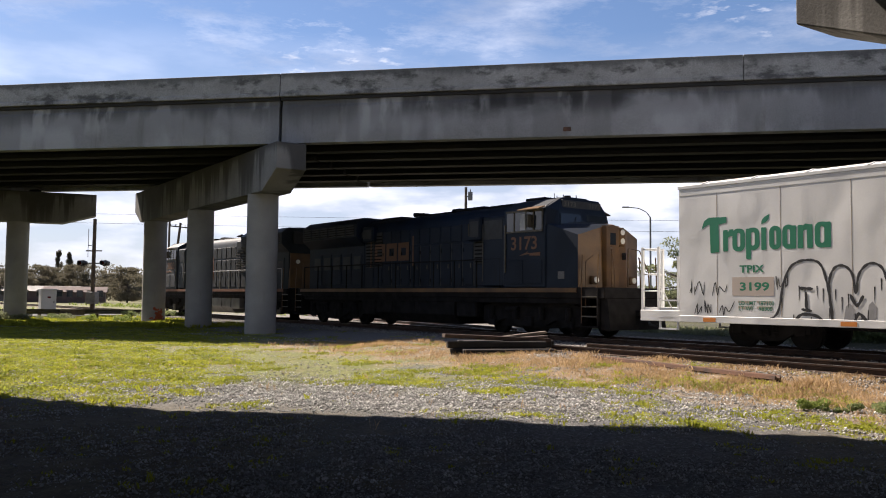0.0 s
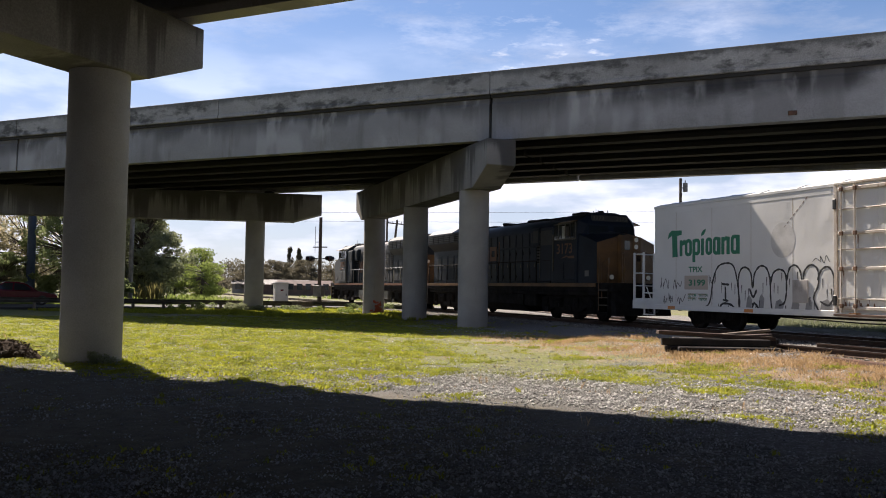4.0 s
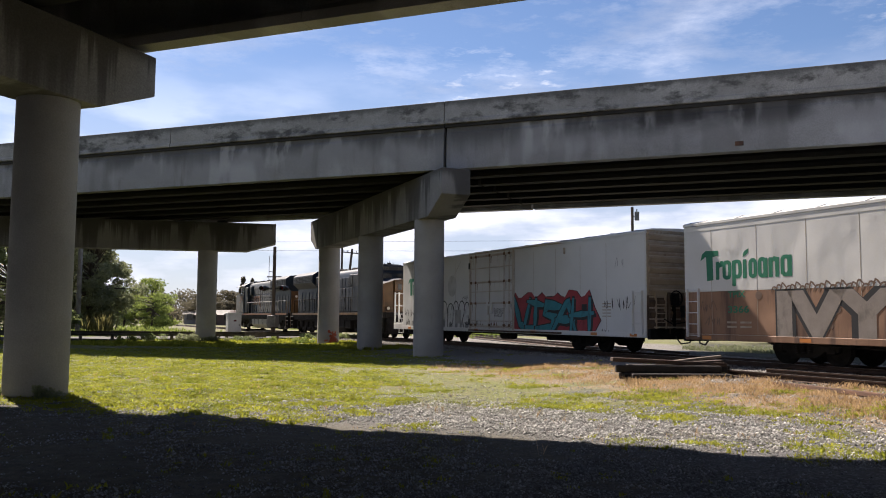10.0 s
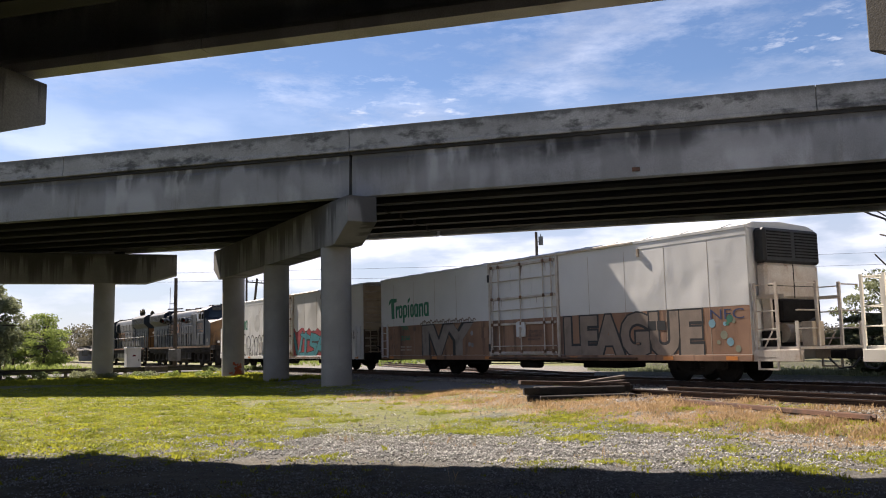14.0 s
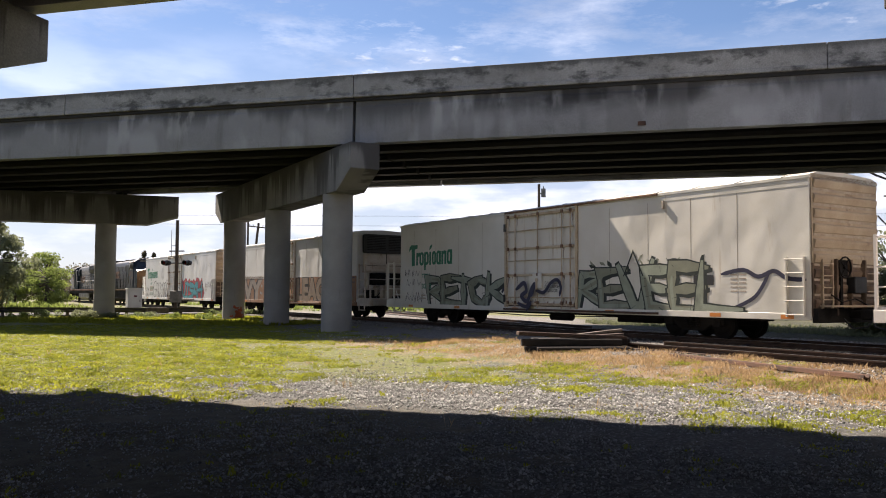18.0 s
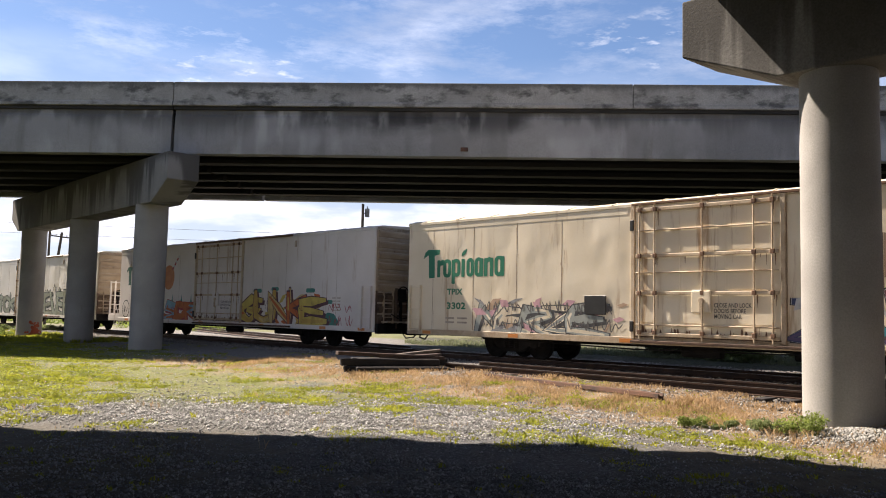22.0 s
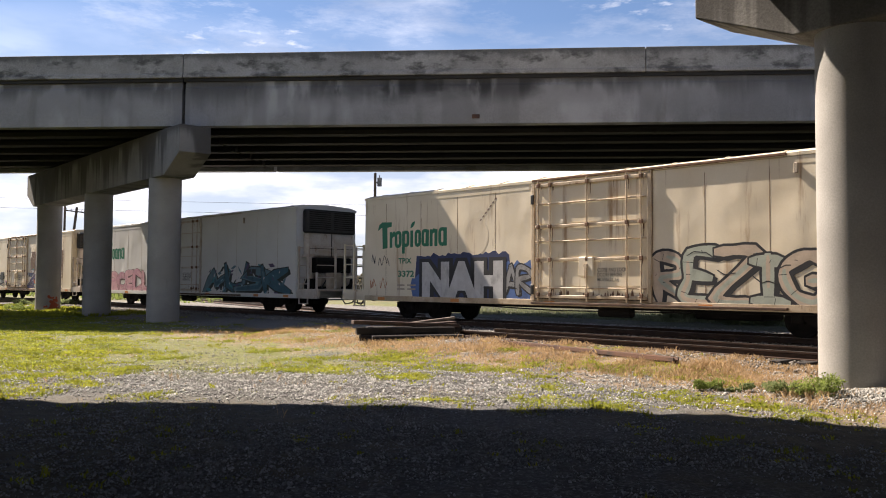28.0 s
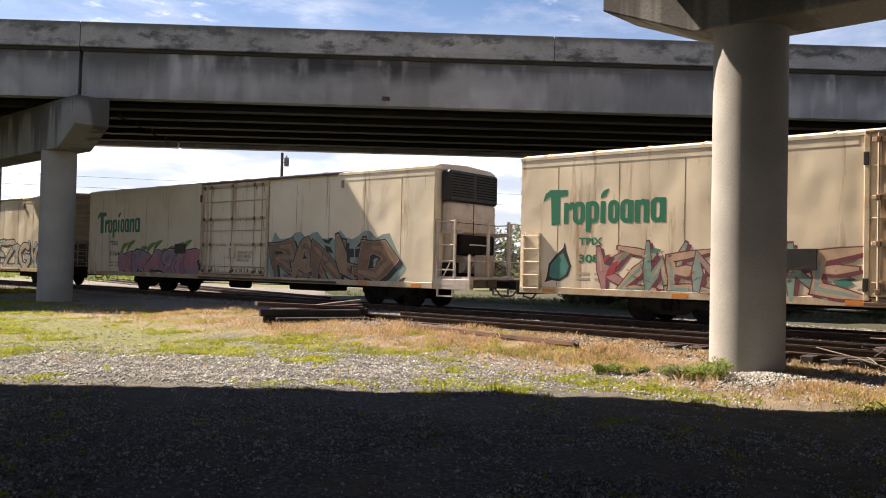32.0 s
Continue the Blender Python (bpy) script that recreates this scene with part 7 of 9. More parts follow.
        s = Shape().add([((17.6 - 1.32 * a) if sg > 0 else (16.28 + 1.32 * a), sg * 1.562, 2.98 + 0.48 * b) for a, b in vs], fs)
        me = bpy.data.meshes.new("number")
        me.from_pydata(s.v, [], s.f)
        me.materials.append(L_GOLD)
        new("number", me).parent = cab
    # windshield wall leans back to the number boards under the roof's front edge
    wall = Shape().add([(18.0, -1.5, 3.40), (18.0, 1.5, 3.40), (18.42, 1.30, 3.62), (18.42, -1.30, 3.62), (18.30, 1.22, 4.30), (18.30, -1.22, 4.30), (18.16, 0.95, 4.78), (18.16, -0.95, 4.78), (18.0, 0.98, 4.80), (18.0, -0.98, 4.80), (18.0, 1.5, 4.42), (18.0, -1.5, 4.42)],
                       [(3, 2, 4, 5), (5, 4, 6, 7), (7, 6, 8, 9), (0, 1, 2, 3), (1, 10, 4, 2), (10, 8, 6, 4), (0, 3, 5, 11), (11, 5, 7, 9), (0, 11, 9, 8, 10, 1)]).ob("windshield_housing", hood, cab)
    for y in (-0.66, 0.66):
        Shape().add([(18.425, y - 0.54, 3.72), (18.425, y + 0.54, 3.72), (18.325, y + 0.50, 4.22), (18.325, y - 0.50, 4.22), (18.40, y - 0.54, 3.72), (18.40, y + 0.54, 3.72), (18.30, y + 0.50, 4.22), (18.30, y - 0.50, 4.22)],
                    [(0, 1, 2, 3), (7, 6, 5, 4), (0, 4, 5, 1), (1, 5, 6, 2), (2, 6, 7, 3), (3, 7, 4, 0)]).ob("windshield", GLASS, wall)
        Shape().tube((18.45, y, 3.70), (18.36, y + 0.25, 4.12), 0.012, 5).ob("wiper", STEEL_DK, wall)
    board = Shape().box(18.13, 18.26, -0.98, 0.98, 4.42, 4.70, 0.02).ob("number_board", BLACK, cab)
    for yb in (-0.92, 0.32):
        vs, fs = text_mesh(num, 0.02)
        me = bpy.data.meshes.new("board_number")
        me.from_pydata([(18.264, yb + 0.6 * p, 4.48 + 0.17 * q) for p, q in vs], [], fs)
        me.materials.append(HANDRAIL)
        new("board_number", me).parent = board
    # nose: painted sides and hipped top, a yellow front with a bulging door panel
    Shape().add([(17.98, -1.5, 1.66), (17.98, 1.5, 1.66), (19.45, 1.5, 1.66), (19.45, -1.5, 1.66), (17.98, -1.5, 3.86), (17.98, 1.5, 3.86), (19.45, 1.5, 3.40), (19.45, -1.5, 3.40), (18.2, 0, 4.02), (19.62, 0, 3.80)],
                [(0, 3, 2, 1), (1, 2, 6, 5), (0, 4, 7, 3), (5, 6, 9, 8), (4, 8, 9, 7), (0, 1, 5, 8, 4), (2, 3, 7, 9, 6)]).ob("nose_side", hood, e)
    nose = Shape().add([(19.45, 1.49, 1.67), (19.70, 0.62, 1.67), (19.70, -0.62, 1.67), (19.45, -1.49, 1.67), (19.45, 1.49, 3.40), (19.66, 0.62, 3.68), (19.66, -0.62, 3.68), (19.45, -1.49, 3.40), (19.3, 1.49, 1.67), (19.3, -1.49, 1.67), (19.3, 1.49, 3.42), (19.3, -1.49, 3.42), (19.3, 0.0, 3.86), (19.66, 0.0, 3.80)],
                       [(0, 1, 5, 4), (1, 2, 6, 13, 5), (2, 3, 7, 6), (4, 5, 13, 12, 10), (6, 7, 11, 12, 13), (8, 0, 4, 10), (3, 9, 11, 7), (8, 10, 12, 11, 9), (0, 8, 9, 3, 2, 1)]).ob("nose", L_YEL, e, "yellow nose")
    nd = Shape().prism([(19.66, 0.06), (19.84, 0.02), (19.84, -0.60), (19.66, -0.64)], "z", 1.7, 3.74).ob("nose_door", L_YEL, nose)
    nd.location = (0, 0.06, 0)
    Shape().box(19.835, 19.855, -0.42, -0.14, 3.10, 3.50, 0.03).ob("door_window", GLASS, nd)
    Shape().box(19.66, 19.88, 0.08, 0.36, 3.06, 3.70, 0.04).ob("headlight_housing", L_YEL, nose)
    for z in (3.54, 3.24):
        Shape().tube((19.87, 0.22, z), (19.90, 0.22, z), 0.10, 14).ob("headlight", LAMP, nose)
    marks = Shape()
    for i in range(3):      # worn marks on the nose
        marks.box(19.70, 19.712, 0.42 + 0.07 * i, 0.47 + 0.07 * i, 2.62, 2.86, 0.002)
    marks.ob("nose_mark", STEEL_DK, nose)
    for y in (-0.95, 0.95):
        d = Shape().box(19.55, 19.75, y - 0.14, y + 0.14, 1.78, 2.05, 0.04).ob("ditch_light_box", L_YEL, nose)
        Shape().tube((19.745, y, 1.92), (19.79, y, 1.92), 0.10, 14).ob("ditch_light", LAMP, d)
        Shape().path([(19.7, y * 1.48, 1.0), (19.72, y * 1.48, 2.5), (19.80, y * 1.2, 2.72)], 0.022, 6).ob("nose_rail", L_YEL, nose)
        Shape().path([(20.5, y * 0.95, 1.0), (20.45, y * 0.9, 2.2), (20.2, y * 0.75, 2.92), (19.95, y * 0.45, 3.0), (19.95, y * 0.42, 1.7)], 0.024, 6).ob("front_rail", L_YEL, nose)
    for i in range(5):
        Shape().tube((17.0 + 0.2 * i, -0.3 + 0.12 * i, 4.84), (17.0 + 0.2 * i, -0.3 + 0.12 * i, 4.94 + 0.04 * (i % 3)), 0.018, 5).ob("roof_fitting", STEEL_DK, cab)
    Shape().tube((17.55, 0.0, 4.85), (17.55, 0.0, 4.97), 0.12, 12).ob("roof_beacon", STEEL_DK, cab)
    Shape().box(15.95, 16.9, -0.55, 0.55, 4.84, 4.95, 0.03).ob("air_conditioner", STEEL_DK, cab)
    for sg in (-1, 1):
        Shape().box(18.55, 18.85, sg * 1.50, sg * 1.512, 1.95, 2.20).ob("notice_plate", FUEL, e)
        # handrails along the walkway
        rail = Shape().tube((0.9, sg * 1.46, 2.72), (15.6, sg * 1.46, 2.72), 0.024, 6).ob("handrail", rail_mat, e)
        for i in range(12):
            Shape().tube((0.9 + 1.336 * i, sg * 1.46, 1.66), (0.9 + 1.336 * i, sg * 1.46, 2.72), 0.026, 6).ob("stanchion", rail_mat, rail)
        for x0 in (0.05, 19.62):
            st = Shape().box(x0, x0 + 0.65, sg * 1.1, sg * 1.52, 0.36, 0.41).ob("step_well", STEEL_DK, e)
            for z in (0.70, 1.02, 1.34):
                Shape().box(x0, x0 + 0.65, sg * 1.1, sg * 1.52, z, z + 0.04).ob("step", HANDRAIL, st)
            for q in (x0 - 0.03, x0 + 0.68):
                Shape().box(q - 0.02, q + 0.02, sg * 1.08, sg * 1.52, 0.36, 1.66).ob("step_side", STEEL_DK, st)
            for q in (x0 - 0.02, x0 + 0.67):
                Shape().path([(q, sg * 1.5, 0.5), (q, sg * 1.5, 1.66), (q, sg * 1.44, 2.72)], 0.022, 6).ob("grab_rail", L_YEL, st)
        Shape().tube((7.9, sg * 1.18, 1.02), (10.4, sg * 1.18, 1.02), 0.24, 14).ob("air_reservoir", steel, e)
    tank = Shape().prism([(-1.42, 1.28), (-1.42, 0.62), (-1.1, 0.26), (1.1, 0.26), (1.42, 0.62), (1.42, 1.28)], "x", 7.4, 12.9).ob("fuel_tank", steel, e)
    for x in (8.6, 10.2, 11.8):
        Shape().box(x, x + 0.06, -1.435, 1.435, 0.62, 1.27).ob("tank_strap", STEEL_DK, tank)
    for x in (3.5, 16.9):
        b = bogie(e, x, 3, 3.9)
        for sg in (-1, 1):
            fr2 = Shape().prism([(-2.5, 0.45), (-2.2, 0.32), (-1.3, 0.55), (-0.65, 0.32), (0.65, 0.32), (1.3, 0.55), (2.2, 0.32), (2.5, 0.45), (2.45, 1.0), (1.6, 1.18), (-1.6, 1.18), (-2.45, 1.0)], "y", sg * 1.08, sg * 1.22).ob("truck_frame", STEEL_DK, b)
            for k in (-1.95, -0.65, 0.65, 1.95):
                Shape().tube((k, sg * 1.28, 0.55), (k, sg * 1.28, 0.98), 0.12, 10).ob("spring", STEEL_DK, fr2)
            Shape().tube((-1.1, sg * 1.3, 0.9), (-0.5, sg * 1.3, 0.9), 0.1, 10).ob("brake_cylinder", STEEL_DK, fr2)
            for k in (-1.95, 0.0, 1.95):
                # axle boxes too are coloured darker on the shaded locomotive
                Shape().box(k - 0.2, k + 0.2, sg * 1.2, sg * 1.3, 0.30, 0.66, 0.03).ob("axle_box", STEEL_DK if hood is L_BLUE else HANDRAIL, fr2)
            Shape().path([(-2.3, sg * 1.3, 1.15), (-1.0, sg * 1.33, 1.08), (0.6, sg * 1.33, 1.2), (2.3, sg * 1.3, 1.1)], 0.025, 5).ob("sand_pipe", STEEL_DK, fr2)
    for sg in (-1, 1):      # boxes and pipes that close the side between the trucks
        Shape().box(6.2, 7.3, sg * 0.9, sg * 1.42, 0.5, 1.3, 0.05).ob("battery_box", steel, e)
        Shape().box(13.0, 14.2, sg * 0.9, sg * 1.42, 0.55, 1.3, 0.05).ob("air_box", STEEL_DK, e)
        Shape().box(0.9, 19.6, sg * 1.1, sg * 1.46, 1.12, 1.3, 0.02).ob("side_pipe_cover", STEEL_DK, e)
    Shape().prism([(20.35, 0.30), (20.75, 0.30), (20.62, 1.3), (20.35, 1.3)], "y", -1.4, 1.4).ob("snow_plough", STEEL_DK, e)
    coupler(e, 20.6, 1)
    coupler(e, 0.25, -1)
    Shape().tube((16.4, 0.5, 4.8), (16.4, 0.5, 5.2), 0.014, 5).ob("antenna", HANDRAIL, e)
    return e


TURNED = pose(0, 0, 0, 0, 0, 180)
rear_loco = locomotive(on_track(23.5) @ TURNED, "dark blue diesel locomotive with a yellow nose and faded mark", L_BLUE, "3173")
lead_loco = locomotive(on_track(24.2), "grey-blue diesel locomotive with yellow sill stripe leading the train", L_GREY, "3020")
MOVING += [(lead_loco, 24.2), (rear_loco, 23.5)]


# ---- yard things ----
def at(x, y, rz=0.0, dz=0.0):
    return pose(x, y, float(ground_z(x, y)) + dz, 0, 0, rz)


RED_PAINT = material("dark_red_car_paint", (0.13, 0.009, 0.018), (0.10, 0.007, 0.014), 1, 0.22, 0.1, 50, 0.0)
CAR_GLASS = plain("tinted_car_glass", (0.022, 0.024, 0.026), 0.06)
TYRE = material("tyre_rubber", (0.02, 0.02, 0.02), (0.012, 0.012, 0.012), 5, 0.85)
ALLOY = plain("wheel_metal", (0.4, 0.4, 0.41), 0.35, 0.8)
GALV = material("weathered_galvanised_steel", (0.24, 0.235, 0.22), (0.15, 0.145, 0.14), 3, 0.55, 0.5)
CABINET = material("white_cabinet_paint", (0.72, 0.72, 0.70), (0.62, 0.62, 0.60), 1, 0.5)
POLE_WOOD = material("weathered_pole_wood", (0.13, 0.10, 0.075), (0.07, 0.055, 0.045), 3, 0.9)
BLUE_POLE = material("blue_painted_steel", (0.03, 0.06, 0.13), (0.02, 0.04, 0.09), 2, 0.5)
ASPHALT = material("asphalt", (0.075, 0.073, 0.07), (0.05, 0.049, 0.047), 0.6, 0.9, 0, 60, 0.2)
DIRT = material("reddish_dirt", (0.24, 0.155, 0.105), (0.17, 0.11, 0.075), 0.8, 0.95, 0, 20, 0.3)

BROWN_WOOD = material("red_brown_timber", (0.085, 0.05, 0.035), (0.042, 0.026, 0.02), 4, 0.85, 0, 40, 0.4)

# timber stop at the siding's end
stop = thing("timber_stack", at(1.65, 22.9, 13, -0.06), "stack of dark creosoted timbers at the siding's end", "timber stack")
rt = random.Random(3)
for n, z, back in ((4, 0.0, -0.5), (3, 0.19, -0.12)):
    for i in range(n):
        l = rt.uniform(2.5, 2.85)
        o = Shape().box(-l / 2, l / 2, -0.115, 0.115, 0, 0.18, 0.02).ob("timber", TIE, stop)
        o.matrix_local = pose(rt.uniform(-0.25, 0.25), back + 0.29 * i + rt.uniform(-0.015, 0.015), z, rt.uniform(-3, 3), 0, rt.uniform(-3, 3))
for a, b, c, r, tl, l, h, mt in ((-0.15, 0.05, 0.40, 5, 2.6, 1.55, 0.10, BROWN_WOOD), (0.45, 0.30, 0.46, -14, -7.5, 0.85, 0.07, PLANK), (0.75, 0.42, 0.37, 20, -2.0, 0.75, 0.09, BROWN_WOOD)):
    o = Shape().box(-l, l, -0.13, 0.13, 0, h, 0.01).ob("plank", mt, stop)
    o.matrix_local = pose(a, b, c, 0, tl, r)
# end frames of the stack
for x in (-1.0, 1.05):
    o = Shape().box(-0.1, 0.1, -0.75, 0.75, -0.12, 0.0, 0.01).ob("bearer", TIE, stop)
    o.matrix_local = pose(x, 0, 0)

# loose rusty rail in the straw
p, q = Vector((3.75, 20.6)), Vector((6.25, 15.6))
r = Shape().prism(rail_profile(), "x", -2.8, 2.8).ob("loose_rail", RUST)
mid = (p + q) / 2
r.matrix_world = at(mid.x, mid.y, math.degrees(math.atan2(q.y - p.y, q.x - p.x)), -0.015) @ pose(0, 0, 0.05, 80, 0, 0)
tagged(r, "rusty loose rail lying in dry straw", "rail")

# spray mark on a column foot
om, ro = Shape(), random.Random(14)
cxy = (A.x + bx * 16.56, A.y + by * 16.56)
for i in range(110):
    a, z, q = ro.gauss(-0.75, 0.22), 0.04 + abs(ro.gauss(0, 0.30)), ro.uniform(0.03, 0.11)
    ring = [(a + q * 1.5 * math.cos(t) * ro.uniform(0.6, 1.1), max(0.02, z + q * math.sin(t) * ro.uniform(0.6, 1.3))) for t in np.linspace(0, 6.2832, 9)[:-1]]
    r9 = 0.664 + 0.0001 * i
    om.add([(cxy[0] + r9 * math.cos(p), cxy[1] + r9 * math.sin(p), h) for p, h in ring], [tuple(range(8))])
om.ob("orange_spray_mark", spray("faded_orange_spray", (0.46, 0.085, 0.03)), bpy.data.objects["pier_middle"])

# stain on the girder
sp = Shape().box(-1.42, -1.12, 32.70, 32.745, 8.17, 8.33, 0.01).ob("rust_plate", RUST, far_bridge)


# ---- road, guard rail, level crossing ----
ROAD = pose(-41.7, 43.6, 0, 0, 0, 90 - 42)       # x along the road, towards the tracks


def road_strip():
    o = Shape().box(-60, 90, -3.6, 3.6, -0.2, 0.16, 0.05).ob("road", ASPHALT)
    o.matrix_world = ROAD
    tagged(o, "grey asphalt road leading to the level crossing", "road", kind="structure")
    d = Shape().box(-14, 14, -3, 3, -0.2, 0.02).ob("dirt_lane", DIRT)
    d.matrix_world = pose(-43, 78, 0, 0, 0, 20)
    tagged(d, "reddish dirt lane beside the tracks", "dirt lane", kind="structure")


road_strip()


RAIL_DULL = material("dull_guard_rail_steel", (0.12, 0.112, 0.10), (0.065, 0.058, 0.05), 2, 0.7, 0.3)


def guard_rail():
    g = thing("guard_rail", ROAD @ pose(0, -4.6, 0.06, 0, 0.51, 0), "weathered steel guard rail on timber posts", "guard rail", kind="structure")
    prof = [(0.0, 0.42), (0.03, 0.45), (0.0, 0.5), (-0.05, 0.53), (-0.05, 0.57), (0.0, 0.6), (0.03, 0.63), (0.0, 0.67), (-0.05, 0.70), (-0.06, 0.73)]
    prof += [(y - 0.006, z) for y, z in prof[::-1]]
    x = -16.0
    while x < 25.0:
        Shape().prism([(y - 0.16, z) for y, z in prof], "x", x, x + 3.8).ob("beam", RAIL_DULL, g)
        for k in (0.0, 1.9):
            Shape().box(x + k, x + k + 0.16, -0.11, 0.11, -0.3, 0.74, 0.015).ob("post", PLANK, g)
        x += 3.81
    Shape().box(19.6, 21.2, -0.30, 0.05, 0.34, 0.74, 0.02).ob("end_block", PLANK, g)


guard_rail()


def sedan(m):
    e = thing("sedan_car", m, "dark red four-door sedan waiting on the road", "car")
    low = [(-2.32, 0.32), (2.3, 0.30), (2.36, 0.55), (2.28, 0.72), (1.25, 0.92), (0.95, 0.95), (-1.35, 1.0), (-2.2, 0.98), (-2.36, 0.8), (-2.38, 0.5)]
    b = Shape().prism(low, "y", -0.88, 0.88).ob("body", RED_PAINT, e)
    bv = b.modifiers.new("edge", "BEVEL")
    bv.width, bv.segments = 0.07, 3
    top = [(1.15, 0.93), (0.45, 1.40), (-0.05, 1.52), (-0.75, 1.51), (-1.85, 1.0)]
    vs = [(x, s * (0.80 - 0.28 * max(0, z - 0.93)), z) for s in (-1, 1) for x, z in top]
    k = len(top)
    c = Shape().add(vs, [tuple(range(k)), tuple(range(2 * k - 1, k - 1, -1))] + [(i, k + i, k + (i + 1) % k, (i + 1) % k) for i in range(k)]).ob("cabin", RED_PAINT, e)
    for sg in (-1, 1):
        for quad in (((0.88, 0.97), (0.38, 1.34), (-0.22, 1.44), (-0.28, 0.99)), ((-0.36, 0.99), (-0.32, 1.44), (-0.78, 1.43), (-1.5, 1.03))):
            s = Shape().add([(x, sg * (0.806 - 0.28 * max(0, z - 0.93)), z) for x, z in quad] + [(x, sg * (0.79 - 0.28 * max(0, z - 0.93)), z) for x, z in quad], [(0, 1, 2, 3), (7, 6, 5, 4), (0, 4, 5, 1), (1, 5, 6, 2), (2, 6, 7, 3), (3, 7, 4, 0)])
            s.ob("side_window", CAR_GLASS, c)
        Shape().box(2.1, 2.34, sg * 0.55, sg * 0.86, 0.6, 0.74, 0.03).ob("headlight", LAMP, e)
        Shape().box(-2.38, -2.2, sg * 0.55, sg * 0.86, 0.72, 0.86, 0.03).ob("tail_light", RED_PAINT, e)
        Shape().box(0.7, 0.85, sg * 0.86, sg * 1.0, 0.93, 1.05, 0.03).ob("mirror", RED_PAINT, e)
        for x in (1.42, -1.4):
            w = Shape().tube((x, sg * 0.70, 0.32), (x, sg * 0.90, 0.32), 0.32, 20).ob("wheel", TYRE, e)
            Shape().tube((x, sg * 0.895, 0.32), (x, sg * 0.912, 0.32), 0.2, 14).ob("rim", ALLOY, w)
    Shape().add([(1.16, -0.66, 0.945), (1.16, 0.66, 0.945), (0.49, 0.62, 1.385), (0.49, -0.62, 1.385)], [(0, 1, 2, 3)]).ob("windshield", CAR_GLASS, c)
    return e


sedan(ROAD @ pose(2.9, 1.6, 0.16))


def cabinet(x, y, rz):
    e = thing("signal_cabinet", at(x, y, rz), "white steel signal cabinet beside the crossing", "cabinet")
    Shape().box(-0.5, 0.5, -0.4, 0.4, 0.1, 1.88, 0.02).ob("body", CABINET, e)
    Shape().box(-0.55, 0.55, -0.46, 0.46, 1.86, 1.96, 0.02).ob("roof", CABINET, e)
    Shape().box(-0.44, 0.44, -0.425, -0.40, 0.2, 1.78, 0.01).ob("door", CABINET, e)
    Shape().box(0.30, 0.36, -0.45, -0.42, 0.95, 1.1).ob("handle", GALV, e)
    Shape().box(-0.55, 0.55, -0.45, 0.45, -0.2, 0.1).ob("plinth", CONC, e)
    Shape().box(-0.1, 0.12, -0.43, -0.424, 1.3, 1.42).ob("notice", RED_PAINT, e)


cabinet(-28.05, 59.6, 38)


def crossing_signal(x, y, rz):
    e = thing("crossing_signal", at(x, y, rz), "grey crossing signal mast with dark flashing-light heads", "crossing signal")
    Shape().tube((0, 0, -0.2), (0, 0, 6.9), 0.15, 12, 0.12).ob("mast", POLE_WOOD, e)
    Shape().tube((-0.45, 0, 4.2), (-0.45, 0, 6.2), 0.02, 6).box(-0.45, 0, -0.02, 0.02, 5.0, 5.05).ob("antenna", GALV, e)
    Shape().box(-0.35, 0.35, -0.30, 0.25, 0.9, 1.75, 0.03).ob("case", GALV, e)
    Shape().tube((0, 0.05, 0), (0, 0.05, 0.95), 0.16, 12).ob("pedestal", GALV, e)
    Shape().box(-0.6, 0.6, -0.04, 0.04, 4.6, 4.68).ob("upper_arm", POLE_WOOD, e)
    Shape().box(-1.05, 1.05, -0.05, 0.05, 3.72, 3.80).ob("light_arm", BLACK, e)
    for x0 in (-0.85, 0.85):
        for sg in (-1, 1):
            h = Shape().tube((x0, sg * 0.05, 3.78), (x0, sg * 0.10, 3.78), 0.21, 20).ob("light_head", BLACK, e)
            Shape().tube((x0, sg * 0.10, 3.78), (x0, sg * 0.13, 3.78), 0.15, 16).ob("lens", plain("dark_red_lens", (0.12, 0.01, 0.01), 0.2), h)
            Shape().tube((x0, sg * 0.10, 3.82), (x0, sg * 0.42, 3.78), 0.17, 14, 0.17, False).ob("hood", BLACK, h)


crossing_signal(-24.7, 59.2, -8)


def pole(name, x, y, h, r, mat, label, lean=0.0, extra=None):
    e = thing(name, at(x, y) @ pose(0, 0, 0, 0, lean, 0), label, "pole")
    Shape().tube((0, 0, -0.5), (0, 0, h), r, 14, r * 0.75).ob("shaft", mat, e)
    if extra == "transformer":
        t = Shape().tube((0.42, 0, h - 1.25), (0.42, 0, h - 0.45), 0.22, 14).ob("transformer", GALV, e)
        Shape().tube((0.42, 0, h - 0.45), (0.42, 0, h - 0.2), 0.05, 8).box(0.1, 0.42, -0.04, 0.04, h - 0.95, h - 0.85).ob("bushing", GALV, t)
    if extra == "lamp":
        Shape().path([(0, 0, h), (-0.4, 0, h + 0.55), (-1.2, 0, h + 0.95), (-2.3, 0, h + 1.05)], 0.05, 8).ob("arm", GALV, e)
        Shape().box(-2.95, -2.2, -0.14, 0.14, h + 0.98, h + 1.12, 0.04).ob("lamp_head", GALV, e)
    if extra == "cross":
        Shape().box(-1.1, 1.1, -0.06, 0.06, h - 0.5, h - 0.38).ob("crossarm", POLE_WOOD, e)
        for k in (-1.0, -0.5, 0.5, 1.0):
            Shape().tube((k, 0, h - 0.38), (k, 0, h - 0.2), 0.05, 8).ob("insulator", CABINET, e)
    return e


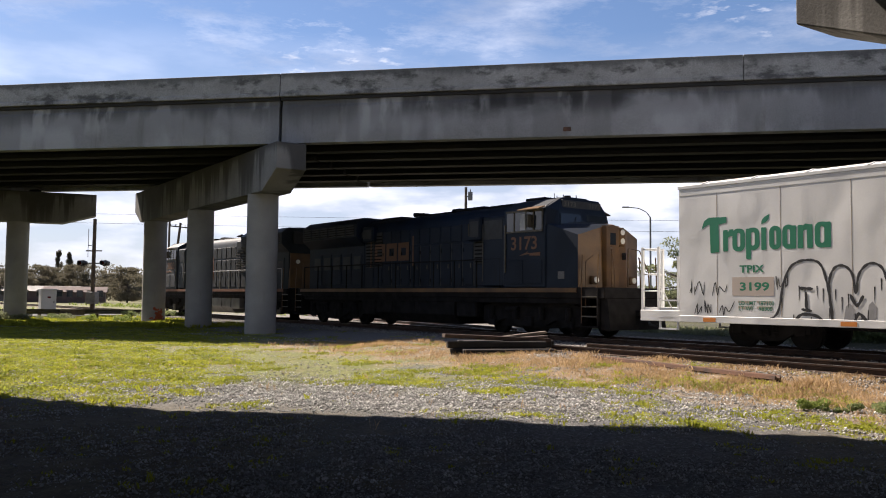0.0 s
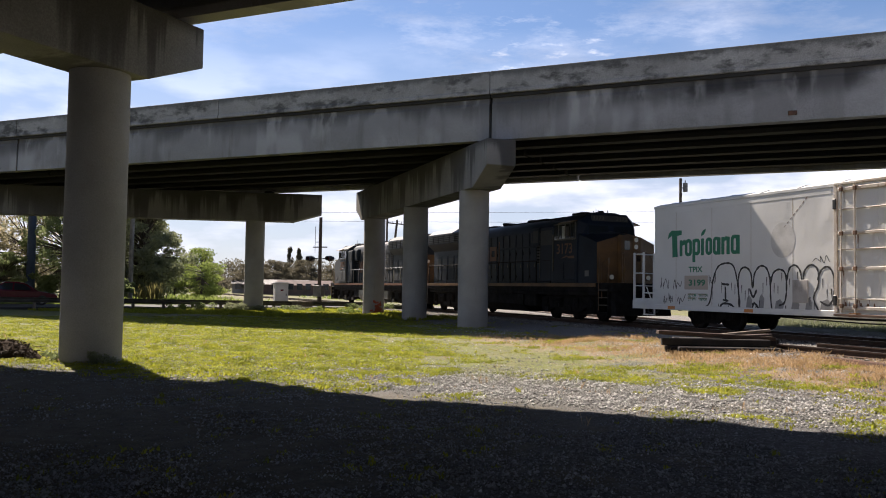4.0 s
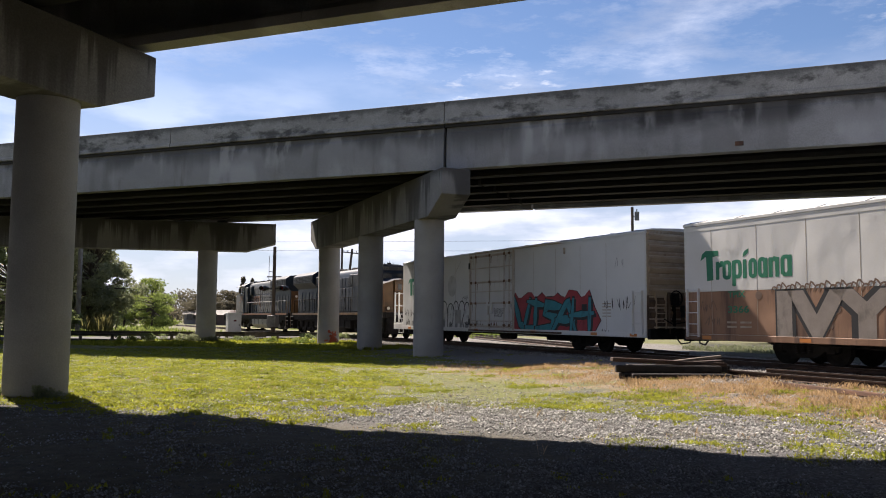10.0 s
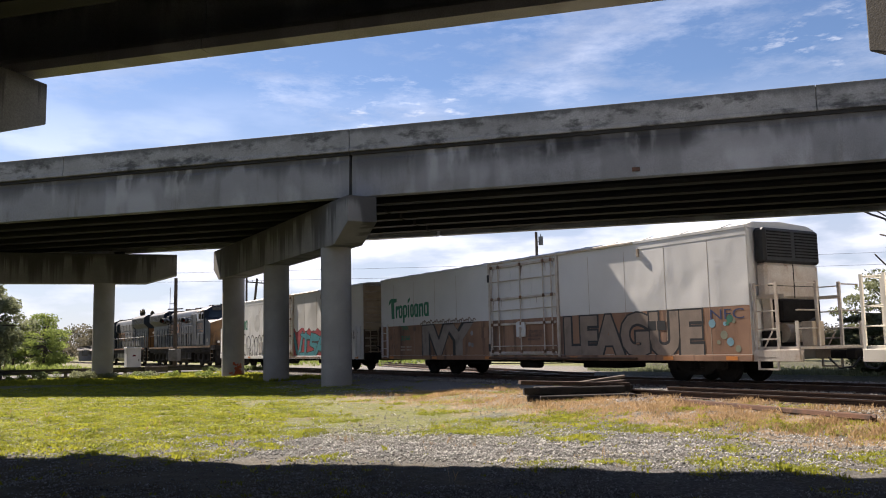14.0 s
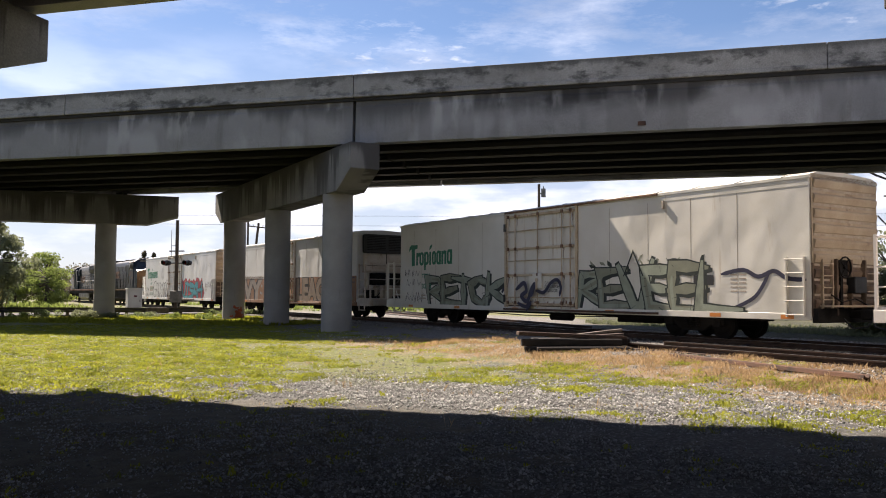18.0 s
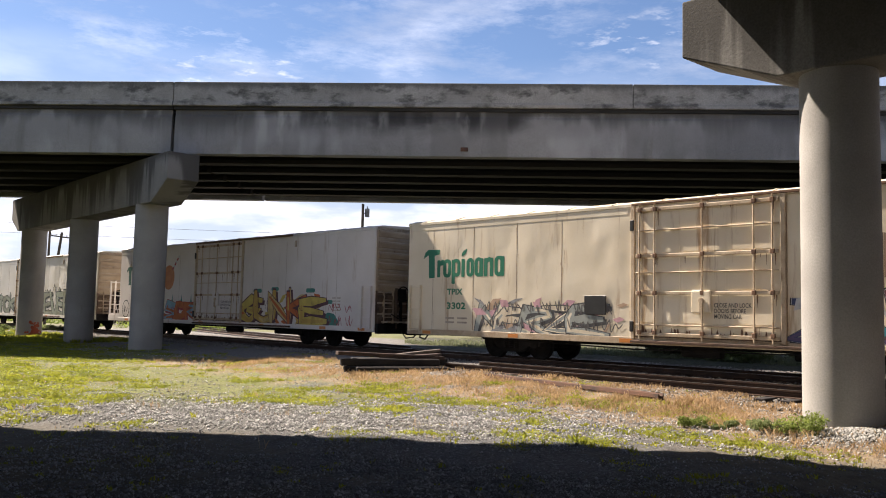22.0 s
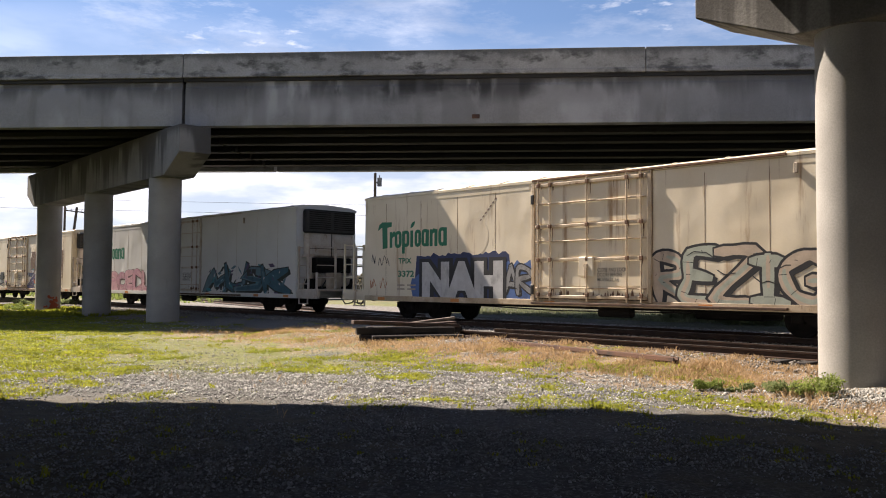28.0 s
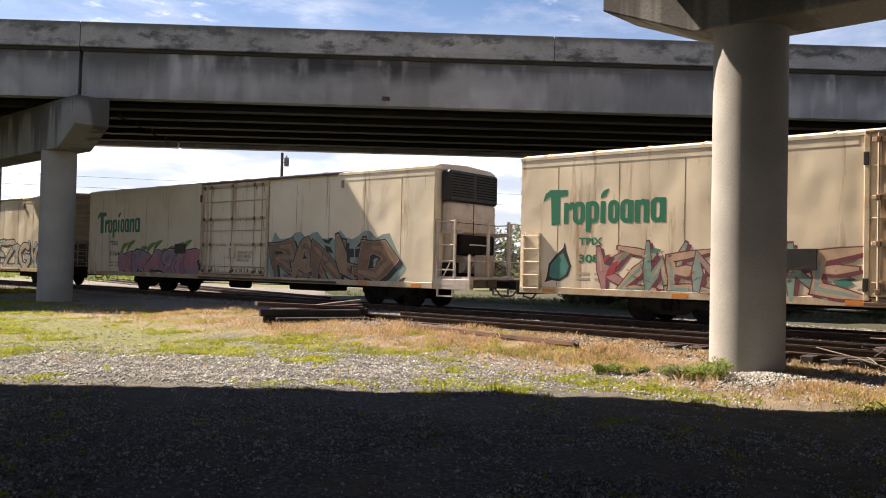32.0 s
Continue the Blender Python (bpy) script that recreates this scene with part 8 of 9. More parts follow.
pole("utility_pole", 2.1, 80.0, 12.2, 0.17, POLE_WOOD, "wooden utility pole with a grey transformer", extra="transformer")
pole("street_lamp", 21.6, 87.4, 10.2, 0.12, GALV, "grey steel street lamp with a curved arm", extra="lamp")
pole("leaning_pole", -28.0, 86.0, 8.9, 0.16, POLE_WOOD, "dark leaning wooden pole", lean=6, extra="cross")
pole("sign_pole", -52.8, 61.9, 13.0, 0.38, BLUE_POLE, "thick blue-painted steel sign pole")
pole("grey_pole", -43.2, 62.4, 12.0, 0.21, GALV, "grey steel pole beside the road")
pole("far_pole", -24.6, 75.0, 8.3, 0.12, POLE_WOOD, "thin wooden pole beyond the crossing")


def wires():
    rr = random.Random(5)
    for i, (p, q) in enumerate((((-90, 72, 8.9), (95, 96, 10.4)), ((-90, 73, 9.6), (95, 97, 12.0)))):
        p, q = Vector(p), Vector(q)
        pts = [p.lerp(q, k / 16) - Vector((0, 0, 1.2 * 4 * (k / 16) * (1 - k / 16))) for k in range(17)]
        o = Shape().path(pts, 0.014, 5).ob("overhead_wire", BLACK)
        tagged(o, "dark overhead wire strung beyond the tracks", "wire", "overhead wires")


wires()


# ---- plants ----
def leaf_material(name, a, b):
    m = material(name, a, b, 1.2, 0.6, 0, 20, 0.0)
    n, l = m.node_tree.nodes, m.node_tree.links
    p = n["Principled BSDF"]
    p.inputs["Specular IOR Level"].default_value = 0.2
    tr, mx = n.new("ShaderNodeBsdfTranslucent"), n.new("ShaderNodeMixShader")
    l.new(p.inputs["Base Color"].links[0].from_socket, tr.inputs["Color"])
    mx.inputs["Fac"].default_value = 0.55
    l.new(p.outputs["BSDF"], mx.inputs[1])
    l.new(tr.outputs["BSDF"], mx.inputs[2])
    l.new(mx.outputs["Shader"], n["Material Output"].inputs["Surface"])
    return m


LF_DARK = leaf_material("dark_foliage", (0.29, 0.315, 0.18), (0.185, 0.205, 0.115))
LF_MID = leaf_material("green_foliage", (0.26, 0.31, 0.13), (0.16, 0.20, 0.08))
LF_BRIGHT = leaf_material("bright_foliage", (0.30, 0.36, 0.09), (0.19, 0.25, 0.06))
LF_BROWN = leaf_material("brownish_foliage", (0.45, 0.40, 0.26), (0.31, 0.285, 0.175))
LF_FAR = leaf_material("far_brown_green_foliage", (0.17, 0.15, 0.105), (0.12, 0.113, 0.075))
LF_YEL = leaf_material("yellow_reeds", (0.22, 0.20, 0.075), (0.14, 0.13, 0.05))
BARK = material("bark", (0.10, 0.08, 0.06), (0.05, 0.04, 0.03), 5, 0.9, 0, 30, 0.4)


def leaf_cloud(rng, clumps, per, size):
    """Small leaf quads round clump centres (x, y, z, rx, rz)."""
    vs, k = [], 0
    for cx, cy, cz, rx, rz in clumps:
        d = rng.normal(size=(per, 3))
        d /= np.linalg.norm(d, axis=1)[:, None]
        r = rng.uniform(0.35, 1.05, per)[:, None] ** 0.7
        c = np.array([cx, cy, cz]) + d * r * np.array([rx, rx, rz])
        a = rng.normal(size=(per, 3))
        a /= np.linalg.norm(a, axis=1)[:, None]
        b = np.cross(a, rng.normal(size=(per, 3)))
        b /= np.linalg.norm(b, axis=1)[:, None]
        s = (size * rng.uniform(0.6, 1.4, per))[:, None]
        vs.append(np.stack([c - a * s, c + b * s * 0.55, c + a * s, c - b * s * 0.55], 1).reshape(-1, 3))
    v = np.concatenate(vs)
    f = np.arange(len(v)).reshape(-1, 4)
    return v, f


def tree(name, x, y, h, w, mat, label, seed, bare=0.0, dens=1.0, low=0.35, group="trees"):
    rng = np.random.default_rng(seed)
    e = thing(name, at(x, y), label, "tree", group)
    s = Shape()
    s.tube((0, 0, -0.3), (0.1, 0.05, h * 0.35), h * 0.028, 8, h * 0.020).tube((0.1, 0.05, h * 0.35), (0, 0, h * 0.75), h * 0.020, 7, h * 0.008)
    clumps = []
    n = int(34 * dens) + 10
    for i in range(n):
        a, t = rng.uniform(0, 6.283), rng.uniform(0, 1)
        if group == "pines":      # whorls of branches in tiers
            t = (int(t * 8) + rng.uniform(0, 0.35)) / 8
        z = h * (low + (0.97 - low) * t)
        reach = w * (1.05 * (1 - t) + 0.08 if group == "pines" else 0.95 * math.sin(3.14159 * (0.12 + 0.80 * t)) ** 0.8) * rng.uniform(0.3, 1.05)
        cx, cy = reach * math.cos(a), reach * math.sin(a)
        s.tube((0.05, 0, h * (0.3 + 0.35 * t)), (cx * 0.9, cy * 0.9, z), h * 0.009, 5, h * 0.003)
        clumps.append((cx, cy, z, w * rng.uniform(0.13, 0.30), h * rng.uniform(0.04, 0.085)))
    s.ob("trunk", BARK, e)
    v, f = leaf_cloud(rng, clumps, int(105 * dens * (1 - bare)) + 20, 0.075 + 0.0055 * h)
    o = new("crown", quick_mesh("crown", v, f, mat))
    o.parent = e
    return e


tree("broadleaf_tree", -67.6, 67.6, 13.6, 6.0, LF_DARK, "tall dark broadleaf tree beyond the road", 1, dens=1.6, low=0.12)
tree("broadleaf_tree", -63.5, 66.8, 8.4, 4.9, LF_BROWN, "brownish leafy tree beyond the road", 2, bare=0.2, dens=1.3, low=0.06)
tree("brownish_tree", -56.4, 65.5, 9.1, 4.3, LF_BROWN, "brownish half-bare tree beyond the road", 3, bare=0.3, dens=1.3, low=0.06)
tree("broadleaf_tree", -51.7, 64.6, 9.5, 3.9, LF_MID, "green leafy tree behind the pole", 4, dens=1.8, low=0.06)
tree("broadleaf_tree", -44.5, 66, 9.6, 4.2, LF_DARK, "dark spreading tree by the dirt lane", 5, dens=2.4, low=0.10)
tree("broadleaf_tree", -47, 70, 8.0, 3.4, LF_DARK, "dark spreading tree by the dirt lane", 6, dens=1.8, low=0.08)
for i, (x, y, h, w, mt) in enumerate(((-55.6, 95, 6.4, 4.0, LF_BRIGHT), (-60, 96, 5.2, 3.8, LF_MID), (-64, 99, 5.0, 4.2, LF_MID), (-69, 100, 5.6, 4.0, LF_DARK), (-57.5, 99, 4.6, 3.2, LF_BRIGHT))):
    tree("leafy_bush", x, y, h, w, mt, ("bright" if mt is LF_BRIGHT else "dull") + " green leafy bush beside the dirt lane", 20 + i, dens=1.3, low=0.06, group="bushes")
for i, (x, y, h) in enumerate(((-82.2, 179, 11.4), (-80.3, 180, 11.0), (-84.6, 178, 7.6), (-101, 168, 9.5))):
    tree("pine_tree", x, y, h, 1.5, LF_FAR, "tall dark narrow pine far off", 40 + i, dens=1.2, low=0.12, group="pines")
for i, (x, y, h, w, mt, word) in enumerate(((-71, 149, 6.3, 4.4, LF_FAR, "dark green"), (-65.0, 151.5, 6.9, 4.8, LF_FAR, "dull brownish"), (-58.0, 154.3, 6.4, 5.0, LF_FAR, "dull brownish"), (-77, 150, 5.8, 4.4, LF_FAR, "dark green"))):
    tree("broadleaf_tree", x, y, h, w, mt, word + " spreading tree beyond the far road", 140 + i, bare=0.1, dens=2.0, low=0.06)
for i in range(9):
    rg = random.Random(60 + i)
    x = 12 + 6.2 * i
    tree("broadleaf_tree", x + rg.uniform(-1, 1), 70 - 0.35 * x + rg.uniform(-3, 3), rg.uniform(5.4, 6.6), rg.uniform(3.2, 4.2), LF_DARK, "green leafy tree behind the tracks", 70 + i, dens=1.0, low=0.08)
sh = [(-54.9, 61.1, 4.3, 2.8, LF_MID), (-55.3, 61.2, 3.6, 2.9, LF_DARK), (-66.7, 63.4, 3.8, 3.2, LF_DARK), (-43.4, 59.0, 3.4, 1.9, LF_MID), (-75.6, 65.0, 4.5, 3.7, LF_DARK), (-42.0, 58.7, 2.2, 1.7, LF_MID), (-71.0, 65.0, 4.6, 3.3, LF_DARK), (-61.5, 63.6, 4.0, 3.0, LF_BROWN)]
for i, (x, y, h, w, mt) in enumerate(sh):
    tree("leafy_bush", x, y, h, w, mt, "tangled green roadside bush", 90 + i, dens=1.1, low=0.05, group="bushes")


for i in range(13):
    rg = random.Random(160 + i)
    q = TRACK @ Vector((-24 + 2.5 * i + rg.uniform(-0.6, 0.6), -11.0 + rg.uniform(-1.5, 1.5), 0))
    tree("leafy_bush", q.x, q.y, rg.uniform(1.3, 2.6), rg.uniform(1.7, 2.3), LF_MID if i % 3 == 1 else LF_DARK, "dense green bush behind the tracks", 170 + i, dens=1.2, low=0.03, group="bushes")


def bare_tree(x, y, h, seed):
    """A dead tree: a forked trunk and crooked limbs without leaves."""
    rng = random.Random(seed)
    e = thing("bare_tree", at(x, y), "leafless grey dead tree behind the tracks", "tree", "trees")
    Shape().path([(0, 0, -0.3), (0.15, 0, h * 0.3), (-0.1, 0.1, h * 0.55), (0.1, 0, h * 0.75)], h * 0.008, 8).ob("trunk", BARK, e)
    for i in range(16):
        z, a, l = h * rng.uniform(0.3, 0.75), rng.uniform(0, 6.28), h * rng.uniform(0.12, 0.30)
        p = [(0.0, 0.0, z)]
        for k in range(4):
            a += rng.uniform(-0.6, 0.6)
            p.append((p[-1][0] + l / 4 * math.cos(a), p[-1][1] + l / 4 * math.sin(a), p[-1][2] + l / 4 * rng.uniform(0.3, 1.2)))
        Shape().path(p, h * rng.uniform(0.002, 0.005), 5).ob("limb", BARK, e)


bare_tree(24.4, 54.0, 14.5, 31)


def far_woods():
    rng = np.random.default_rng(8)
    cl = []
    for az in np.arange(-56, 44, 0.4):
        d = 190 + 60 * rng.uniform()
        h = rng.uniform(4.0, 8.0) if az < -8 else rng.uniform(2.5, 5.0)
        cl.append((d * math.sin(radians(az)), d * math.cos(radians(az)), h * 0.55, rng.uniform(2.0, 4.0), h * 0.6))
    v, f = leaf_cloud(rng, cl, 720, 0.28)
    o = new("far_woods", quick_mesh("far_woods", v, f, LF_FAR))
    tagged(o, "far line of brownish green woods", "woods", kind="stuff")


far_woods()


def blades(name, pts, heights, mat, label, category, seed, per=6, width=0.012, lean=0.5):
    """Tufts of narrow bent blades, two triangles each."""
    rng = np.random.default_rng(seed)
    n = len(pts)
    base = np.repeat(pts, per, 0) + np.c_[rng.normal(0, 0.035, (n * per, 2)), np.zeros(n * per)]
    h = np.repeat(heights, per) * rng.uniform(0.5, 1.2, n * per)
    a = rng.uniform(0, 6.283, n * per)
    out = np.c_[np.cos(a), np.sin(a)] * (h * lean * rng.uniform(0.2, 1.0, n * per))[:, None]
    side = np.c_[-np.sin(a), np.cos(a)] * width
    z = base[:, 2]
    p0 = np.c_[base[:, :2] - side, z - 0.01]
    p1 = np.c_[base[:, :2] + side, z - 0.01]
    p2 = np.c_[base[:, :2] + out * 0.45 + side * 0.8, z + h * 0.65]
    p3 = np.c_[base[:, :2] + out, z + h]
    v = np.stack([p0, p1, p2, p3], 1).reshape(-1, 3)
    i = np.arange(n * per)[:, None] * 4
    f = np.concatenate([i + [0, 1, 2], i + [0, 2, 3]])
    o = new(name, quick_mesh(name, v, f, mat))
    return tagged(o, label, category, kind="stuff")


def scatter(n, seed, keep):
    """Points of the yard, thinned by keep(x, y, fields)."""
    rng = np.random.default_rng(seed)
    d = 4.7 + 41.0 * rng.uniform(0, 1, n) ** 1.5
    az = np.radians(rng.uniform(-52, 52, n))
    x, y = d * np.sin(az), d * np.cos(az)
    f1 = np.array([noise.noise((a * 0.55, b * 0.55, 3.1)) for a, b in zip(x, y)])
    f2 = np.array([noise.noise((a * 1.9, b * 1.9, 7.7)) for a, b in zip(x, y)])
    away = x * math.sin(radians(10.6)) + y * math.cos(radians(10.6))
    u, v = track_uv(x, y)
    k = rng.uniform(0, 1, n) < keep(x, y, away, u, v, f1 + 0.5 * f2)
    x, y = x[k], y[k]
    return np.c_[x, y, ground_z(x, y) + bumps(x, y)]


def green_keep(x, y, away, u, v, f):
    lush = step(-2.0, -9.0, x + 0.25 * (y - 18)) * 0.95 + 0.40 + 0.75 * np.exp(-(((x - 1.6) / 2.6) ** 2 + ((away - 16.2) / 0.75) ** 2)) - 0.75 * np.exp(-(((x + 0.8) / 4.6) ** 2 + ((away - 12.8) / 2.0) ** 2))
    return np.clip((f + lush - 0.45) * 1.6, 0, 1) * step(10.6, 12.8, away + 0.25 * np.clip(x + 4, 0, 9)) * step(2.0, 5.0, v) * (1 - 0.60 * step(1, 7, x)) + (0.03 * (f > 0.2) + 0.40 * step(1.5, 4.5, x) * np.clip(0.35 + 1.3 * f, 0, 1)) * (v > 8.0) * step(10.5, 12, away) + 0.018 * np.clip(0.3 + 1.5 * f, 0, 1) * (away < 12)


def straw_keep(x, y, away, u, v, f):
    return np.clip(0.75 + f * 1.3, 0, 1) * step(5.0, 5.6, v) * (1 - step(7.8, 10.0, v)) * (1 - step(9, 14, u)) + 0.004 * (v > 6) * step(10, 13, away)


def stone_keep(x, y, away, u, v, f):
    patch = np.exp(-(((x + 1.2) / 4.6) ** 2 + ((away - 13.8) / 2.1) ** 2))
    lit = np.clip(0.22 - 0.5 * f + 1.15 * patch - 0.30 * step(-4, -9, x) - 0.06 * step(1.5, 4.5, x), 0.05, 1)
    near = np.clip(0.25 + 1.1 * (f - 0.05) + 0.30 * np.exp(-((x - 0.5) / 3.0) ** 2), 0.03, 1.0)
    k = step(11.4, 12.6, away)
    return (lit * k + near * (1 - k)) * step(5.2, 6.2, v) * (1 - 0.70 * step(15.3, 17.0, away) * step(7.5, 9.5, v))


GRASS = leaf_material("yard_grass", (0.45, 0.455, 0.045), (0.20, 0.23, 0.026))
STRAW = leaf_material("dry_straw", (0.56, 0.40, 0.225), (0.44, 0.30, 0.16))
gp = scatter(230000, 1, green_keep)
clump = np.array([0.5 + 0.5 * noise.noise((a * 2.6, b * 2.6, 1.3)) + 0.25 * noise.noise((a * 7.0, b * 7.0, 4.3)) for a, b in gp[:, :2]])
blades("grass", gp, 0.012 + 0.115 * np.clip(clump, 0, 1) ** 2.4 * np.random.default_rng(40).uniform(0.5, 1, len(gp)), GRASS, "short green grass and weeds in patches", "grass", 2, 7, 0.011, 1.4)


def ground_leaves(name, pts, size, mat, label, seed):
    """Small broad leaves lying low in the grass."""
    rng = np.random.default_rng(seed)
    n = len(pts)
    a = rng.uniform(0, 6.283, n)
    t = np.c_[np.cos(a), np.sin(a), rng.uniform(-0.2, 0.9, n)]
    b = np.c_[-np.sin(a), np.cos(a), rng.uniform(-0.4, 0.4, n)]
    s = (size * rng.uniform(0.4, 1.3, n))[:, None]
    c = pts + np.c_[rng.normal(0, 0.03, (n, 2)), rng.uniform(0.008, 0.05, n)]
    v = np.stack([c - t * s, c + b * s * 0.5, c + t * s, c - b * s * 0.5], 1).reshape(-1, 3)
    o = new(name, quick_mesh(name, v, np.arange(4 * n).reshape(-1, 4), mat))
    return tagged(o, label, "weeds", kind="stuff")


def islands(m, lo, hi):
    """Gives every leaf, blade or stone of a joined mesh a lightness of its own."""
    n, l = m.node_tree.nodes, m.node_tree.links
    g, hs, mr = n.new("ShaderNodeNewGeometry"), n.new("ShaderNodeHueSaturation"), n.new("ShaderNodeMapRange")
    mr.inputs["To Min"].default_value, mr.inputs["To Max"].default_value = lo, hi
    l.new(g.outputs["Random Per Island"], mr.inputs["Value"])
    l.new(mr.outputs["Result"], hs.inputs["Value"])
    src = n["Principled BSDF"].inputs["Base Color"].links[0].from_socket
    ends = [k.to_socket for k in list(src.links)]
    l.new(src, hs.inputs["Color"])
    for e in ends:
        l.new(hs.outputs["Color"], e)
    return m


def weed_keep(x, y, away, u, v, f):
    return np.clip((green_keep(x, y, away, u, v, f) - 0.30) * 1.4 + 1.1 * f, 0, 1) * (green_keep(x, y, away, u, v, f) > 0.12)


CLOVER = islands(leaf_material("clover_leaves", (0.38, 0.415, 0.055), (0.22, 0.26, 0.035)), 0.5, 1.45)
wp = scatter(420000, 15, weed_keep)
ground_leaves("low_weeds", wp, 0.026, CLOVER, "low broad-leaved green weeds in the yard grass", 16)
spts = scatter(420000, 3, straw_keep)
sh_ = np.array([0.5 + 0.8 * noise.noise((a * 1.1, b * 1.1, 9.3)) for a, b in spts[:, :2]])
blades("dry_grass", spts, 0.03 + 0.16 * np.clip(sh_, 0.05, 1) * np.random.default_rng(41).uniform(0.2, 1, len(spts)) ** 1.5, STRAW, "dry straw-coloured grass along the track bank", "grass", 4, 4, 0.0028, 0.8)

rr = np.random.default_rng(77)
road_v = np.c_[rr.uniform(-34, 18, 2600), np.full(2600, 6.0) + rr.normal(0, 0.8, 2600), np.zeros(2600)]
road_v = np.array([ROAD @ Vector(q) for q in road_v])
road_v[:, 2] = ground_z(road_v[:, 0], road_v[:, 1])
blades("roadside_grass", road_v, rr.uniform(0.15, 0.55, len(road_v)), LF_BRIGHT, "tall green roadside grass and weeds", "grass", 78, 7, 0.022, 0.5)
bu, bv = rr.uniform(-30, 22, 5200), -8.5 - 7.0 * rr.uniform(0, 1, 5200) ** 1.4
bx, by = TRACK[0][0] * bu + TRACK[0][1] * bv + TRACK[0][3], TRACK[1][0] * bu + TRACK[1][1] * bv + TRACK[1][3]
bk = bx > by * math.tan(radians(4.0)) + 0.5
blades("trackside_weeds", np.c_[bx, by, ground_z(bx, by)][bk], rr.uniform(0.06, 0.2, bk.sum()), LF_DARK, "dark green weeds on the far side of the track", "weeds", 76, 8, 0.012, 0.6)
vg = np.c_[rr.uniform(-36, -9, 26000), rr.uniform(42, 72, 26000)]
rx_, ry_ = vg[:, 0] + 41.7, vg[:, 1] - 43.6
across_road = -rx_ * math.sin(radians(48)) + ry_ * math.cos(radians(48))
tu, tv = track_uv(vg[:, 0], vg[:, 1])
vn = np.array([noise.noise((a * 0.35, b * 0.35, 2.2)) + 0.4 * noise.noise((a * 1.3, b * 1.3, 5.0)) for a, b in vg])
vk = (across_road < -3.9) & (tv > 3.2) & (rr.uniform(-0.5, 0.5, len(vg)) < vn + 0.28)
vg, vn = vg[vk], vn[vk]
blades("verge_grass", np.c_[vg, ground_z(vg[:, 0], vg[:, 1])], 0.05 + 0.22 * np.clip(vn + 0.3, 0, 1) * rr.uniform(0.4, 1, len(vg)), GRASS, "yellow-green grass on the verge beside the guard rail", "grass", 80, 6, 0.028, 0.8)
far_v = np.c_[rr.uniform(-62, -8, 3000), rr.uniform(62, 110, 3000), np.zeros(3000)]
uu, vv = track_uv(far_v[:, 0], far_v[:, 1])
far_v = far_v[np.abs(vv) > 7]
blades("field_grass", far_v, rr.uniform(0.2, 0.6, len(far_v)), LF_BRIGHT, "rough yellow-green grass beyond the road", "grass", 79, 8, 0.05, 0.6)


def stones(name, pts, lo, hi, mat, seed, label, category, size=None):
    rng = np.random.default_rng(seed)
    n = len(pts)
    oct6 = np.array([(1, 0, 0), (-1, 0, 0), (0, 1, 0), (0, -1, 0), (0, 0, 1), (0, 0, -1)], float)
    f8 = np.array([(0, 2, 4), (2, 1, 4), (1, 3, 4), (3, 0, 4), (2, 0, 5), (1, 2, 5), (3, 1, 5), (0, 3, 5)])
    s = rng.uniform(lo, hi, n)[:, None, None] * rng.uniform(0.65, 1.25, (n, 6, 1))
    if size is not None:
        s = s * size[:, None, None]
    a = rng.uniform(0, 6.283, n)
    v = oct6[None] * s * np.array([1, 1, 0.85])
    c, d = np.cos(a)[:, None], np.sin(a)[:, None]
    v = np.stack([v[..., 0] * c - v[..., 1] * d, v[..., 0] * d + v[..., 1] * c, v[..., 2] + 0.3 * v[..., 0]], -1) + pts[:, None, :] + np.array([0, 0, 0.006])
    f = (f8[None] + 6 * np.arange(n)[:, None, None]).reshape(-1, 3)
    o = new(name, quick_mesh(name, v.reshape(-1, 3), f, mat))
    return tagged(o, label, category, kind="stuff")


def stone_material(name, a, b, lo=0.5, hi=1.6):
    return islands(material(name, a, b, 8, 0.9, 0, 60, 0.2), lo, hi)


STONE = stone_material("gravel_stone", (0.54, 0.535, 0.52), (0.23, 0.226, 0.216), 0.35, 1.6)
st = scatter(720000, 5, stone_keep)
st_far = st @ np.array([math.sin(radians(10.6)), math.cos(radians(10.6)), 0.0])
stone_size = np.random.default_rng(50).choice([0.48, 0.68, 0.9, 1.3], len(st), p=[0.34, 0.36, 0.22, 0.08])
stones("gravel", st[st_far > 11.6], 0.0095, 0.029, STONE, 6, "loose grey gravel spread over the yard", "gravel", stone_size[st_far > 11.6])
# gravel inside the deck's shadow has that shade in its darker, bluer colour
stones("fine_gravel", st[st_far <= 11.6], 0.007, 0.021, stone_material("shaded_fine_gravel", (0.34, 0.345, 0.36), (0.20, 0.203, 0.21), 0.5, 1.6), 7, "fine gravel of the near yard, coloured darker for the deck's shade", "gravel", stone_size[st_far <= 11.6])


def ballast_points(n, seed):
    rng = np.random.default_rng(seed)
    u, v = rng.uniform(-22, 42, n), rng.uniform(-4.5, 6.6, n)
    m = TRACK
    x, y = m[0][0] * u + m[0][1] * v + m[0][3], m[1][0] * u + m[1][1] * v + m[1][3]
    k = (v < 3.0) | (u < 6)
    x, y = x[k], y[k]
    return np.c_[x, y, ground_z(x, y) + 0.01]


stones("ballast", ballast_points(42000, 9), 0.022, 0.05, stone_material("ballast_grey", (0.30, 0.28, 0.255), (0.17, 0.155, 0.14)), 10, "coarse grey track ballast", "ballast")
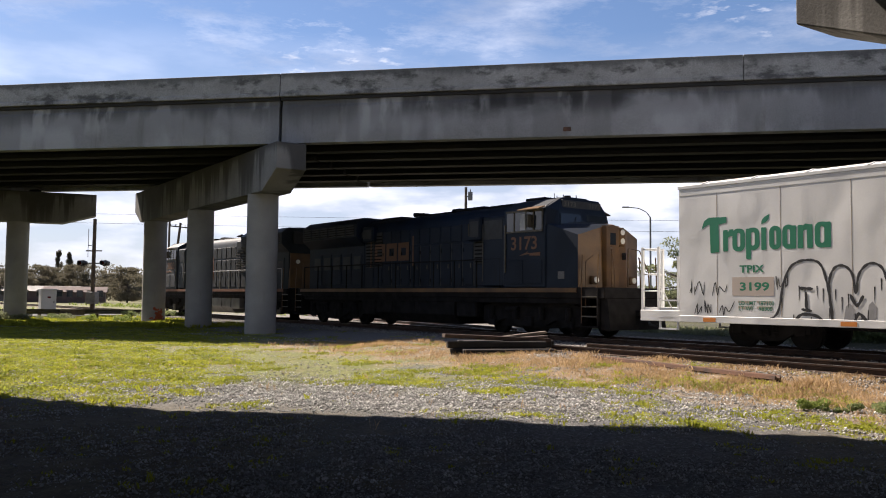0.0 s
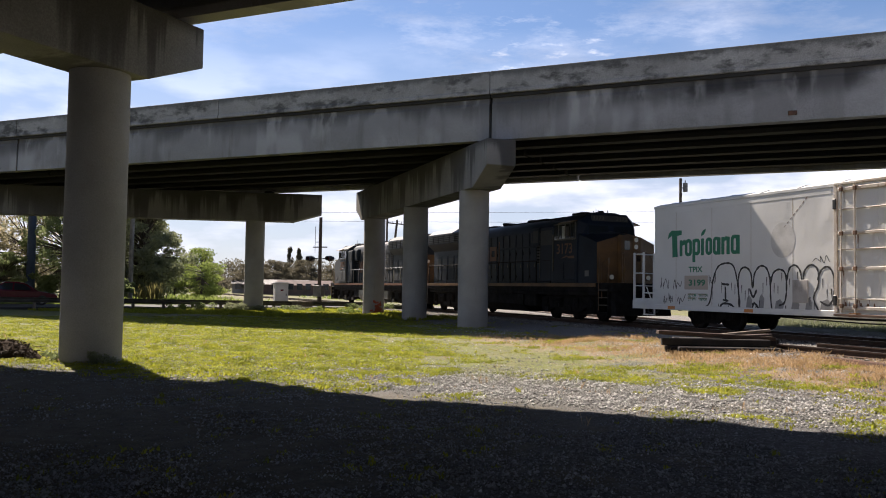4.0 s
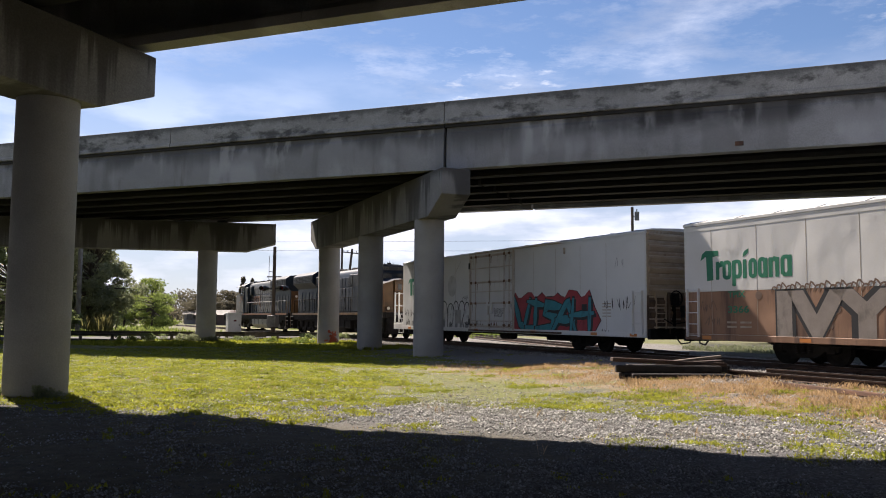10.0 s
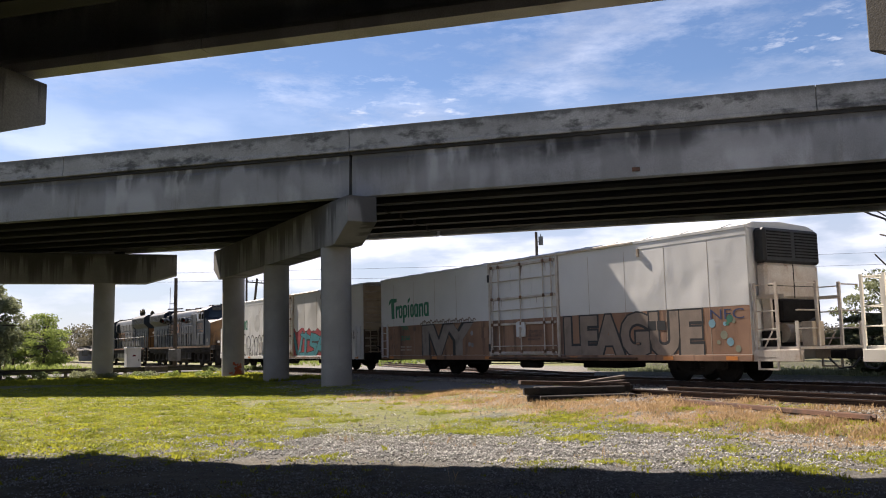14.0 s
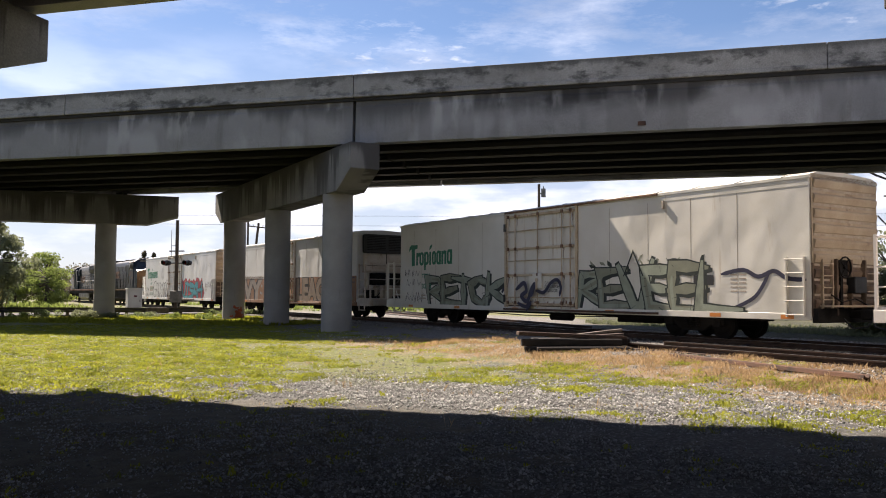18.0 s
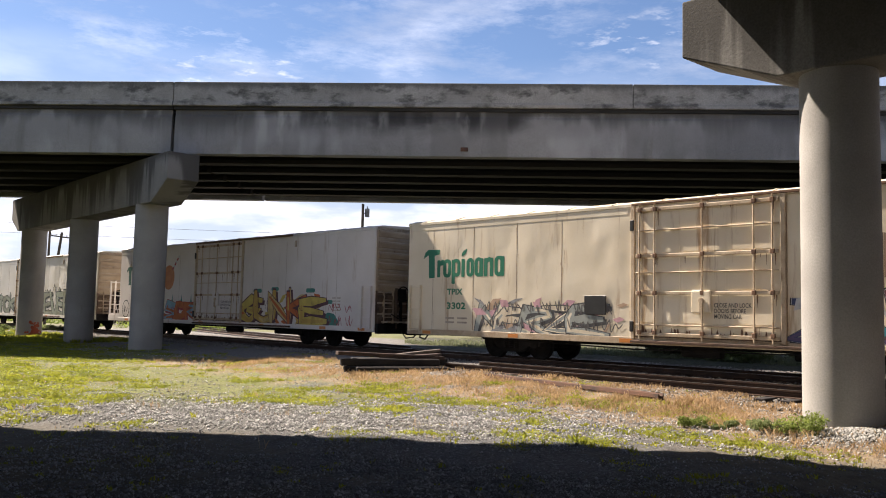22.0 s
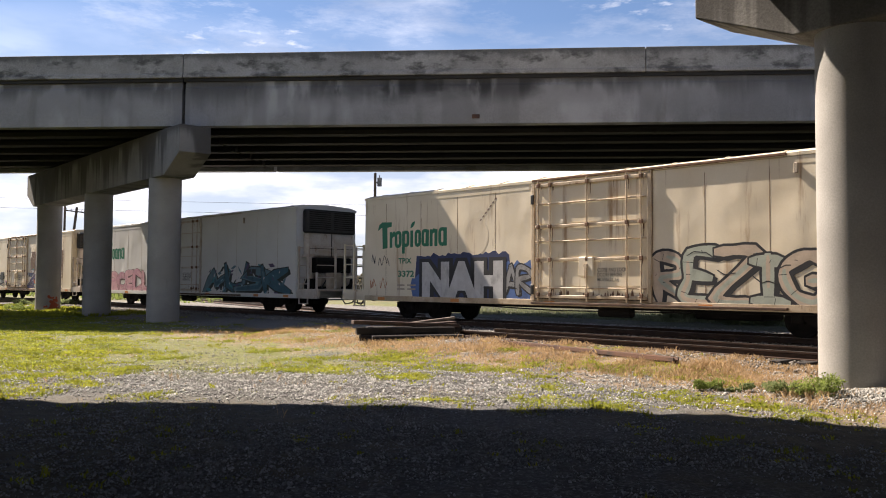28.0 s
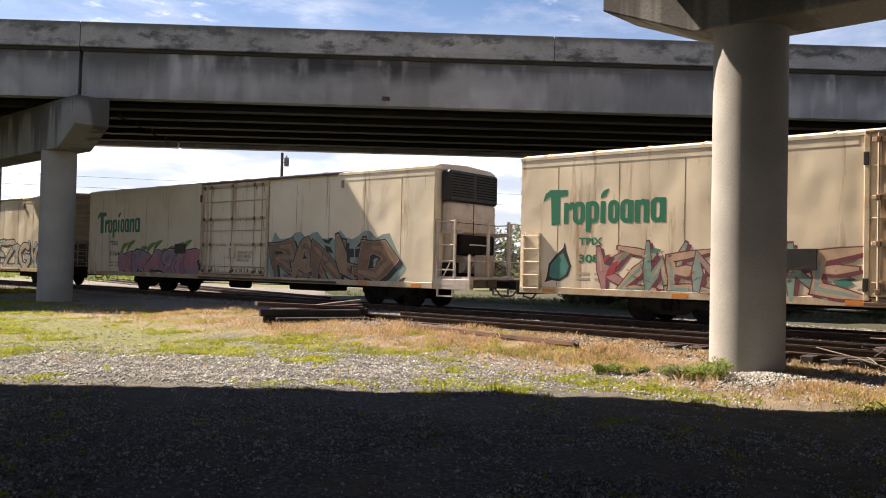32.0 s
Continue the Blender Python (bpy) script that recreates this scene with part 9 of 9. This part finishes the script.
# pale heap of gravel at the foot of the sunlit column
rg = np.random.default_rng(12)
hp = np.c_[rg.normal(8.1, 0.62, 2000), rg.normal(12.25, 0.36, 2000)]
hz = 0.07 * np.exp(-(((hp[:, 0] - 8.0) / 0.8) ** 2 + ((hp[:, 1] - 12.3) / 0.4) ** 2))
stones("gravel_heap", np.c_[hp, ground_z(hp[:, 0], hp[:, 1]) + hz], 0.016, 0.04, stone_material("pale_gravel", (0.33, 0.325, 0.30), (0.24, 0.235, 0.22)), 13, "pale gravel heaped round a column foot", "gravel")


def weed(x, y, r, h, n, seed, mat=LF_MID):
    rng = np.random.default_rng(seed)
    leaf = 0.022 if h < 0.45 else 0.045
    cl = [(rng.normal(0, r * 0.5), rng.normal(0, r * 0.35), h * rng.uniform(0.10, 0.6), r * 0.35, h * 0.3) for _ in range(n)]
    v, f = leaf_cloud(rng, cl, 130, leaf)
    e = thing("weed_bush", at(x, y), "low green weeds at a column foot", "weeds", "weeds")
    new("leaves", quick_mesh("leaves", v, f, mat)).parent = e
    s = Shape()
    for c in cl:
        s.tube((c[0] * 0.3, c[1] * 0.3, -0.05), (c[0], c[1], c[2]), 0.006, 4)
    s.ob("stem", BARK, e)


for i, (x, y, r, h, n, mt) in enumerate(((7.35, 12.55, 0.45, 0.42, 14, LF_BRIGHT), (6.85, 12.75, 0.35, 0.28, 8, LF_MID), (5.7, 13.3, 0.3, 0.26, 6, LF_BRIGHT), (6.2, 13.1, 0.25, 0.2, 5, LF_MID), (-11.1, 15.0, 0.35, 0.32, 8, LF_DARK), (-12.4, 15.2, 0.3, 0.22, 5, LF_MID),
                                    (-26.6, 50.1, 0.8, 0.6, 10, LF_DARK), (-25.0, 50.0, 0.7, 0.5, 10, LF_DARK), (-24.0, 51.5, 0.8, 0.46, 8, LF_MID), (-28.5, 49.0, 0.9, 0.7, 10, LF_MID), (-30.0, 48.6, 0.8, 0.5, 8, LF_BRIGHT), (-22.0, 52.5, 0.6, 0.46, 5, LF_BRIGHT), (-19.5, 51.0, 0.7, 0.5, 8, LF_BRIGHT),
                                    (-24.6, 54.2, 0.8, 0.46, 8, LF_DARK), (-21.3, 57.0, 0.9, 0.5, 9, LF_MID), (-18.2, 56.5, 0.8, 0.46, 7, LF_MID), (-27.0, 50.6, 0.8, 0.7, 12, LF_DARK))):
    weed(x, y, r, h, n, 200 + i, mt)


def brush(name, x, y, r, h, n, seed, mat, label, leafy=None):
    rng = np.random.default_rng(seed)
    e = thing(name, at(x, y), label, "brush pile")
    for i in range(n):
        a, l = rng.uniform(0, 6.283), rng.uniform(0.4, 1.3) * r
        cx, cy = rng.normal(0, r * 0.4), rng.normal(0, r * 0.3)
        z = max(0.02, h * (1 - (cx * cx + cy * cy) / (r * r)) * rng.uniform(0.2, 1.0))
        d = (math.cos(a) * l / 2, math.sin(a) * l / 2, rng.normal(0, 0.09))
        Shape().path([(cx - d[0], cy - d[1], max(0.01, z - d[2])), (cx + rng.normal(0, 0.04), cy, z + 0.03), (cx + d[0], cy + d[1], max(0.01, z + d[2]))], rng.uniform(0.006, 0.02), 5).ob("branch", mat, e)
    if leafy:
        cl = [(rng.normal(0, r * 0.4), rng.normal(0, r * 0.35), h * rng.uniform(0.1, 0.75), r * 0.3, h * 0.22) for _ in range(14)]
        v, f = leaf_cloud(rng, cl, 120, 0.05)
        new("leaf_litter", quick_mesh("leaf_litter", v, f, leafy)).parent = e


brush("brush_pile", 11.6, 12.6, 1.5, 0.75, 70, 301, PLANK, "pile of dry grey branches beside the track bank")
def leaf_mound(x, y):
    rng = np.random.default_rng(302)
    e = thing("leaf_mound", at(x, y), "dark mound of soil and rotted leaves on the grass", "leaf mound")
    k, rings = 26, 7
    vs = [(0, 0, 0.34)]
    for i in range(1, rings + 1):
        r = i / rings
        for j in range(k):
            a = 6.2832 * j / k
            q = 1 + 0.18 * math.sin(3 * a + 1) + rng.uniform(-0.07, 0.07)
            vs.append((0.92 * r * q * math.cos(a), 0.62 * r * q * math.sin(a), 0.33 * max(0.0, (1 - r * r)) ** 0.8 * (1 + 0.12 * math.sin(5 * a + 4 * r)) + rng.uniform(-0.02, 0.02) - (0.06 if i == rings else 0)))
    fs = [(0, 1 + j, 1 + (j + 1) % k) for j in range(k)]
    fs += [(1 + (i - 1) * k + j, 1 + i * k + j, 1 + i * k + (j + 1) % k, 1 + (i - 1) * k + (j + 1) % k) for i in range(1, rings) for j in range(k)]
    Shape().add(vs, fs).ob("soil", SOIL, e, smooth=True)
    cl = [(rng.normal(0, 0.30), rng.normal(0, 0.22), rng.uniform(0.04, 0.30), 0.24, 0.10) for _ in range(60)]
    v, f = leaf_cloud(rng, cl, 150, 0.028)
    new("leaf_litter", quick_mesh("leaf_litter", v, f, LITTER)).parent = e
    for i in range(46):
        a, l = rng.uniform(0, 6.283), rng.uniform(0.15, 0.5)
        cx, cy = rng.normal(0, 0.4), rng.normal(0, 0.28)
        Shape().tube((cx, cy, 0.2), (cx + l * math.cos(a), cy + l * math.sin(a), rng.uniform(0.08, 0.42)), 0.010, 5, 0.004).ob("twig", BARK, e)


SOIL = material("dark_soil", (0.06, 0.042, 0.028), (0.03, 0.022, 0.016), 6, 0.95, 0, 40, 0.6, spec=0.05)
LITTER = material("rotted_leaves", (0.09, 0.06, 0.035), (0.04, 0.028, 0.018), 3, 0.9)
leaf_mound(-13.85, 15.4)


def reeds(x, y, r, h, n, seed):
    rng = np.random.default_rng(seed)
    e = thing("reed_clump", at(x, y), "tall yellow-green reeds beside the road", "reeds", "reeds")
    for k in range(6):
        m = n // 6
        b = np.c_[rng.normal(0, r, (m, 2)), np.zeros(m)]
        a = rng.uniform(0, 6.283, m)
        hh = h * rng.uniform(0.5, 1.1, m)
        out = np.c_[np.cos(a), np.sin(a), np.zeros(m)] * (0.25 * hh)[:, None]
        side = np.c_[-np.sin(a), np.cos(a), np.zeros(m)] * 0.03
        up = np.c_[np.zeros((m, 2)), hh]
        v = np.stack([b - side, b + side, b + out * 0.4 + up * 0.65 + side * 0.7, b + out + up], 1).reshape(-1, 3)
        i = np.arange(m)[:, None] * 4
        new("reed_tuft", quick_mesh("reed_tuft", v, np.concatenate([i + [0, 1, 2], i + [0, 2, 3]]), LF_YEL)).parent = e


for i, (x, y) in enumerate(((-39.0, 59.2),)):
    reeds(x, y, 0.45, 1.8, 150, 400 + i)


# ---- far buildings and fence ----
def far_building(name, az, d, w, dep, h, wall, roof, rz, label, n):
    x, y = d * math.sin(radians(az)), d * math.cos(radians(az))
    e = thing(name, at(x, y, rz), label, "building", "far buildings")
    b = Shape().box(-w / 2, w / 2, -dep / 2, dep / 2, 0, h).ob("wall", wall, e)
    Shape().prism([(-dep / 2 - 0.3, h), (dep / 2 + 0.3, h), (0, h + 0.9)], "x", -w / 2 - 0.3, w / 2 + 0.3).ob("roof", roof, e)
    for i in range(n):
        x0 = -w / 2 + w * (i + 0.5) / n
        o = Shape().box(x0 - 0.5, x0 + 0.5, -dep / 2 - 0.04, -dep / 2 + 0.02, 0.9, 2.0).ob("window", HANDRAIL, b)
        Shape().box(x0 - 0.42, x0 + 0.42, -dep / 2 - 0.05, -dep / 2 - 0.04, 0.97, 1.93).ob("pane", GLASS, o)


WALL_RED = material("reddish_wall", (0.13, 0.085, 0.075), (0.085, 0.06, 0.055), 1, 0.9)
WALL_PALE = material("pale_wall", (0.30, 0.28, 0.26), (0.22, 0.20, 0.19), 1, 0.9)
ROOF_GREY = material("grey_roof", (0.085, 0.08, 0.08), (0.055, 0.053, 0.053), 1, 0.7)
far_building("warehouse", -23.6, 150, 9, 6, 1.7, WALL_RED, WALL_RED, 20, "low reddish-brown warehouse far off", 6)
far_building("shed", -25.4, 158, 11, 6, 1.8, WALL_RED, ROOF_GREY, 12, "long low reddish shed with a grey roof far off", 5)
far_building("house", -27.0, 170, 8, 6, 1.9, WALL_PALE, ROOF_GREY, 28, "small pale house with a grey roof far off", 4)


def fence(x0, y0, x1, y1, h, n):
    d = math.hypot(x1 - x0, y1 - y0)
    e = thing("chain_link_fence", at(x0, y0, math.degrees(math.atan2(y1 - y0, x1 - x0))), "grey chain-link fence beyond the tracks", "fence")
    for i in range(n + 1):
        Shape().tube((d * i / n, 0, -0.2), (d * i / n, 0, h), 0.035, 6).ob("post", GALV, e)
    Shape().tube((0, 0, h - 0.03), (d, 0, h - 0.03), 0.025, 6).ob("top_rail", GALV, e)
    s = Shape()
    k = int(d / 0.16)
    for i in range(k):
        a = d * i / k
        b = min(d, a + h * 0.6)
        s.tube((a, 0, 0), (b, 0, h * (b - a) / (h * 0.6)), 0.008, 3)
        b = max(0.0, a - h * 0.6)
        s.tube((a, 0, 0), (b, 0, h * (a - b) / (h * 0.6)), 0.008, 3)
    s.ob("mesh_wire", GALV, e)


fence(-38, 108, -28, 112, 2.4, 4)


def motions():
    for e, off in MOVING:
        turn = TURNED if e is rear_loco else Matrix.Identity(4)
        walk(e, [(t, on_track(s + off) @ turn) for t, s in RUN])

    ts = [k / 30 for k in range(0, 466, 4)] + [k / 30 for k in range(467, 961, 2)] + [32.0]
    roll = np.interp(ts, [t for t, _ in RUN], [s for _, s in RUN])
    for w in WHEELS:
        way = -1 if w.parent.parent is rear_loco else 1
        at0 = w.matrix_local.translation.copy()
        walk(w, [(t, pose(*at0, 0, way * math.degrees(s / 0.46) % 360, 0)) for t, s in zip(ts, roll)])


motions()
